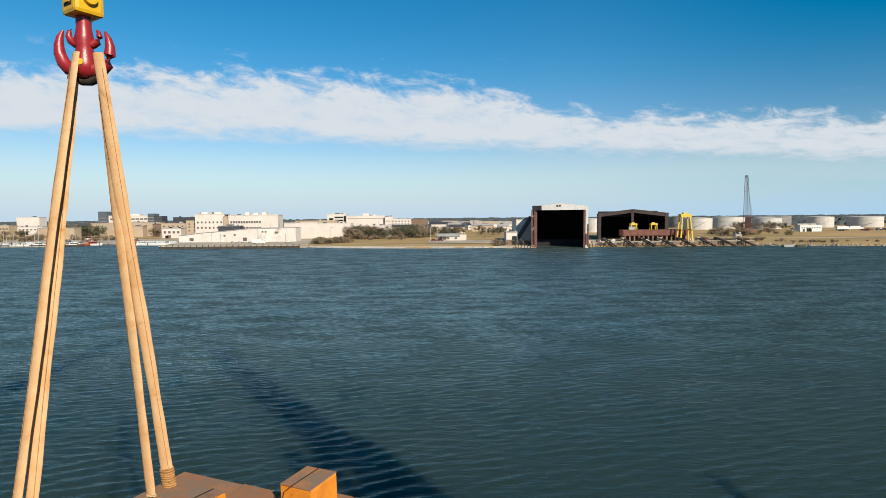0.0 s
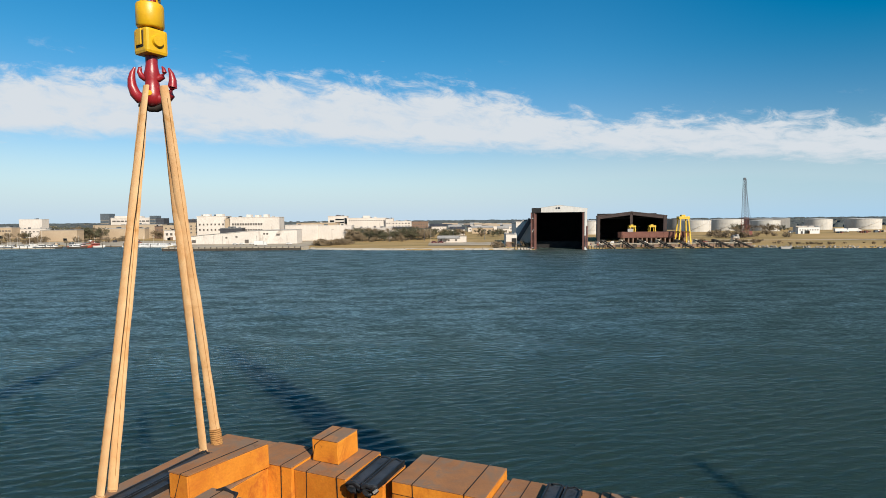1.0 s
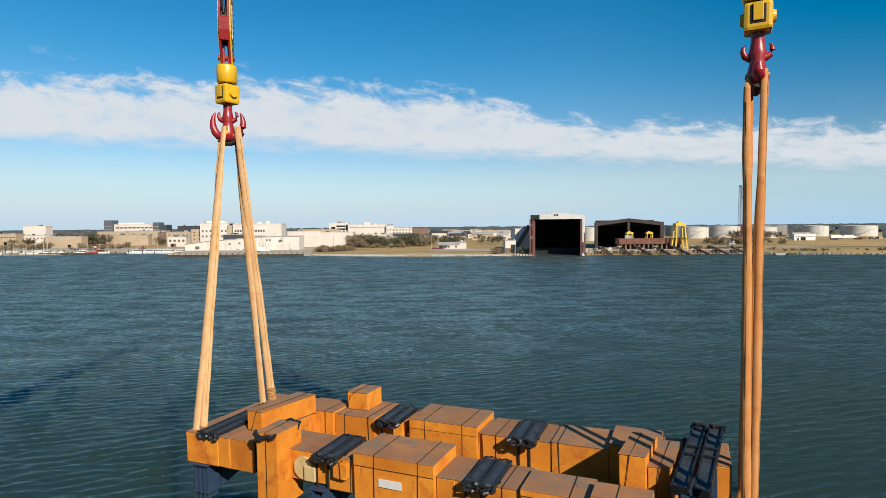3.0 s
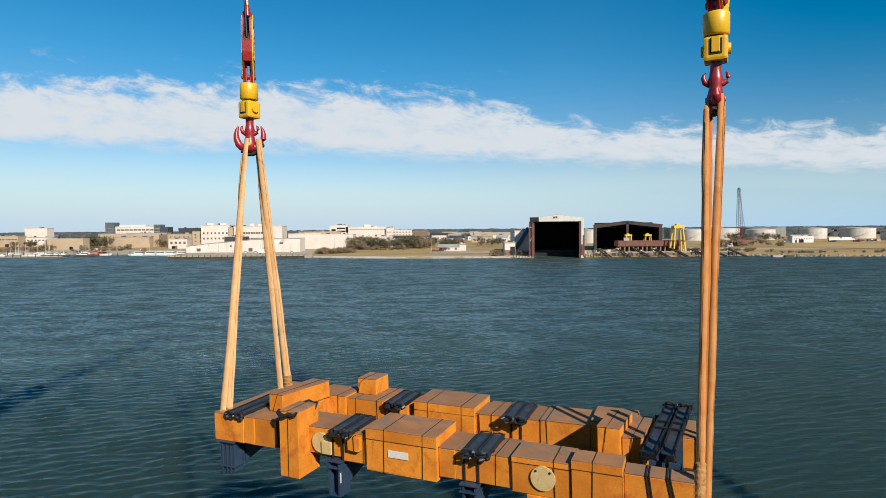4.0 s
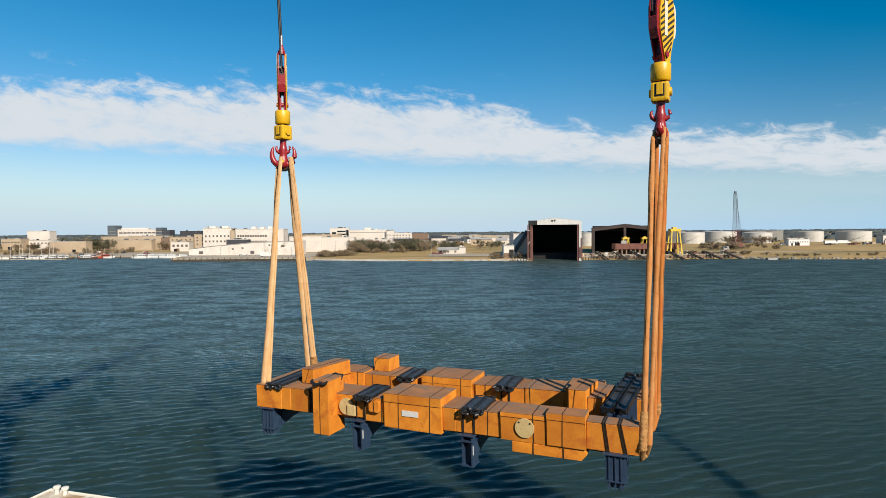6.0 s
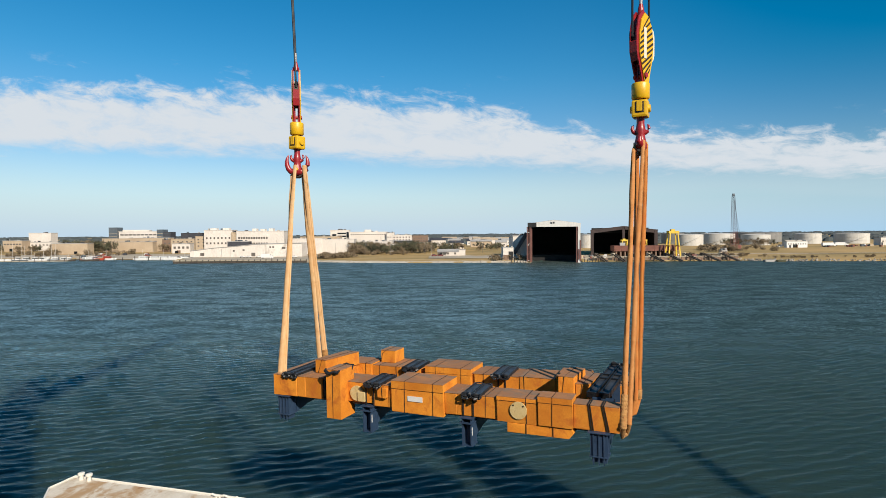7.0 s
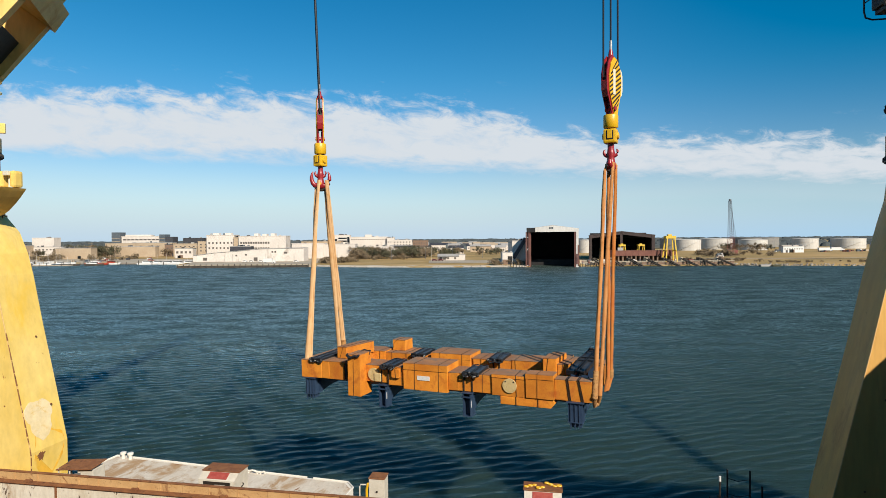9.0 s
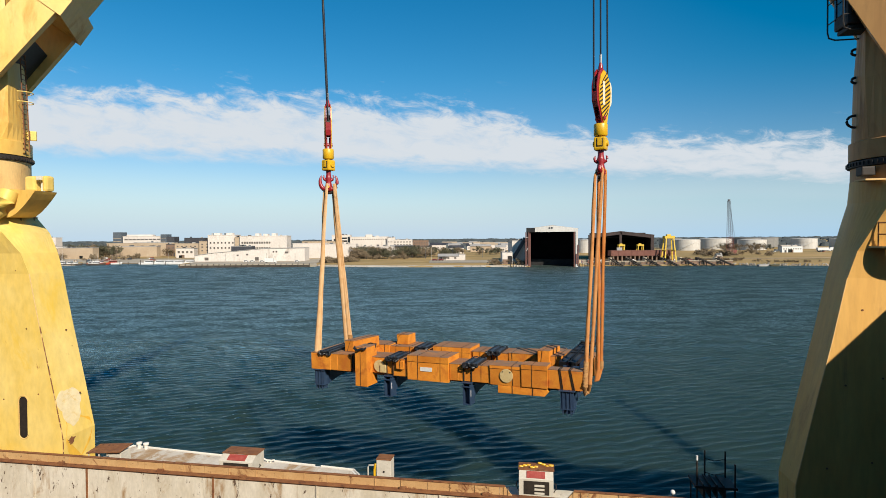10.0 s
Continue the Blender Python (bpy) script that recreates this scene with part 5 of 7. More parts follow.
sling([(HOOK_L + Vector((-0.08, -0.23, -0.11)), on_load(-9.36, -2.68, 12.08)), (HOOK_L + Vector((-0.29, 0.0, -0.45)), on_load(-9.36, -2.31, 12.08))],
      on_load(-9.5, -2.3, 10.9), SLING, "cream webbing sling from hook to the near corner of the load", 0.0, 0.15)
sling([(HOOK_L + Vector((0.32, 0.14, -0.75)), on_load(-9.18, 0.82, 12.1)), (HOOK_L + Vector((0.48, -0.22, -0.12)), on_load(-9.2, 1.45, 12.0))],
      on_load(-9.3, 1.1, 11.02), SLING, "cream webbing sling to the far side of the load", 0.05, 0.16)
sling([(HOOK_R + Vector((-0.42, -0.24, -0.75)), on_load(9.62, -2.85, 11.5)), (HOOK_R + Vector((0.02, -0.34, -0.25)), on_load(9.8, -2.3, 11.55))],
      on_load(9.6, -2.2, 11.0), SLING_ORANGE, "orange webbing sling with a worn brown sleeve at its foot", 0.115, 0.115,
      [HOOK_R + Vector(p) for p in ((-0.38, -0.23, -0.63), (-0.31, -0.20, -0.50), (-0.20, -0.18, -0.39), (-0.08, -0.22, -0.32), (-0.01, -0.29, -0.28))], 0.85)
sling([(HOOK_R + Vector((-0.05, 0.28, -0.7)), on_load(9.8, 0.82, 11.75)), (HOOK_R + Vector((0.34, 0.16, -0.5)), on_load(9.92, 1.25, 11.72))],
      on_load(9.7, 1.0, 11.0), SLING_DEEP, "deep orange webbing sling to the far corner of the load", 0.04, 0.115,
      [HOOK_R + Vector(p) for p in ((-0.02, 0.29, -0.5), (0.06, 0.30, -0.33), (0.18, 0.30, -0.25), (0.29, 0.25, -0.29), (0.36, 0.19, -0.38))], 0.7)


# ---- barge alongside ----
def make_barge():
    b = thing("barge", pose(-30.5, 22.9, 0, 0, 0, -14.9), "white flat barge with a rust-stained deck moored alongside", "barge")
    out = [(0, 0), (22.1, 0), (22.9, -0.8), (22.9, -12.5), (9, -12.5), (-0.1, -2.1)]
    bm = B()
    loft(bm, [[(x, y, -0.9) for x, y in out], [(x, y, 1.05) for x, y in out]])
    part("hull", bm, BARGE_EDGE, b)
    bm = B()
    loft(bm, [[(11 + (x - 11) * 0.985, -5 + (y + 5) * 0.955, z) for x, y in out] for z in (1.052, 1.075)])
    part("deck", bm, BARGE_TOP, b, "off-white deck with rust stains")
    # raised edge flat-bar
    for (x0, y0), (x1, y1) in zip(out, out[1:] + out[:1]):
        bm = B()
        d = Vector((x1 - x0, y1 - y0, 0))
        if d.length > 18:  # a gap in the long edge
            a, m1, m2, e = Vector((x0, y0, 1.1)), Vector((x0, y0, 1.1)) + d * 0.84, Vector((x0, y0, 1.1)) + d * 0.865, Vector((x1, y1, 1.1))
            rod(bm, a, m1, 0.07, seg=6)
            rod(bm, m2, e, 0.07, seg=6)
        else:
            rod(bm, (x0, y0, 1.1), (x1, y1, 1.1), 0.07, seg=6)
        part("edge_bar", bm, BARGE_EDGE, b)
    for x in (1.0, 1.75):
        bm = B()
        lathe(bm, [(0.16, 1.06), (0.15, 1.42), (0.24, 1.46), (0.25, 1.60), (0.2, 1.64)], 14)
        bmesh.ops.translate(bm, verts=bm.verts[:], vec=(x, -0.35, 0))
        part("bollard", bm, BARGE_EDGE, b, "white mooring bollard", True)
    for x in (13.3, 14.4):
        bm = B()
        tube(bm, [(x - 0.5, -0.3, 1.3), (x - 0.2, -0.3, 1.22), (x + 0.2, -0.3, 1.22), (x + 0.5, -0.3, 1.3)], 0.08, 8)
        rod(bm, (x - 0.15, -0.3, 1.06), (x - 0.15, -0.3, 1.25), 0.07, seg=8)
        rod(bm, (x + 0.15, -0.3, 1.06), (x + 0.15, -0.3, 1.25), 0.07, seg=8)
        part("cleat", bm, BARGE_EDGE, b, "white cleat")
    bm = B()
    box(bm, 7.4, 9.2, -5.2, -3.9, 1.08, 1.2, 0.03)
    part("hatch", bm, REDPAINT, b, "faded red hatch")


make_barge()


# ---- far shore ----
CONCRETE = material("pale_concrete", (0.35, 0.30, 0.225), (0.47, 0.41, 0.315), 0.05, 0.85, fine=1.2, bump=0.05)
WALL_WHITE = material("white_rendered_wall", (0.68, 0.62, 0.555), (0.80, 0.735, 0.665), 0.06, 0.8, fine=0.8, bump=0.03, stain=((0.44, 0.38, 0.32), 0.10, 0.54, 0.72), stretch=(1, 1, 0.6))
WALL_TAN = material("tan_rendered_wall", (0.45, 0.345, 0.235), (0.54, 0.43, 0.305), 0.06, 0.8, fine=0.8, bump=0.03, stain=((0.36, 0.28, 0.2), 0.12, 0.6, 0.78))
WALL_BROWN = material("brown_brick_wall", (0.20, 0.13, 0.09), (0.26, 0.17, 0.12), 0.06, 0.8, fine=0.8, bump=0.03)
WALL_GLASS = material("blue_grey_curtain_wall", (0.09, 0.11, 0.13), (0.13, 0.15, 0.17), 0.1, 0.25, fine=0.6, bump=0)
FAR_GLASS = material("dull_brown_window_glass", (0.11, 0.095, 0.085), (0.17, 0.15, 0.13), 0.4, 0.3, fine=0.8, bump=0)
ROOF_DARK = material("dark_roof_sheet", (0.045, 0.047, 0.055), (0.07, 0.07, 0.08), 0.1, 0.6, fine=0.8)
ROOF_PALE = material("pale_roof_sheet", (0.36, 0.35, 0.33), (0.46, 0.44, 0.41), 0.1, 0.6, fine=0.8)
HANGAR_SKIN = material("grey_hangar_sheeting", (0.64, 0.62, 0.58), (0.72, 0.70, 0.66), 0.08, 0.6, fine=0.7, stain=((0.33, 0.28, 0.24), 0.15, 0.58, 0.74), stretch=(1, 1, 0.3))
HANGAR_RUST = material("rusty_red_hangar_frame", (0.13, 0.055, 0.045), (0.20, 0.09, 0.07), 0.2, 0.7, fine=1.2)
# near-black for the shade inside halls and doorway, and the gable's black panel
INSIDE = material("black_panel_and_shade_interior", (0.015, 0.015, 0.017), (0.03, 0.03, 0.03), 0.2, 0.9, fine=1)
SHED_BROWN = material("dark_brown_shed_steel", (0.045, 0.032, 0.03), (0.075, 0.05, 0.045), 0.2, 0.7, fine=1)
HULL_RED = material("red_oxide_primer", (0.15, 0.055, 0.04), (0.21, 0.085, 0.06), 0.15, 0.75, fine=1, stain=((0.09, 0.04, 0.03), 0.3, 0.55, 0.7))
GANTRY = material("yellow_gantry_paint", (0.70, 0.45, 0.03), (0.78, 0.53, 0.06), 0.5, 0.5)
BOOM_RED = material("red_crane_lattice", (0.18, 0.05, 0.04), (0.24, 0.08, 0.06), 0.5, 0.6)
BOOM_GREY = material("grey_crane_lattice", (0.10, 0.11, 0.13), (0.14, 0.15, 0.17), 0.5, 0.6)
TANK = material("pale_storage_tank", (0.58, 0.555, 0.50), (0.68, 0.65, 0.60), 0.08, 0.6, fine=0.6, stain=((0.34, 0.28, 0.22), 0.12, 0.58, 0.75), stretch=(1, 1, 0.3))
TANK_DARK = material("grey_storage_tank", (0.20, 0.20, 0.19), (0.28, 0.27, 0.25), 0.08, 0.6, fine=0.6)
PILE = material("dark_timber_piling", (0.05, 0.042, 0.035), (0.09, 0.075, 0.06), 0.6, 0.85)
SAND = material("pale_beach_sand", (0.48, 0.42, 0.33), (0.58, 0.52, 0.42), 0.1, 0.9, fine=1.5, bump=0.1)
ROCK = material("pale_shore_rock", (0.27, 0.24, 0.20), (0.38, 0.34, 0.28), 0.5, 0.9, island=0.5, fine=2)
BRUSH = material("winter_brush", (0.19, 0.14, 0.085), (0.26, 0.20, 0.125), 0.3, 0.9, island=0.6, bump=0, fine=3)
TREE_GREEN = material("dull_green_foliage", (0.075, 0.078, 0.045), (0.11, 0.105, 0.06), 0.3, 0.9, island=0.6, bump=0, fine=3)
FAR_WOOD = material("far_woodland", (0.060, 0.075, 0.080), (0.085, 0.10, 0.10), 0.02, 0.95, island=0.4, bump=0, fine=0.3)
BARK = material("grey_bark", (0.10, 0.08, 0.06), (0.14, 0.11, 0.09), 1, 0.9)
BOAT_WHITE = material("white_boat_paint", (0.76, 0.76, 0.74), (0.82, 0.82, 0.80), 0.5, 0.4)
BOAT_RED = material("red_boat_paint", (0.45, 0.06, 0.03), (0.52, 0.09, 0.05), 0.5, 0.4)
CAR_RED = material("dark_red_car_paint", (0.16, 0.03, 0.03), (0.2, 0.04, 0.04), 0.5, 0.3)
GRASS = material("dry_winter_grass", (0.48, 0.315, 0.12), (0.28, 0.205, 0.072), 0.02, 0.95, fine=0.35, bump=0.1, stain=((0.47, 0.34, 0.16), 0.035, 0.54, 0.66), stretch=(0.5, 1.6, 1))
SHORE = [(-4800, 452), (-600, 450), (-300, 446), (-225, 436), (-198, 398), (-110, 395), (-88, 376), (-60, 364), (-10, 355), (41, 353), (58.5, 351), (60.0, 392), (92.0, 392), (93.5, 351), (104, 356), (142, 353), (202, 357), (217, 346), (267, 338), (500, 330), (4800, 300)]


def shore_y(x):
    for (x0, y0), (x1, y1) in zip(SHORE, SHORE[1:]):
        if x0 <= x <= x1:
            return y0 + (y1 - y0) * (x - x0) / (x1 - x0)
    return 330.0


PROFILE = [(-1800, -8.0), (-60, -6.0), (-4, -0.9), (0, 0.0), (2.5, 0.7), (9, 1.25), (60, 2.2), (250, 4.2), (800, 6.0), (4400, 8.0)]


def land_z(x, y):
    d = y - shore_y(x)
    for (d0, z0), (d1, z1) in zip(PROFILE, PROFILE[1:]):
        if d0 <= d <= d1:
            return z0 + (z1 - z0) * (d - d0) / (d1 - d0)
    return 6.0


def make_ground():
    bm = B()
    xs = [-4800, -2500, -1200, -800] + [-600 + 10 * i for i in range(65)] + [46] + [55, 58.5, 60, 66, 72, 78, 84, 92, 93.5, 98] + [100 + 10 * i for i in range(51)] + [800, 1200, 2500, 4800]
    rnd = random.Random(2)
    jag = {x: rnd.uniform(-1.6, 1.6) for x in xs}
    rows = [[bm.verts.new((x, shore_y(x) + d + (jag[x] if -5 < d < 10 else 0), z)) for x in xs] for d, z in PROFILE]
    for r0, r1 in zip(rows, rows[1:]):
        for i in range(len(xs) - 1):
            bm.faces.new((r0[i], r0[i + 1], r1[i + 1], r1[i]))
    solid("ground", bm, GRASS, "dry tan and green winter grassland behind the shore", "ground", kind="structure")


make_ground()


def strip(name, x0, x1, d0, d1, lift, mat, label, step=6):
    """A thin sheet laid on the ground, following the shore from d0 to d1 metres inland, with a ragged inner edge."""
    bm = B()
    rnd = random.Random(round(x0 + d1))
    n = max(2, int((x1 - x0) / step))
    lo, hi = [], []
    for i in range(n + 1):
        x = x0 + (x1 - x0) * i / n
        ya, yb = shore_y(x) + d0, shore_y(x) + d1 + rnd.uniform(-0.25, 0.25) * min(d1 - d0, 14)
        lo.append((x, ya))
        hi.append((x, yb))
    k = 5
    rows = []
    for j in range(k + 1):
        row = []
        for (xa, ya), (xb, yb) in zip(lo, hi):
            y = ya + (yb - ya) * j / k
            row.append(bm.verts.new((xa, y, land_z(xa, y) + lift)))
        rows.append(row)
    for r0, r1 in zip(rows, rows[1:]):
        for i in range(n):
            bm.faces.new((r0[i], r0[i + 1], r1[i + 1], r1[i]))
    solid(name, bm, mat, label, name.split("_")[-1], kind="structure")


strip("sand_beach", -95, 56, -1.0, 5.5, 0.12, SAND, "narrow pale sand beach along the water")
strip("concrete_yard", -12, 56, 28, 62, 0.22, CONCRETE, "pale concrete yard beside the small white house")
strip("concrete_yard", 92, 205, 2, 55, 0.22, CONCRETE, "pale concrete slipway yard in front of the sheds")
strip("sand_track", 210, 420, 66, 72, 0.25, SAND, "pale sandy track across the grass")
strip("concrete_quay", -600, -232, 1, 60, 0.22, CONCRETE, "pale concrete quay behind the moored boats")
strip("concrete_quay", -232, -100, 8, 70, 0.22, CONCRETE, "pale concrete quay in front of the long white warehouse")


def windows(parent, x0, x1, y, zs, n, w, h, depth=0.25, mat=None):
    for z in zs:
        for i in range(n):
            x = x0 + (x1 - x0) * (i + 0.5) / n
            bm = B()
            box(bm, x - w / 2, x + w / 2, y - 0.12, y + depth, z, z + h)
            part("window", bm, mat or FAR_GLASS, parent)


def block_building(x0, x1, y, z1, deep, mat, label, roof=None, rows=(), cols=0, w=2.2, h=1.6, extra=(), category="building", plain=False, span=(-0.94, 0.94)):
    """A flat-roofed block with parapet, windows in rows and roof plant. y is its front."""
    zg = min(land_z(x0, y), land_z(x1, y), land_z((x0 + x1) / 2, y + deep)) - 0.6
    t = thing("building", pose((x0 + x1) / 2, y, zg), label, category)
    k = (x1 - x0) / 2
    z1 -= zg
    bm = B()
    box(bm, -k, k, 0, deep, 0, z1)
    part("wall", bm, mat, t)
    bm = B()
    box(bm, -k - 0.2, k + 0.2, -0.2, deep + 0.2, z1 + 0.01, z1 + 0.5)
    part("roof", bm, roof or mat, t)
    if cols:
        windows(t, k * span[0], k * span[1], 0, [r - zg for r in rows], cols, w, h)
    for ex0, ex1, eh in extra:
        bm = B()
        box(bm, ex0 - (x0 + x1) / 2, ex1 - (x0 + x1) / 2, deep * 0.2, deep * 0.6, z1 + 0.51, z1 + 0.5 + eh)
        part("roof_plant", bm, roof or mat, t)
    # small vents and air units along the roof, a shaded recess at the foot and a downpipe or two
    rr = random.Random(int(abs(x0 * 13 + y * 7)))
    for i in range(rr.randint(2, 5)):
        x, s, hh = rr.uniform(-k * 0.85, k * 0.85), rr.uniform(0.5, 1.6), rr.uniform(0.5, 1.5)
        bm = B()
        box(bm, x - s, x + s, deep * 0.3, deep * 0.3 + 1.6, z1 + 0.51, z1 + 0.5 + hh)
        part("air_unit", bm, rr.choice((ROOF_DARK, ROOF_PALE, WALL_GLASS)), t)
    for i in range(0 if plain else rr.randint(1, 3)):
        x, s = rr.uniform(-k * 0.8, k * 0.8), rr.uniform(0.9, 2.2)
        bm = B()
        box(bm, x - s, x + s, -0.1, 0.2, 0.6, 0.6 + rr.uniform(2.2, 3.6))
        part("doorway", bm, rr.choice((GLASS_DARK, ROOF_DARK, WALL_BROWN)), t)
    return t


def town():
    block_building(-497, -475, 600, 15.2, 12, WALL_TAN, "low tan building with a window band", ROOF_PALE, (10.8,), 6, 2.4, 1.4)
    block_building(-505, -478, 650, 24.0, 12, WALL_WHITE, "plain white cube-shaped building")
    block_building(-485, -430, 612, 13.2, 14, WALL_WHITE, "long low building with a pale roof", ROOF_PALE, (9.6,), 12, 2.2, 1.3)
    block_building(-385, -350, 520, 12.8, 10, WALL_TAN, "plain tan dockside warehouse", ROOF_PALE)
    t = block_building(-373, -328, 612, 24.6, 12, WALL_WHITE, "white office block with glazed towers", WALL_WHITE, (20.4,), 9, 3.8, 1.5, ((-370, -340, 1.8),))
    for x0, x1, z, mat in ((-382.7, -373.3, 29.7, WALL_GLASS), (-327.8, -321, 27.0, WALL_GLASS), (-320.8, -312, 24.2, ROOF_DARK)):
        bm = B()
        box(bm, x0 + 350.5, x1 + 350.5, -3, 9, 0, z - t.location.z)
        part("glass_tower", bm, mat, t, "blue-grey glazed tower")
        for k in range(6):
            bm = B()
            box(bm, x0 + 350.6, x1 + 350.4, -3.15, -3.0, 3.4 * k + 2.6, 3.4 * k + 3.0)
            part("floor_band", bm, WALL_TAN if mat == WALL_GLASS else WALL_GLASS, t)
    block_building(-370, -335, 576, 16.8, 10, WALL_TAN, "tan building with dark windows", WALL_TAN, (12.4,), 8, 2.2, 1.4)
    block_building(-336, -296, 574, 17.4, 10, WALL_TAN, "pale tan building behind the harbour", ROOF_PALE, (13.5,), 4, 3.0, 1.0, plain=True)
    block_building(-350, -306, 558, 13.4, 8, WALL_TAN, "low tan wing by the marina", ROOF_PALE, (), plain=True)
    block_building(-315, -290, 640, 22.4, 12, ROOF_DARK, "building with a dark sheet roof", ROOF_DARK)
    block_building(-278, -254, 540, 16.2, 10, WALL_TAN, "yellowish tan building with small windows", WALL_TAN, (10.0, 13.0), 5, 1.6, 1.2)
    block_building(-268, -250, 522, 11.6, 8, WALL_WHITE, "low pale annex with dark openings", ROOF_PALE, (7.0,), 4, 2.2, 2.2)
    block_building(-300, -280, 566, 15.4, 8, WALL_BROWN, "brown shed between pale buildings", ROOF_DARK, (11.2,), 4, 2.0, 1.2)
    block_building(-231, -204, 510, 24.6, 14, WALL_WHITE, "cream stepped building with small windows", WALL_WHITE, (11.4, 16.4), 7, 1.5, 1.7, ((-226, -220, 1.6), (-214, -208, 1.8)), plain=True)
    block_building(-242, -231.5, 516, 18.6, 12, WALL_TAN, "tan stair block beside cream building", WALL_TAN, (9, 12.5, 15.2), 2, 1.6, 1.2)
    block_building(-198, -152.5, 505, 23.4, 16, WALL_WHITE, "cream four-storey block with window rows and roof plant", WALL_WHITE, (10.8, 16.2), 12, 1.7, 1.9, ((-184, -180, 2.2), (-176, -172, 1.8), (-168, -164, 2.2)), plain=True, span=(-0.94, 0.32))
    block_building(-204, -198.4, 508, 22.2, 12, WALL_TAN, "narrow tan lift tower block", WALL_TAN)
    # long warehouse in stepped lengths
    w = thing("building", pose(-163, 432, 2.0), "long cream waterside warehouse with a rising roofline", "building")
    bm = B()
    prism(bm, [(-46, 0), (-46, 5.0), (-41, 5.4), (-28, 7.2), (-6, 8.8), (10, 10.3), (24, 10.8), (46, 10.8), (46, 0)], 0, 16)
    part("wall", bm, WALL_WHITE, w)
    for (x0, z0), (x1, z1) in (((-46, 5.0), (-28, 7.2)), ((-28, 7.2), (-6, 8.8)), ((-6, 8.8), (10, 10.3)), ((10, 10.3), (46, 10.8))):
        bm = B()
        prism(bm, [(x0, z0 + 0.05), (x1 - 0.1, z1 + 0.05), (x1 - 0.1, z1 + 0.45), (x0, z0 + 0.45)], -0.4, 16.2)
        part("roof_edge", bm, ROOF_PALE, w)
    for x, z, a, h in ((-36, 1.0, 1.6, 2.4), (-10, 4.4, 0.8, 1.3), (-2, 5.0, 0.8, 1.3), (20, 7.2, 0.7, 1.4), (22.4, 7.2, 0.7, 1.4), (31, 6.4, 1.4, 1.6), (6, 0.6, 1.6, 2.8)):
        bm = B()
        box(bm, x - a, x + a, -0.1, 0.2, z, z + h)
        part("opening", bm, FAR_GLASS, w)
    for x in (-20, -13, 14, 38):
        bm = B()
        box(bm, x - 0.12, x + 0.12, -0.22, 0.0, 0.3, 6.5)
        part("downpipe", bm, ROOF_PALE, w)
    # dark canopy and low stores against its back
    block_building(-186, -168, 452, 14.2, 8, ROOF_DARK, "dark open canopy behind the long warehouse", ROOF_PALE, (), plain=True)
    block_building(-140, -111, 480, 16.0, 16, WALL_WHITE, "white warehouse with faint sheet doors", WALL_WHITE, (), plain=True)
    block_building(-111, -82, 481, 15.2, 16, WALL_WHITE, "white warehouse with pale sheet doors", WALL_WHITE, (), plain=True)
    block_building(-82, -49, 500, 12.6, 14, WALL_WHITE, "lower white warehouse end bay", WALL_WHITE, (), plain=True)
    block_building(-162, -117, 600, 17.2, 14, WALL_TAN, "tan-roofed warehouse behind white sheds", WALL_TAN)
    t = block_building(-141, -118, 665, 25.0, 12, WALL_WHITE, "white block with a dark glazed front", WALL_WHITE)
    for x0, x1, z, h in ((-9, -4, 18.0, 2.2), (-2.5, 8, 20.2, 1.8), (-2.5, 8, 16.6, 1.8), (8.6, 11.2, 16, 7)):
        bm = B()
        box(bm, x0, x1, -0.3, 0.3, z - t.location.z, z + h - t.location.z)
        part("window_band", bm, GLASS_DARK, t)
    block_building(-117, -70, 660, 22.4, 12, WALL_WHITE, "wide white building with a raised middle", WALL_WHITE, (19.0,), 16, 1.5, 1.0, ((-98, -90, 2.6), (-85, -82, 1.2)))
    block_building(-70, -61, 655, 21.0, 12, WALL_WHITE, "white office wing with windows", WALL_WHITE, (15.5,), 3, 1.4, 1.2)
    block_building(-61, -38, 630, 18.3, 10, WALL_WHITE, "white three-storey block with square windows", WALL_WHITE, (12.2, 15.4), 6, 1.7, 1.3)
    block_building(-38, -19, 650, 17.4, 10, WALL_BROWN, "brown brick block with windows", WALL_BROWN, (11, 14), 6, 1.5, 1.2)
    # low houses and sheds of the far town
    rnd = random.Random(21)
    for i in range(46):
        x = rnd.uniform(-20, 120) if i < 30 else rnd.uniform(-90, 0)
        y = rnd.uniform(560, 900)
        w, h = rnd.uniform(10, 26), rnd.uniform(4.5, 8)
        house(x, y, w, h, rnd.uniform(10, 14), rnd.choice((WALL_WHITE, WALL_WHITE, WALL_TAN)), rnd.choice((ROOF_PALE, ROOF_DARK, ROOF_PALE, WALL_TAN)), "low pale house of the far town", rnd, "far houses")


def house(x, y, w, h, deep, wall, roof, label, rnd, group="", category="house"):
    zg = land_z(x, y) - 0.4
    t = thing("house", pose(x, y, zg, 0, 0, rnd.uniform(-8, 8)), label, category, group)
    bm = B()
    box(bm, -w / 2, w / 2, 0, deep, 0, h)
    part("wall", bm, wall, t)
    bm = B()
    prism(bm, [(-0.5, h), (deep + 0.5, h), (deep / 2, h + deep * 0.2)], -w / 2 - 0.4, w / 2 + 0.4, pose(0, 0, 0, 0, 0, 90))
    part("roof", bm, roof, t)
    n = max(2, int(w / 5))
    windows(t, -w / 2, w / 2, 0, (h * 0.4,), n, 1.6, 1.5)
    return t


town()


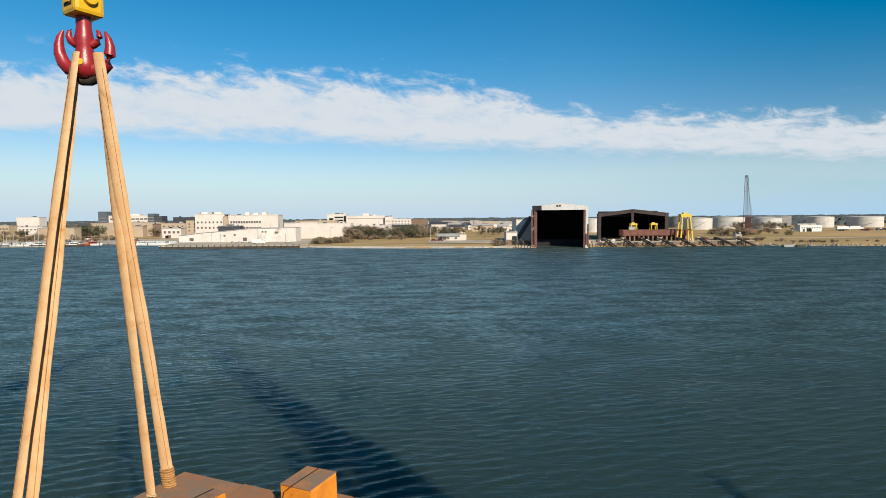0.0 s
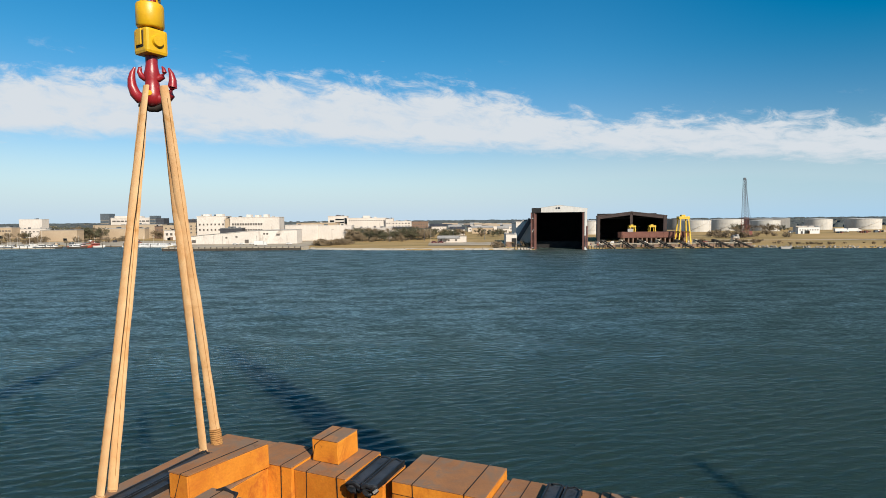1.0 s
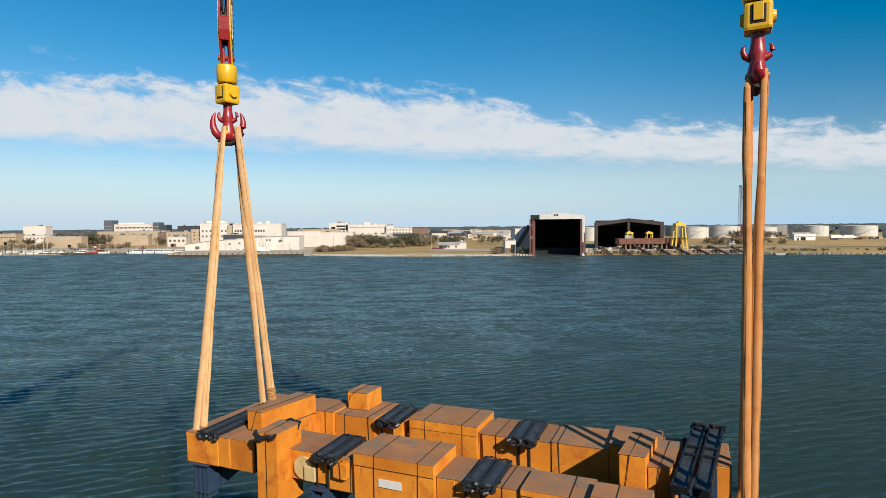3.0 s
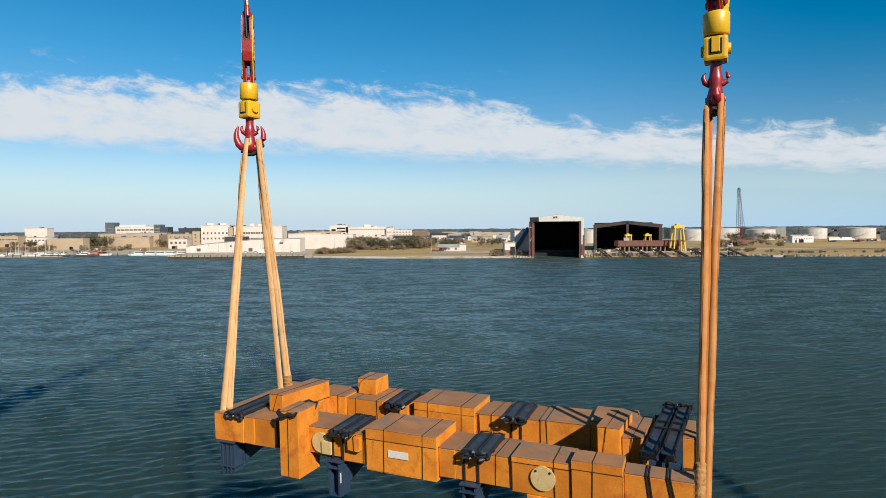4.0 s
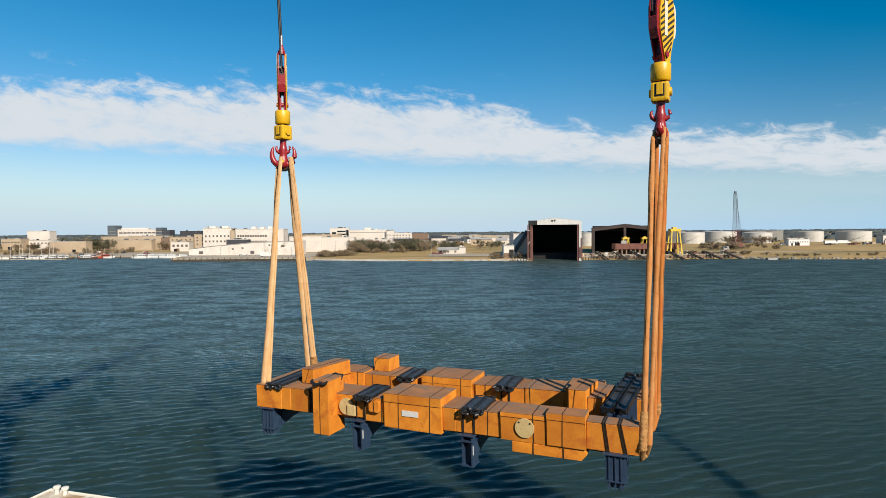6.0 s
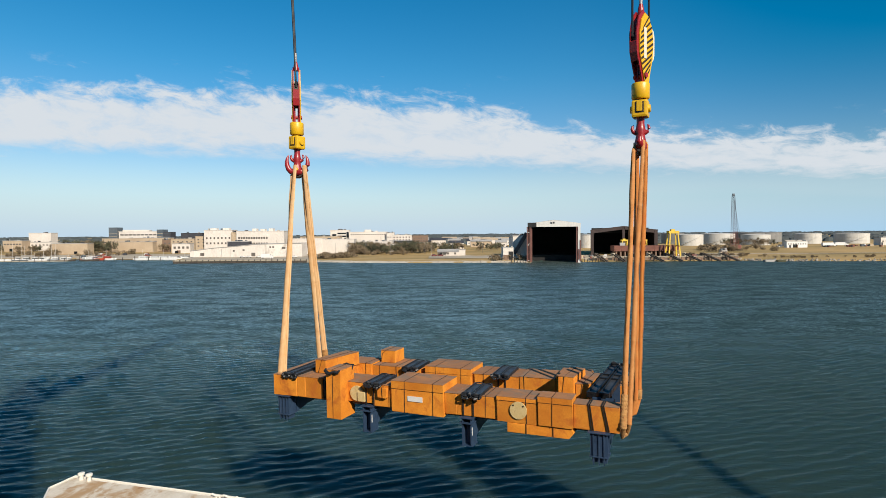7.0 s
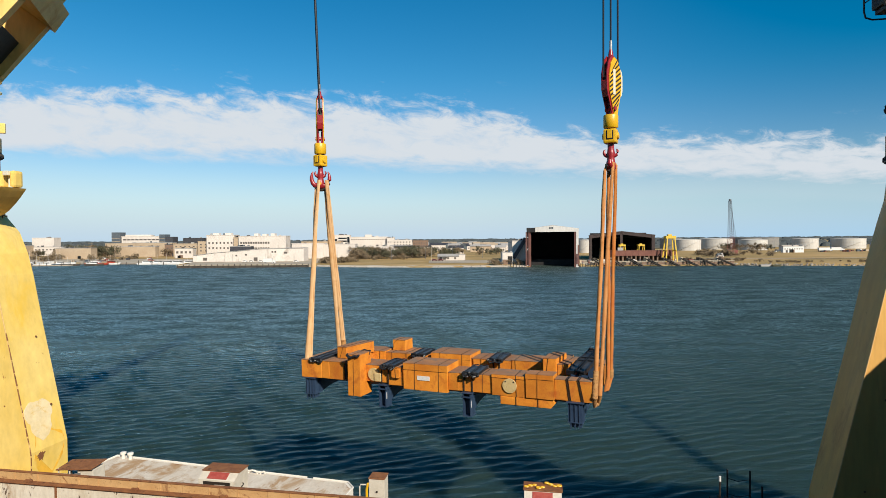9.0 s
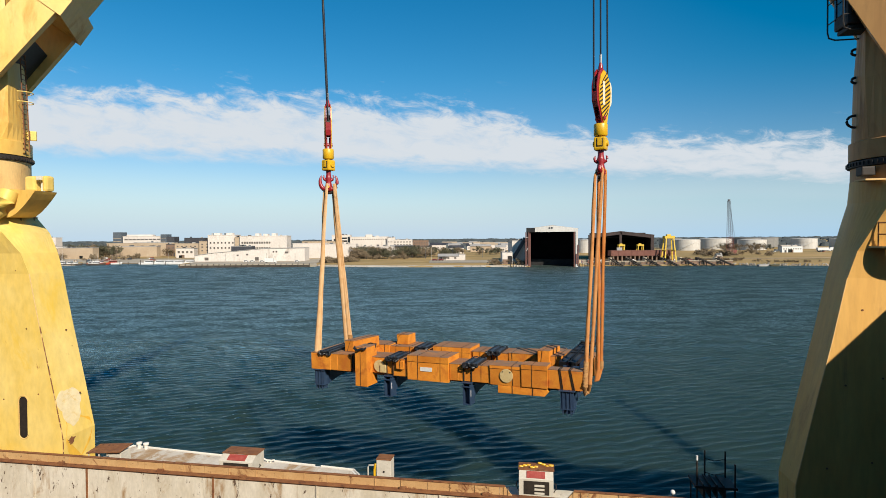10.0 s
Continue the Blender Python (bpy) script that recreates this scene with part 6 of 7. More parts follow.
def small_house():
    rnd = random.Random(4)
    t = house(3.0, 420, 17, 3.6, 10, WALL_WHITE, ROOF_PALE, "small white waterside house with a pale roof", rnd)
    bm = B()
    box(bm, 8.4, 13.6, 1, 9, 0, 5.0)
    part("annex", bm, WALL_WHITE, t)
    bm = B()
    box(bm, 8.2, 13.8, 0.8, 9.2, 5.02, 5.3)
    part("annex_roof", bm, ROOF_PALE, t)
    bm = B()
    box(bm, -8.2, -0.5, -2.5, 0, 2.9, 3.1)
    part("porch_roof", bm, ROOF_DARK, t)
    for x in (-8, -4.4, -0.8):
        bm = B()
        rod(bm, (x, -2.3, 0.3), (x, -2.3, 2.9), 0.1, seg=6)
        part("porch_post", bm, WALL_WHITE, t)
    f = thing("flagpole", pose(-10.5, 415, land_z(-10.5, 415)), "thin pale flagpole beside house", "flagpole")
    bm = B()
    rod(bm, (0, 0, -0.3), (0, 0, 11), 0.12, 0.06, 6)
    part("pole", bm, WALL_WHITE, f)


def car(x, y, turn, paint, label):
    t = thing("car", pose(x, y, land_z(x, y) + 0.2, 0, 0, turn), label, "car", "parked vehicles")
    bm = B()
    prism(bm, [(-2.2, 0.35), (2.2, 0.35), (2.2, 0.9), (1.3, 1.0), (0.7, 1.5), (-1.2, 1.5), (-2.0, 1.0), (-2.2, 0.9)], -0.9, 0.9)
    part("body", bm, paint, t)
    for s in (-1, 1):
        bm = B()
        prism(bm, [(-1.75, 1.02), (1.1, 1.02), (0.65, 1.4), (-1.15, 1.4)], min(s * 0.9, s * 0.92), max(s * 0.9, s * 0.92))
        part("side_window", bm, GLASS_DARK, t)
        for wx in (-1.4, 1.4):
            bm = B()
            rod(bm, (wx, s * 0.72, 0.33), (wx, s * 0.93, 0.33), 0.33, seg=12)
            part("wheel", bm, STRAP, t)


def truck(x, y, turn, label, long=9.0):
    t = thing("truck", pose(x, y, land_z(x, y) + 0.2, 0, 0, turn), label, "truck", "parked vehicles")
    bm = B()
    box(bm, -long / 2, long / 2 - 2.2, -1.2, 1.2, 1.0, 3.9, 0.05)
    part("box_body", bm, BOAT_WHITE, t)
    bm = B()
    prism(bm, [(long / 2 - 2.0, 0.5), (long / 2, 0.5), (long / 2, 1.6), (long / 2 - 0.5, 2.7), (long / 2 - 2.0, 2.7)], -1.15, 1.15)
    part("cab", bm, BOAT_WHITE, t)
    for wx in (-long / 2 + 1.2, long / 2 - 1.1):
        for s in (-1, 1):
            bm = B()
            rod(bm, (wx, s * 0.85, 0.5), (wx, s * 1.2, 0.5), 0.5, seg=12)
            part("wheel", bm, STRAP, t)


small_house()
car(-8.0, 411, 5, CAR_RED, "dark red car parked on concrete")
car(-3.0, 411, -4, CAR_RED, "dark red parked car beside the white house")
for x, y in ((-163, 424), (-158, 424.5), (-150, 424), (-145, 423.6), (-120, 420)):
    car(x, y, random.Random(x).uniform(-10, 10), BOAT_WHITE, "white parked car by the warehouse")
truck(-137, 405, 4, "white box truck on the quay")
truck(392, 540, 3, "white lorry by the tank farm", 14)
truck(408, 545, -5, "white lorry with a pale body", 12)


# ---- shipyard ----
def hangar():
    """Open-ended ship hall over a slip, its mouth at the water."""
    t = thing("ship_hangar", pose(73.6, 350, 0, 0, 0, -11), "tall grey ship hall with a dark open front at the water", "hangar")
    hw, eave, ridge, deep = 16.8, 26.3, 28.7, 70.0
    for s in (-1, 1):
        bm = B()
        box(bm, s * hw - 0.6, s * hw + 0.6, 3.0, deep, -2, eave)
        part("side_wall", bm, HANGAR_SKIN, t)
        bm = B()
        prism(bm, [(0, ridge), (s * (hw + 0.8), eave), (s * (hw + 0.8), eave - 0.5), (0, ridge - 0.5)], 0, deep)
        part("roof", bm, ROOF_PALE, t)
    # the left corner is an open rusty lattice, the right one a pale sheeted pier
    bm = B()
    box(bm, hw - 1.1, hw + 0.5, -0.3, 2.8, -3, 24.0)
    pier = part("front_pier", bm, HANGAR_SKIN, t, "pale sheeted front pier")
    bm = B()
    box(bm, hw - 2.3, hw - 1.12, 0.1, 2.6, -3, 24.0)
    part("inner_post", bm, HANGAR_RUST, pier, "rust-red inner post")
    bm = B()
    box(bm, hw + 0.1, hw + 0.9, -0.7, -0.32, 1.0, 15.0, 0.1)
    part("patch", bm, HANGAR_RUST, pier, "rusted patch on the pier")
    bm = B()
    box(bm, hw - 1.0, hw - 0.2, -0.6, -0.32, 2.0, 9.0, 0.1)
    part("patch", bm, HANGAR_RUST, pier, "rusted patch on the pier")
    bm = B()
    box(bm, -hw - 0.6, -hw + 2.3, 0.7, 1.6, -3, 23.9)
    part("corner_sheet", bm, HANGAR_RUST, t, "rusty sheeting behind the corner lattice")
    for x in (-hw - 1.0, -hw + 0.9):
        bm = B()
        box(bm, x - 0.35, x + 0.35, -0.3, 0.6, -3, 24.0)
        part("front_post", bm, HANGAR_RUST, t, "rust-red lattice post")
    for k in range(7):
        bm = B()
        z = 1.0 + 3.2 * k
        beam(bm, (-hw - 1.0, 0.1, z), (-hw + 0.9, 0.1, z + 3.0) if k % 2 else (-hw + 0.9, 0.1, z + 0.2), (0, 1, 0), 0.35, 0.35, 0.4, 0.4)
        part("post_brace", bm, HANGAR_RUST if k % 3 else HANGAR_SKIN, t)
    bm = B()
    prism(bm, [(-hw - 0.6, 24.0), (-hw - 0.6, eave), (0, ridge - 0.3), (hw + 0.6, eave), (hw + 0.6, 24.0)], -0.2, 0.8)
    gable = part("gable", bm, HANGAR_SKIN, t, "pale sheeted gable")
    bm = B()
    box(bm, -hw - 0.7, -hw + 5.2, -0.45, -0.22, 23.9, 26.9)
    part("dark_panel", bm, INSIDE, gable, "dark panel at the corner of the gable")
    bm = B()
    box(bm, -2.2, -1.2, -0.5, -0.2, 26.2, 27.2)
    box(bm, -0.6, 0.4, -0.5, -0.2, 26.3, 27.4)
    part("vents", bm, ROOF_DARK, gable)
    bm = B()
    box(bm, -hw + 0.6, hw - 0.6, deep - 1, deep, -2, eave)
    part("back_wall", bm, INSIDE, t)
    bm = B()
    box(bm, -hw + 0.6, hw - 0.6, 24, deep - 1, -1.5, 4.2)
    part("slip_floor", bm, INSIDE, t)
    # dark linings put the hall's inner shade into colour
    for s in (-1, 1):
        bm = B()
        box(bm, s * (hw - 0.9) - 0.2, s * (hw - 0.9) + 0.2, 3.1, deep - 1, -2, eave - 0.2)
        part("lining", bm, INSIDE, t)
    for k in range(6):
        bm = B()
        beam(bm, (-hw + 1, 6 + 11 * k, 23.8), (0, 6 + 11 * k, 26.4), (0, 1, 0), 0.4, 0.4, 0.7, 0.7)
        beam(bm, (hw - 1, 6 + 11 * k, 23.8), (0, 6 + 11 * k, 26.4), (0, 1, 0), 0.4, 0.4, 0.7, 0.7)
        part("roof_truss", bm, INSIDE, t)
    # timber dolphins at the mouth
    for s in (-1, 1):
        for k in range(6):
            p = thing("mooring_pile", pose(73.3 + s * (hw + 2.0 + 1.9 * k), 349 + 0.4 * k, 0), "dark timber pile standing in the water", "pile", "shore piles")
            bm = B()
            rod(bm, (0, 0, -3), (0.1, 0, 2.2 + 0.3 * (k % 2)), 0.28, 0.24, 8)
            part("post", bm, PILE, p)


def annexes():
    t = block_building(52.6, 66, 402, 17.6, 26, WALL_WHITE, "white gabled workshop beside the ship hall", ROOF_PALE)
    bm = B()
    prism(bm, [(-6.8, 15.6), (6.8, 15.6), (6.8, 18.6), (-6.8, 16.2)], 0.2, 25, None)
    part("pitched_roof", bm, ROOF_PALE, t)
    c = thing("conveyor_stair", pose(50, 372, 2.3), "covered white stair rising to the ship hall", "stair")
    bm = B()
    beam(bm, (-0.5, 0, 3), (8.5, 0, 17.5), (0, 1, 0), 3, 3, 2.6, 2.6)
    part("flight", bm, ROOF_DARK, c, "dark sloping flight")
    bm = B()
    prism(bm, [(1.5, 0), (8.6, 0), (8.6, 16), (1.5, 4.5)], 0.8, 6)
    part("side_wall", bm, WALL_WHITE, c)
    b = block_building(40.8, 48, 363, 9.6, 12, WALL_WHITE, "small white pump house with a dark doorway", ROOF_PALE)
    bm = B()
    box(bm, 0.2, 3.4, -0.15, 0.3, 1.0, 6.5)
    part("doorway", bm, INSIDE, b)


def open_shed():
    t = thing("assembly_shed", pose(137.6, 402, 2.2, 0, 0, -15), "dark brown open-fronted assembly shed", "shed")
    hw, eave, ridge, deep = 23.7, 19.6, 22.6, 60
    for s in (-1, 1):
        bm = B()
        box(bm, s * hw - 0.8, s * hw + 0.8, 0, deep, -1, eave)
        part("side_wall", bm, SHED_BROWN, t)
        bm = B()
        prism(bm, [(0, ridge), (s * (hw + 1.0), eave), (s * (hw + 1.0), eave - 0.8), (0, ridge - 0.8)], -0.5, deep)
        part("roof", bm, SHED_BROWN, t)
        bm = B()
        prism(bm, [(s * hw, eave - 2.6), (s * hw, eave - 0.8), (0, ridge - 0.8), (0, ridge - 2.6)], -0.4, 0.6)
        part("front_truss", bm, SHED_BROWN, t)
        bm = B()
        box(bm, s * (hw - 0.6) - 1.0, s * (hw - 0.6) + 1.0, -0.6, 1.2, -1, eave)
        part("front_post", bm, SHED_BROWN, t)
    bm = B()
    box(bm, -0.9, 0.9, -0.4, 1.2, -1, ridge - 1)
    part("middle_post", bm, SHED_BROWN, t)
    bm = B()
    box(bm, -hw, hw, deep - 1, deep, -1, eave + 2)
    part("back_wall", bm, INSIDE, t)
    for k in range(5):
        bm = B()
        box(bm, -hw, hw, 8 + 11 * k, 8.6 + 11 * k, eave - 2.4, eave - 1.4)
        part("tie_beam", bm, INSIDE, t)
    for i in range(4):
        bm = B()
        box(bm, -hw + 2 + 11 * i, -hw + 8 + 11 * i, deep - 8, deep - 2, 0, 5 + i)
        part("stacked_plate", bm, INSIDE, t)


def gantry(x, y, w, h, label, deep=6.0):
    t = thing("gantry_crane", pose(x, y, land_z(x, y)), label, "gantry crane", "yellow gantries")
    for sx in (-1, 1):
        for sy in (-1, 1):
            bm = B()
            beam(bm, (sx * w / 2, sy * deep / 2, -0.3), (sx * w * 0.32, sy * deep * 0.3, h * 0.93), (0, 1, 0), 0.5, 0.5, 0.9 * w / 8, 0.7 * w / 8)
            part("leg", bm, GANTRY, t)
        bm = B()
        box(bm, sx * w * 0.42 - 0.2, sx * w * 0.42 + 0.2, -deep / 2, deep / 2, h * 0.42, h * 0.46)
        part("brace", bm, GANTRY, t)
    bm = B()
    box(bm, -w * 0.44, w * 0.44, -deep * 0.34, deep * 0.34, h * 0.90, h, 0.08)
    part("bridge", bm, GANTRY, t)
    bm = B()
    box(bm, -w * 0.2, w * 0.12, -deep * 0.2, deep * 0.2, h * 1.0, h * 1.06, 0.05)
    part("trolley", bm, GANTRY, t)


def hull_block():
    t = thing("barge_hull_block", pose(142.9, 383, 2.6) @ Matrix.Diagonal((0.95, 0.55, 0.78, 1)), "red-oxide primed steel hull block on the slipway", "hull block")
    bm = B()
    prism(bm, [(-19.5, 4.4), (28.0, 4.4), (30.4, 5.6), (30.4, 9.6), (-19.5, 9.6)], 0, 16)
    part("plating", bm, HULL_RED, t)
    for k in range(10):
        bm = B()
        box(bm, -19 + 5.1 * k, -18.75 + 5.1 * k, -0.25, 0.05, 4.8, 9.4)
        part("frame_rib", bm, HULL_RED, t)
    for k in range(14):
        bm = B()
        box(bm, -18.0 + 3.4 * k, -17.0 + 3.4 * k, 1, 15, -0.3, 4.4)
        part("keel_block", bm, WALL_BROWN, t)
    bm = B()
    box(bm, -14.5, -10.5, 2, 5, 9.61, 12.4, 0.1)
    part("deck_box", bm, ROOF_PALE, t)


def slipway_rails():
    """Launching ways: dark sloping beams on piles running down into the water."""
    for k in range(8):
        x = 109 + 12.8 * k
        t = thing("launching_way", pose(x, 348, 0, 0, 0, 18 + 3 * k), "dark sloping launching way on timber piles", "slipway", "launching ways")
        for sx in (-1.1, 1.1):
            bm = B()
            beam(bm, (sx, -2, -1.2), (sx, 13, 4.9), (1, 0, 0), 0.5, 0.5, 0.8, 0.8)
            part("rail_beam", bm, PILE, t)
        for y in (2, 8):
            for sx in (-1.5, 1.5):
                bm = B()
                rod(bm, (sx, y, -4), (sx, y, 0.4 + 0.4 * y), 0.25, seg=8)
                part("post", bm, PILE, t)
        for y in (0.5, 4.5, 9.0):
            bm = B()
            box(bm, -1.7, 1.7, y, y + 0.4, -0.2 + 0.4 * y, 0.2 + 0.4 * y)
            part("cross_tie", bm, PILE, t)
        bm = B()
        box(bm, -1.2, 1.2, 13, 15, 3.4, 5.6, 0.1)
        part("winch_block", bm, CONCRETE if k % 2 else PILE, t)
    w = thing("slipway_wall", pose(150, 357.5, 0), "low dark timber wall along the slipway", "quay wall", kind="structure")
    for k in range(36):
        bm = B()
        box(bm, -49 + 2.8 * k, -46.4 + 2.8 * k, -0.4, 0.4, -2, 2.3 + 0.25 * (k % 3))
        part("plank", bm, WALL_BROWN if k % 4 else PILE, w)
    for k in range(9):
        bm = B()
        box(bm, -49 + 11.2 * k, -37.9 + 11.2 * k, -0.7, 3.2, 2.9, 3.35, 0.05)
        part("coping", bm, CONCRETE, w, "pale concrete coping")


def lattice_crane():
    t = thing("lattice_crane", pose(259, 470, land_z(259, 470)), "tall grey lattice boom crane with a rust-red base", "lattice crane")
    bm = B()
    box(bm, -4.5, 4.5, -3, 3, 0.8, 5.0, 0.1)
    part("machine_house", bm, BOOM_RED, t)
    for s in (-1, 1):
        bm = B()
        box(bm, -4.5, 4.5, s * 3 - 0.7, s * 3 + 0.7, -0.5, 1.2, 0.2)
        part("track", bm, PILE, t)
    for lo, hi, w0, w1, mat, name in ((4.5, 17, 2.4, 1.9, BOOM_RED, "mast_base"), (17, 49, 1.9, 0.9, BOOM_GREY, "boom")):
        bm = B()
        n = 6 if lo < 10 else 14
        lean = lambda z: -1.4 * (z / 49.0)
        for i in range(n):
            z0, z1 = lo + (hi - lo) * i / n, lo + (hi - lo) * (i + 1) / n
            a, b = w0 + (w1 - w0) * i / n, w0 + (w1 - w0) * (i + 1) / n
            for sx, sy in ((-1, -1), (1, -1), (1, 1), (-1, 1)):
                rod(bm, (lean(z0) + sx * a, sy * a, z0), (lean(z1) + sx * b, sy * b, z1), 0.16, seg=5)
            rod(bm, (lean(z0) - a, -a, z0), (lean(z1) + b, -b, z1), 0.10, seg=4)
            rod(bm, (lean(z0) + a, a, z0), (lean(z1) - b, b, z1), 0.10, seg=4)
            rod(bm, (lean(z0) - a, a, z0), (lean(z1) - b, -b, z1), 0.10, seg=4)
            rod(bm, (lean(z0) + a, -a, z0), (lean(z1) + b, b, z1), 0.10, seg=4)
            rod(bm, (lean(z1) - b, -b, z1), (lean(z1) + b, -b, z1), 0.10, seg=4)
        part(name, bm, mat, t)
    bm = B()
    box(bm, -2.2, -0.6, -0.8, 0.8, 48.8, 50.6, 0.1)
    part("boom_head", bm, BOOM_GREY, t)
    for x in (5.5, 6.3):
        bm = B()
        rod(bm, (-1.4, 0, 49), (x, 0, 5), 0.07, seg=4)
        part("pendant_rope", bm, WIRE, t)


def tank(x, y, r, h, mat, label):
    zg = land_z(x, y) - 0.4
    t = thing("storage_tank", pose(x, y, zg), label, "storage tank", "tank farm")
    bm = B()
    lathe(bm, [(r, 0), (r, h)], 40)
    part("shell", bm, mat, t, "", True)
    bm = B()
    lathe(bm, [(r + 0.15, h + 0.01), (r + 0.15, h + 0.3), (r * 0.5, h + 0.9), (0.4, h + 1.1)], 40)
    part("roof", bm, mat, t)
    for k in (0.33, 0.66):
        bm = B()
        lathe(bm, [(r + 0.01, h * k), (r + 0.16, h * k), (r + 0.16, h * k + 0.25), (r + 0.01, h * k + 0.25)], 40)
        part("wind_girder", bm, mat, t)
    bm = B()
    pts = [((r + 0.7) * math.cos(a), (r + 0.7) * math.sin(a), 0.3 + (h - 0.3) * (a + 2.6) / 1.6) for a in [-2.6 + 0.1 * i for i in range(17)]]
    tube(bm, pts, 0.3, 5)
    part("spiral_stair", bm, mat, t)


hangar()
annexes()
open_shed()
gantry(165.3, 378, 8.4, 19.2, "tall yellow gantry crane by the slipway", 7)
gantry(136.0, 396, 5.6, 12.5, "small yellow gantry in the shed mouth", 5)
gantry(150.5, 396, 5.6, 12.5, "small yellow gantry in the shed mouth", 5)
hull_block()
slipway_rails()
lattice_crane()
for x, y, r, h, mat, label in ((151, 560, 9, 13.5, TANK, "pale storage tank behind the sheds"), (281, 610, 15, 12.5, TANK, "wide pale cylindrical storage tank"), (334, 650, 19, 13.0, TANK, "wide pale storage tank with streaks"),
                               (356, 608, 15, 11.8, TANK, "plain pale cylindrical storage tank"), (300, 700, 14, 13.5, TANK_DARK, "dull grey cylindrical storage tank"), (395, 690, 17, 13.2, TANK_DARK, "grey weathered storage tank"),
                               (420, 700, 15, 13.0, TANK_DARK, "grey weathered storage tank"), (444, 650, 14, 12.4, TANK, "pale streaked storage tank"), (460, 760, 17, 13.5, TANK_DARK, "dull grey cylindrical storage tank"), (497, 650, 18, 12.2, TANK, "wide pale cylindrical storage tank")):
    tank(x, y, r, h, mat, label)
block_building(338, 358.5, 522, 9.6, 4, BOAT_WHITE, "row of white site trailers", ROOF_PALE, (6.6,), 8, 1.2, 1.0)
block_building(360, 383, 560, 10.0, 5, WALL_WHITE, "long low white site office", ROOF_PALE, (6.8,), 7, 1.3, 1.0)
block_building(466, 478, 566, 12.0, 10, WALL_WHITE, "small white plant building", ROOF_PALE, (7.5,), 3, 1.5, 1.5)
block_building(208, 212, 392, 5.6, 4, WALL_WHITE, "small white yard cabin", ROOF_PALE, (4.2,), 2, 1.2, 1.0)


# ---- quay and boats on the near side of the town ----
def pier():
    t = thing("quay_wall", pose(-146, 372, 0), "long low dark quay with pale top", "quay wall", kind="structure")
    bm = B()
    box(bm, -48, 47, 0, 24, 1.5, 2.2)
    part("deck", bm, CONCRETE, t)
    bm = B()
    box(bm, -48, 47, 0.4, 24, -3, 1.495)
    part("face", bm, PILE, t)
    for k in range(24):
        bm = B()
        rod(bm, (-47 + 4.1 * k, 0.1, -3), (-47 + 4.1 * k, 0.1, 2.5), 0.35, seg=8)
        part("fender_pile", bm, PILE, t)
    bm = B()
    prism(bm, [(47, -1), (53, -1), (47, 2.0)], 2, 20)
    part("ramp", bm, CONCRETE, t)


def boat(x, y, long, turn, hullmat, topmat, label, cabin=True):
    t = thing("boat", pose(x, y, 0, 0, 0, turn), label, "boat", "moored boats")
    k, w = long / 2, long * 0.16
    bm = B()
    rings = []
    for z, f in ((-0.5, 0.8), (0.4, 0.95), (1.0 + long * 0.03, 1.0)):
        rings.append([(-k * f, -w * f, z), (k * 0.45 * f, -w * f, z), (k * f, 0, z + 0.4 * f), (k * 0.45 * f, w * f, z), (-k * f, w * f, z)])
    loft(bm, rings)
    part("hull", bm, hullmat, t)
    top = 1.0 + long * 0.03
    if cabin:
        bm = B()
        box(bm, -k * 0.5, k * 0.25, -w * 0.65, w * 0.65, top + 0.01, top + 1.7, 0.15)
        part("cabin", bm, topmat, t)
        bm = B()
        box(bm, -k * 0.4, k * 0.262, -w * 0.66, w * 0.66, top + 0.8, top + 1.35)
        part("cabin_window", bm, GLASS_DARK, t)
        bm = B()
        rod(bm, (-k * 0.2, 0, top + 1.7), (-k * 0.2, 0, top + 1.7 + long * 0.35), 0.06, seg=5)
        part("mast", bm, WALL_WHITE, t)


pier()
rnd = random.Random(8)
for i in range(9):
    boat(-345 + 7.5 * i + rnd.uniform(-2, 2), 424 + rnd.uniform(-2, 3), rnd.uniform(8, 14), rnd.uniform(-20, 40), rnd.choice((WALL_GLASS, BOAT_WHITE, PILE)), BOAT_WHITE, "moored work boat with a white cabin")
boat(-289, 433, 18, 6, BOAT_RED, BOAT_WHITE, "red-hulled workboat with a white cabin")
boat(-280, 438, 15, -4, BOAT_WHITE, BOAT_RED, "white boat with a red top")
for i in range(5):
    boat(-246 + 8.5 * i, 431 + rnd.uniform(-2, 2), rnd.uniform(13, 21), rnd.uniform(-12, 12), BOAT_WHITE, BOAT_WHITE, "white moored motor boat")
boat(212, 338, 8, 3, ROOF_PALE, ROOF_PALE, "small open grey skiff", False)
boat(219, 337, 6, -8, TREE_GREEN, BOAT_WHITE, "small dark skiff near shore", False)
for i in range(14):
    x = -350 + 9 * i + rnd.uniform(-2, 2)
    p = thing("mooring_pile", pose(x, 428 + rnd.uniform(-4, 3), 0), "dark timber mooring pile", "pile", "shore piles")
    bm = B()
    rod(bm, (0, 0, -3), (0, 0, rnd.uniform(2.5, 4.5)), 0.3, 0.25, 7)
    part("post", bm, PILE, p)
d = thing("floating_dock", pose(-330, 420, 0), "grey floating dock with a row of posts", "dock")
bm = B()
box(bm, -28, 28, -1.5, 1.5, -0.4, 0.7)
part("deck", bm, CONCRETE, d)
for k in range(10):
    bm = B()
    rod(bm, (-27 + 6 * k, -1.6, -3), (-27 + 6 * k, -1.6, 2.6), 0.2, seg=6)
    part("dock_post", bm, PILE, d)


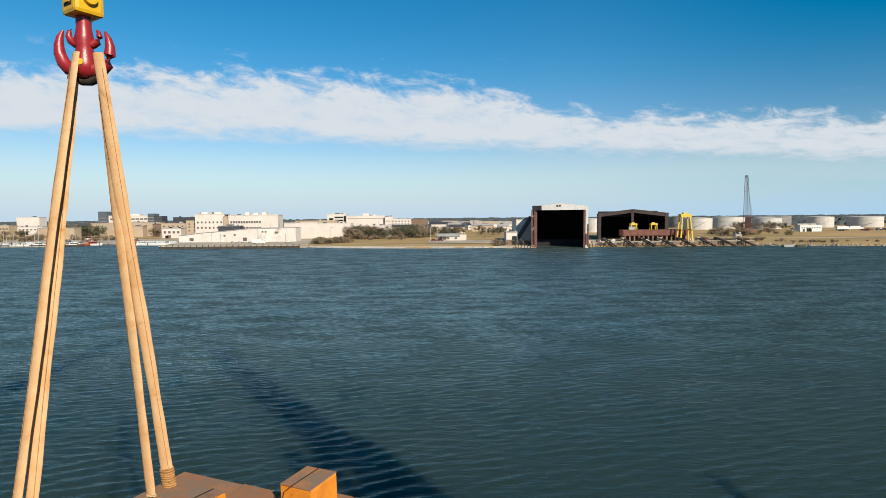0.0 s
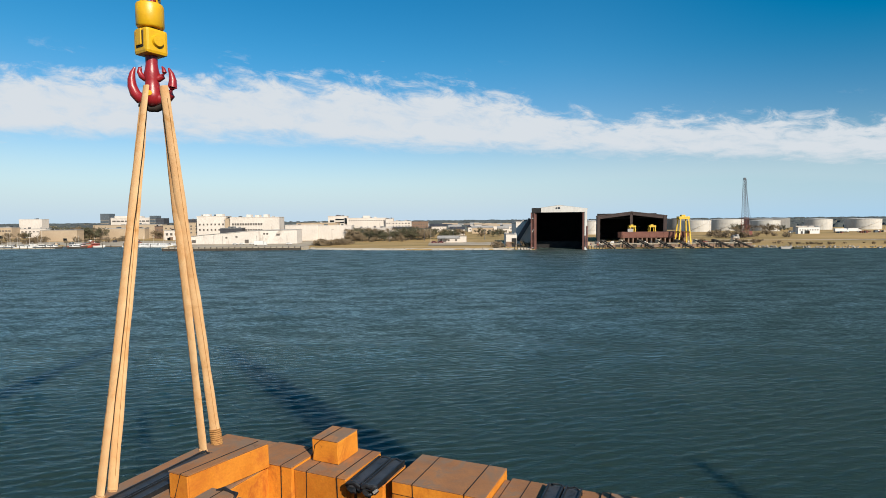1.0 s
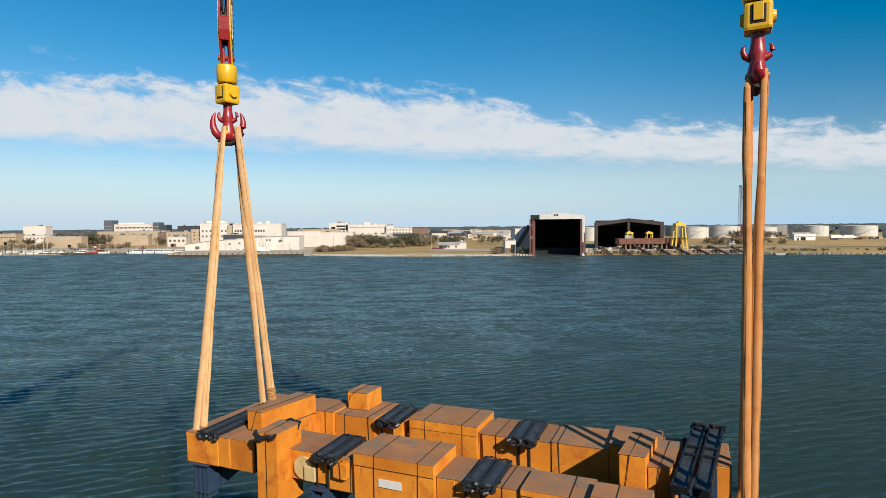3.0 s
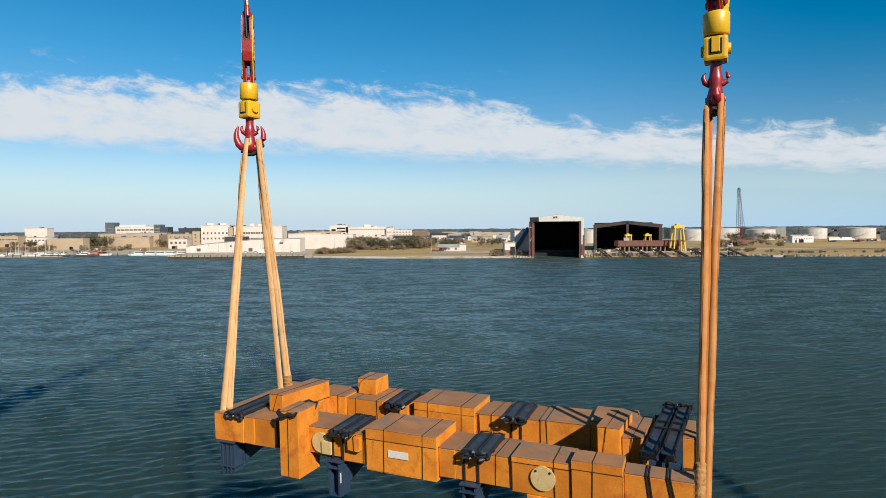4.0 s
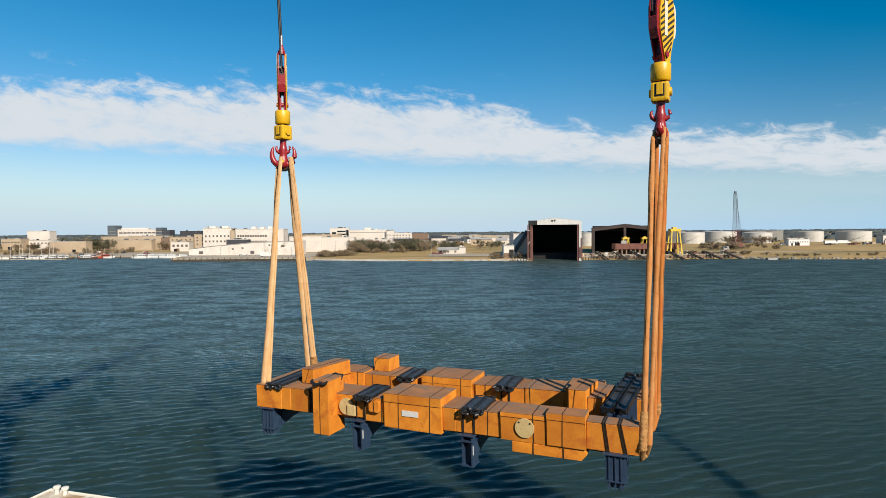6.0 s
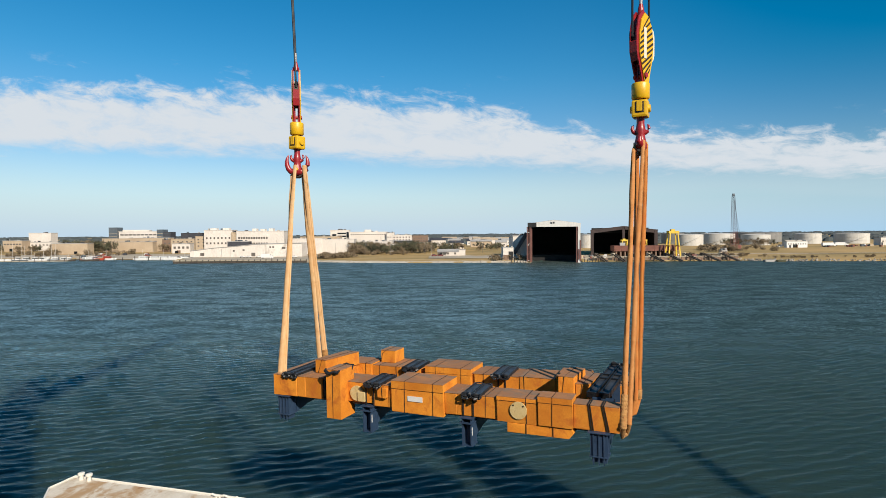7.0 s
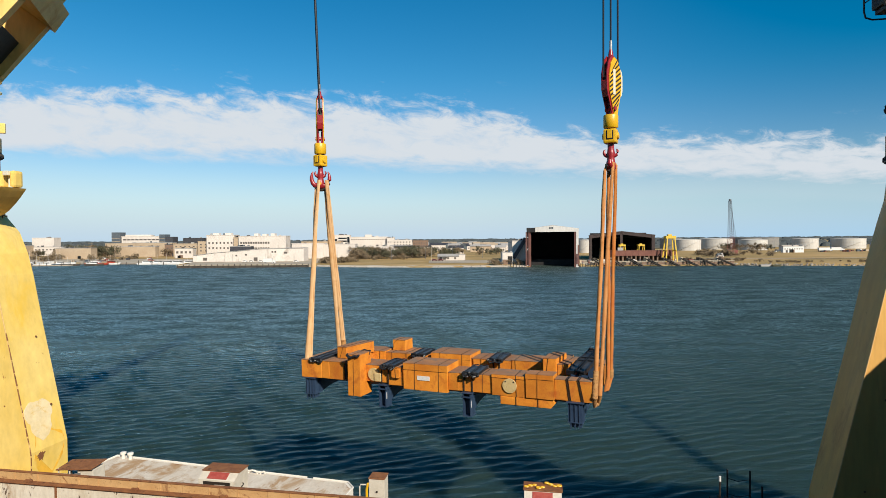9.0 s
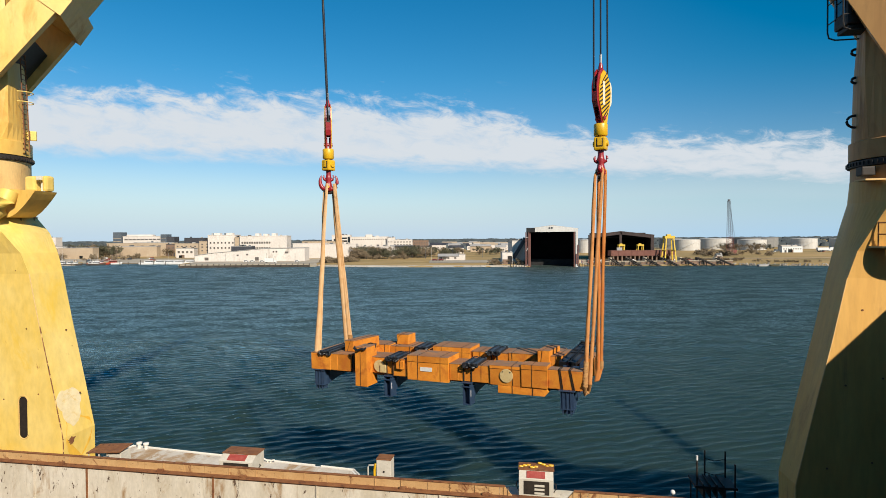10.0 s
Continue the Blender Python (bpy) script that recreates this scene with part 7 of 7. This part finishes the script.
# masts, lamp posts and yard clutter along the shore
def lamp_post(x, y, h):
    t = thing("lamp_post", pose(x, y, land_z(x, y)), "thin grey lamp post by the shore road", "lamp post", "shore lamp posts")
    bm = B()
    rod(bm, (0, 0, -0.3), (0, 0, h), 0.16, 0.09, 7)
    part("pole", bm, BOOM_GREY, t)
    bm = B()
    box(bm, -0.2, 1.6, -0.15, 0.15, h, h + 0.18, 0.03)
    part("lamp_head", bm, BOOM_GREY, t)


def sail_mast(x, y, h):
    boat(x, y, h * 0.85, rnd.uniform(-30, 30), BOAT_WHITE, BOAT_WHITE, "white sailing boat with a bare mast", False)
    t = thing("mast", pose(x, y, 0.9), "tall thin bare boat mast", "mast", "boat masts")
    bm = B()
    rod(bm, (0, 0, 0), (0, 0, h), 0.11, 0.06, 6)
    part("pole", bm, WALL_WHITE, t)


for i in range(12):
    lamp_post(-90 + 24 * i + rnd.uniform(-6, 6), 430 + rnd.uniform(-10, 40), rnd.uniform(8, 11))
for i in range(9):
    sail_mast(-372 + 6.5 * i + rnd.uniform(-2, 2), 434 + rnd.uniform(-3, 6), rnd.uniform(9, 14))


def crate_pile(x, y):
    t = thing("material_stack", pose(x, y, land_z(x, y), 0, 0, rnd.uniform(-30, 30)), "low stack of stored material in a shore yard", "material stack", "yard stacks")
    for k in range(rnd.randint(2, 4)):
        w, d, h = rnd.uniform(1.2, 3.5), rnd.uniform(1, 2.4), rnd.uniform(0.8, 2.4)
        px = rnd.uniform(-3, 3)
        bm = B()
        box(bm, px - w / 2, px + w / 2, k * 0.9 - d / 2, k * 0.9 + d / 2, 0, h, 0.05)
        part("crate", bm, rnd.choice((BOAT_WHITE, BOOM_RED, ROOF_DARK, WALL_TAN, HULL_RED, WALL_GLASS)), t)


for i in range(26):
    crate_pile(rnd.uniform(-345, -110), rnd.uniform(436, 500))
for i in range(22):
    crate_pile(rnd.uniform(98, 205), rnd.uniform(366, 398))
for i in range(12):
    crate_pile(rnd.uniform(330, 460), rnd.uniform(528, 556))


# ---- rocks, brush, trees, woods ----
def rocks():
    rnd = random.Random(9)
    bm = B()
    for i in range(900):
        x = rnd.uniform(200, 520) if i < 650 else rnd.choice((rnd.uniform(-95, 56), rnd.uniform(-215, -95)))
        y = shore_y(x) + rnd.uniform(-2.5, 3.5)
        s = rnd.uniform(0.5, 1.5) * (1 if i < 650 else 0.6)
        m = Matrix.Translation((x, y, max(land_z(x, y), -0.4) + s * 0.15)) @ Euler((rnd.random() * 3, rnd.random() * 3, rnd.random() * 3)).to_matrix().to_4x4() @ Matrix.Diagonal((s, s * rnd.uniform(0.5, 0.9), s * rnd.uniform(0.5, 0.8), 1))
        bmesh.ops.create_icosphere(bm, subdivisions=1, radius=0.8, matrix=m)
    solid("shore_rocks", bm, ROCK, "pale broken rock along the waterline", "rocks", kind="stuff")


def crown_mesh(name, seed, wide, high, base, mat, count=260, leaf=0.55):
    """A loose crown: many small leaf cards in clumps, uneven, with gaps."""
    rnd = random.Random(seed)
    verts, faces = [], []
    clumps = [(rnd.gauss(0, wide * 0.33), rnd.gauss(0, wide * 0.33), base + (high - base) * rnd.betavariate(2, 1.8), rnd.uniform(0.16, 0.3) * wide) for _ in range(11)]
    for i in range(count):
        cx, cy, cz, r = rnd.choice(clumps)
        p = Vector((cx + rnd.gauss(0, r * 0.6), cy + rnd.gauss(0, r * 0.6), max(0.1, cz + rnd.gauss(0, r * 0.5))))
        a = Vector((rnd.uniform(-1, 1), rnd.uniform(-1, 1), rnd.uniform(-1, 1))).normalized()
        b = a.orthogonal().normalized()
        b = (b + a.cross(b) * rnd.uniform(-1, 1)).normalized()
        s = leaf * rnd.uniform(0.6, 1.4)
        k = len(verts)
        verts += [p - a * s, p + b * s * 0.6, p + a * s, p - b * s * 0.6]
        faces.append((k, k + 1, k + 2, k + 3))
    me = bpy.data.meshes.new(name)
    me.from_pydata([tuple(v) for v in verts], [], faces)
    me.materials.append(mat)
    return me


def trunk_mesh(name, seed, high):
    rnd = random.Random(seed)
    bm = B()
    tube(bm, [(0, 0, -0.5), (0.1, 0, high * 0.3), (-0.1, 0.1, high * 0.7)], [0.22, 0.16, 0.06], 6)
    for i in range(5):
        a = rnd.uniform(0, 6.3)
        z = high * rnd.uniform(0.25, 0.55)
        tube(bm, [(0, 0, z), (math.cos(a) * high * 0.15, math.sin(a) * high * 0.15, z + high * 0.15), (math.cos(a) * high * 0.25, math.sin(a) * high * 0.25, z + high * 0.35)], [0.1, 0.07, 0.03], 5)
    return mesh_of(bm, name, BARK)


def vegetation():
    rnd = random.Random(15)
    kinds = []
    for i in range(4):
        kinds.append(("shrub", crown_mesh("shrub_crown", 30 + i, 4.5, 3.4, 0.2, BRUSH, 620, 0.32), trunk_mesh("shrub_stem", i, 2.4), "bare brown winter shrub on the shore"))
    for i in range(4):
        kinds.append(("tree", crown_mesh("tree_crown", 50 + i, 7.0, 8.5, 2.2, BRUSH if i % 2 else TREE_GREEN, 1000, 0.38), trunk_mesh("tree_trunk", 20 + i, 7.5), "thin-leaved winter tree behind the shore"))

    def plant(k, x, y, s):
        name, crown, trunk, label = kinds[k]
        t = thing(name, pose(x, y, land_z(x, y), 0, 0, rnd.uniform(0, 360)) @ Matrix.Diagonal((s, s, s, 1)), label, name, "shore " + name + "s")
        for n, me in (("trunk", trunk), ("crown", crown)):
            ob = new(n, me)
            ob.parent = t

    for i in range(26):  # brush at the end of the quay
        plant(rnd.randrange(4), rnd.uniform(-98, -70), rnd.uniform(398, 420), rnd.uniform(0.6, 1.15))
    for i in range(30):  # scrub belt before the long warehouse
        x = rnd.uniform(-84, -30)
        plant(rnd.randrange(4) if rnd.random() < 0.6 else 4 + rnd.randrange(4), x, rnd.uniform(440, 468), rnd.uniform(0.5, 1.0))
    for i in range(64):  # the thicket before the white buildings
        x = -84 + 88 * rnd.random() ** 1.4
        plant(4 + rnd.randrange(4) if rnd.random() < 0.6 else rnd.randrange(4), x, rnd.uniform(462, 492), rnd.uniform(0.7, 1.25) * (1.0 if x < -20 else 0.8))
    for i in range(40):  # trees behind the field
        plant(4 + rnd.randrange(4), rnd.uniform(-45, 60), rnd.uniform(500, 580), rnd.uniform(0.5, 0.95))
    for i in range(26):
        plant(4 + rnd.randrange(4), rnd.uniform(-360, -140), rnd.uniform(540, 700), rnd.uniform(0.9, 1.4))
    for i in range(34):  # dark trees and scrub between the dockside sheds
        plant(4 + rnd.randrange(4), rnd.uniform(-392, -350), rnd.uniform(536, 560), rnd.uniform(0.9, 1.5))
    for i in range(30):
        plant(rnd.randrange(4), rnd.uniform(-470, -300), rnd.uniform(470, 515), rnd.uniform(0.6, 1.3))
    for i in range(16):
        plant(4 + rnd.randrange(4), rnd.uniform(-500, -400), rnd.uniform(560, 596), rnd.uniform(0.6, 1.0))
    for i in range(26):  # weeds about the slipway and the lattice crane
        plant(rnd.randrange(4), rnd.uniform(180, 228), rnd.uniform(364, 392), rnd.uniform(0.35, 0.75))
    for i in range(16):
        plant(rnd.randrange(4), rnd.uniform(232, 292), rnd.uniform(450, 500), rnd.uniform(0.8, 1.5))
    for i in range(8):
        plant(rnd.randrange(4), rnd.uniform(34, 56), rnd.uniform(358, 366), rnd.uniform(0.6, 1.1))
    for i in range(24):  # scrub along the rocky bank
        plant(rnd.randrange(4), rnd.uniform(205, 330), rnd.uniform(352, 362) + 4, rnd.uniform(0.25, 0.5))
    for i in range(10):
        plant(4 + rnd.randrange(4), rnd.uniform(300, 360), rnd.uniform(560, 590), rnd.uniform(0.6, 1.0))


def far_woods():
    """Woodland and low towns along the horizon."""
    rnd = random.Random(33)
    verts, faces = [], []

    def clump(x, y, z, w, h):
        n = 7
        k = len(verts)
        for j in range(n):
            a = 2 * math.pi * j / n
            verts.append((x + w * math.cos(a), y + w * 0.6 * math.sin(a), z - 1))
            verts.append((x + w * 0.8 * math.cos(a) * rnd.uniform(0.7, 1.1), y + w * 0.5 * math.sin(a), z + h * rnd.uniform(0.5, 0.9)))
        verts.append((x + rnd.uniform(-0.3, 0.3) * w, y, z + h))
        top = len(verts) - 1
        for j in range(n):
            a, b = k + 2 * j, k + 2 * ((j + 1) % n)
            faces.append((a, b, b + 1, a + 1))
            faces.append((a + 1, b + 1, top))

    for i in range(2600):
        y = rnd.choice((rnd.uniform(750, 1100), rnd.uniform(1100, 2200), rnd.uniform(2200, 4300), rnd.uniform(2200, 4300)))
        x = rnd.uniform(-1, 1) * y * 0.95
        clump(x, y, land_z(x, min(y, 4500)), rnd.uniform(5, 11) * (1 + y / 1500), rnd.uniform(3.6, 6.4) * (1 + y / 6000))
    me = bpy.data.meshes.new("far_woods")
    me.from_pydata(verts, [], faces)
    me.materials.append(FAR_WOOD)
    tagged(new("far_woods", me), "dark blue-green woods along the horizon", "woods", kind="stuff")


rocks()
vegetation()
far_woods()
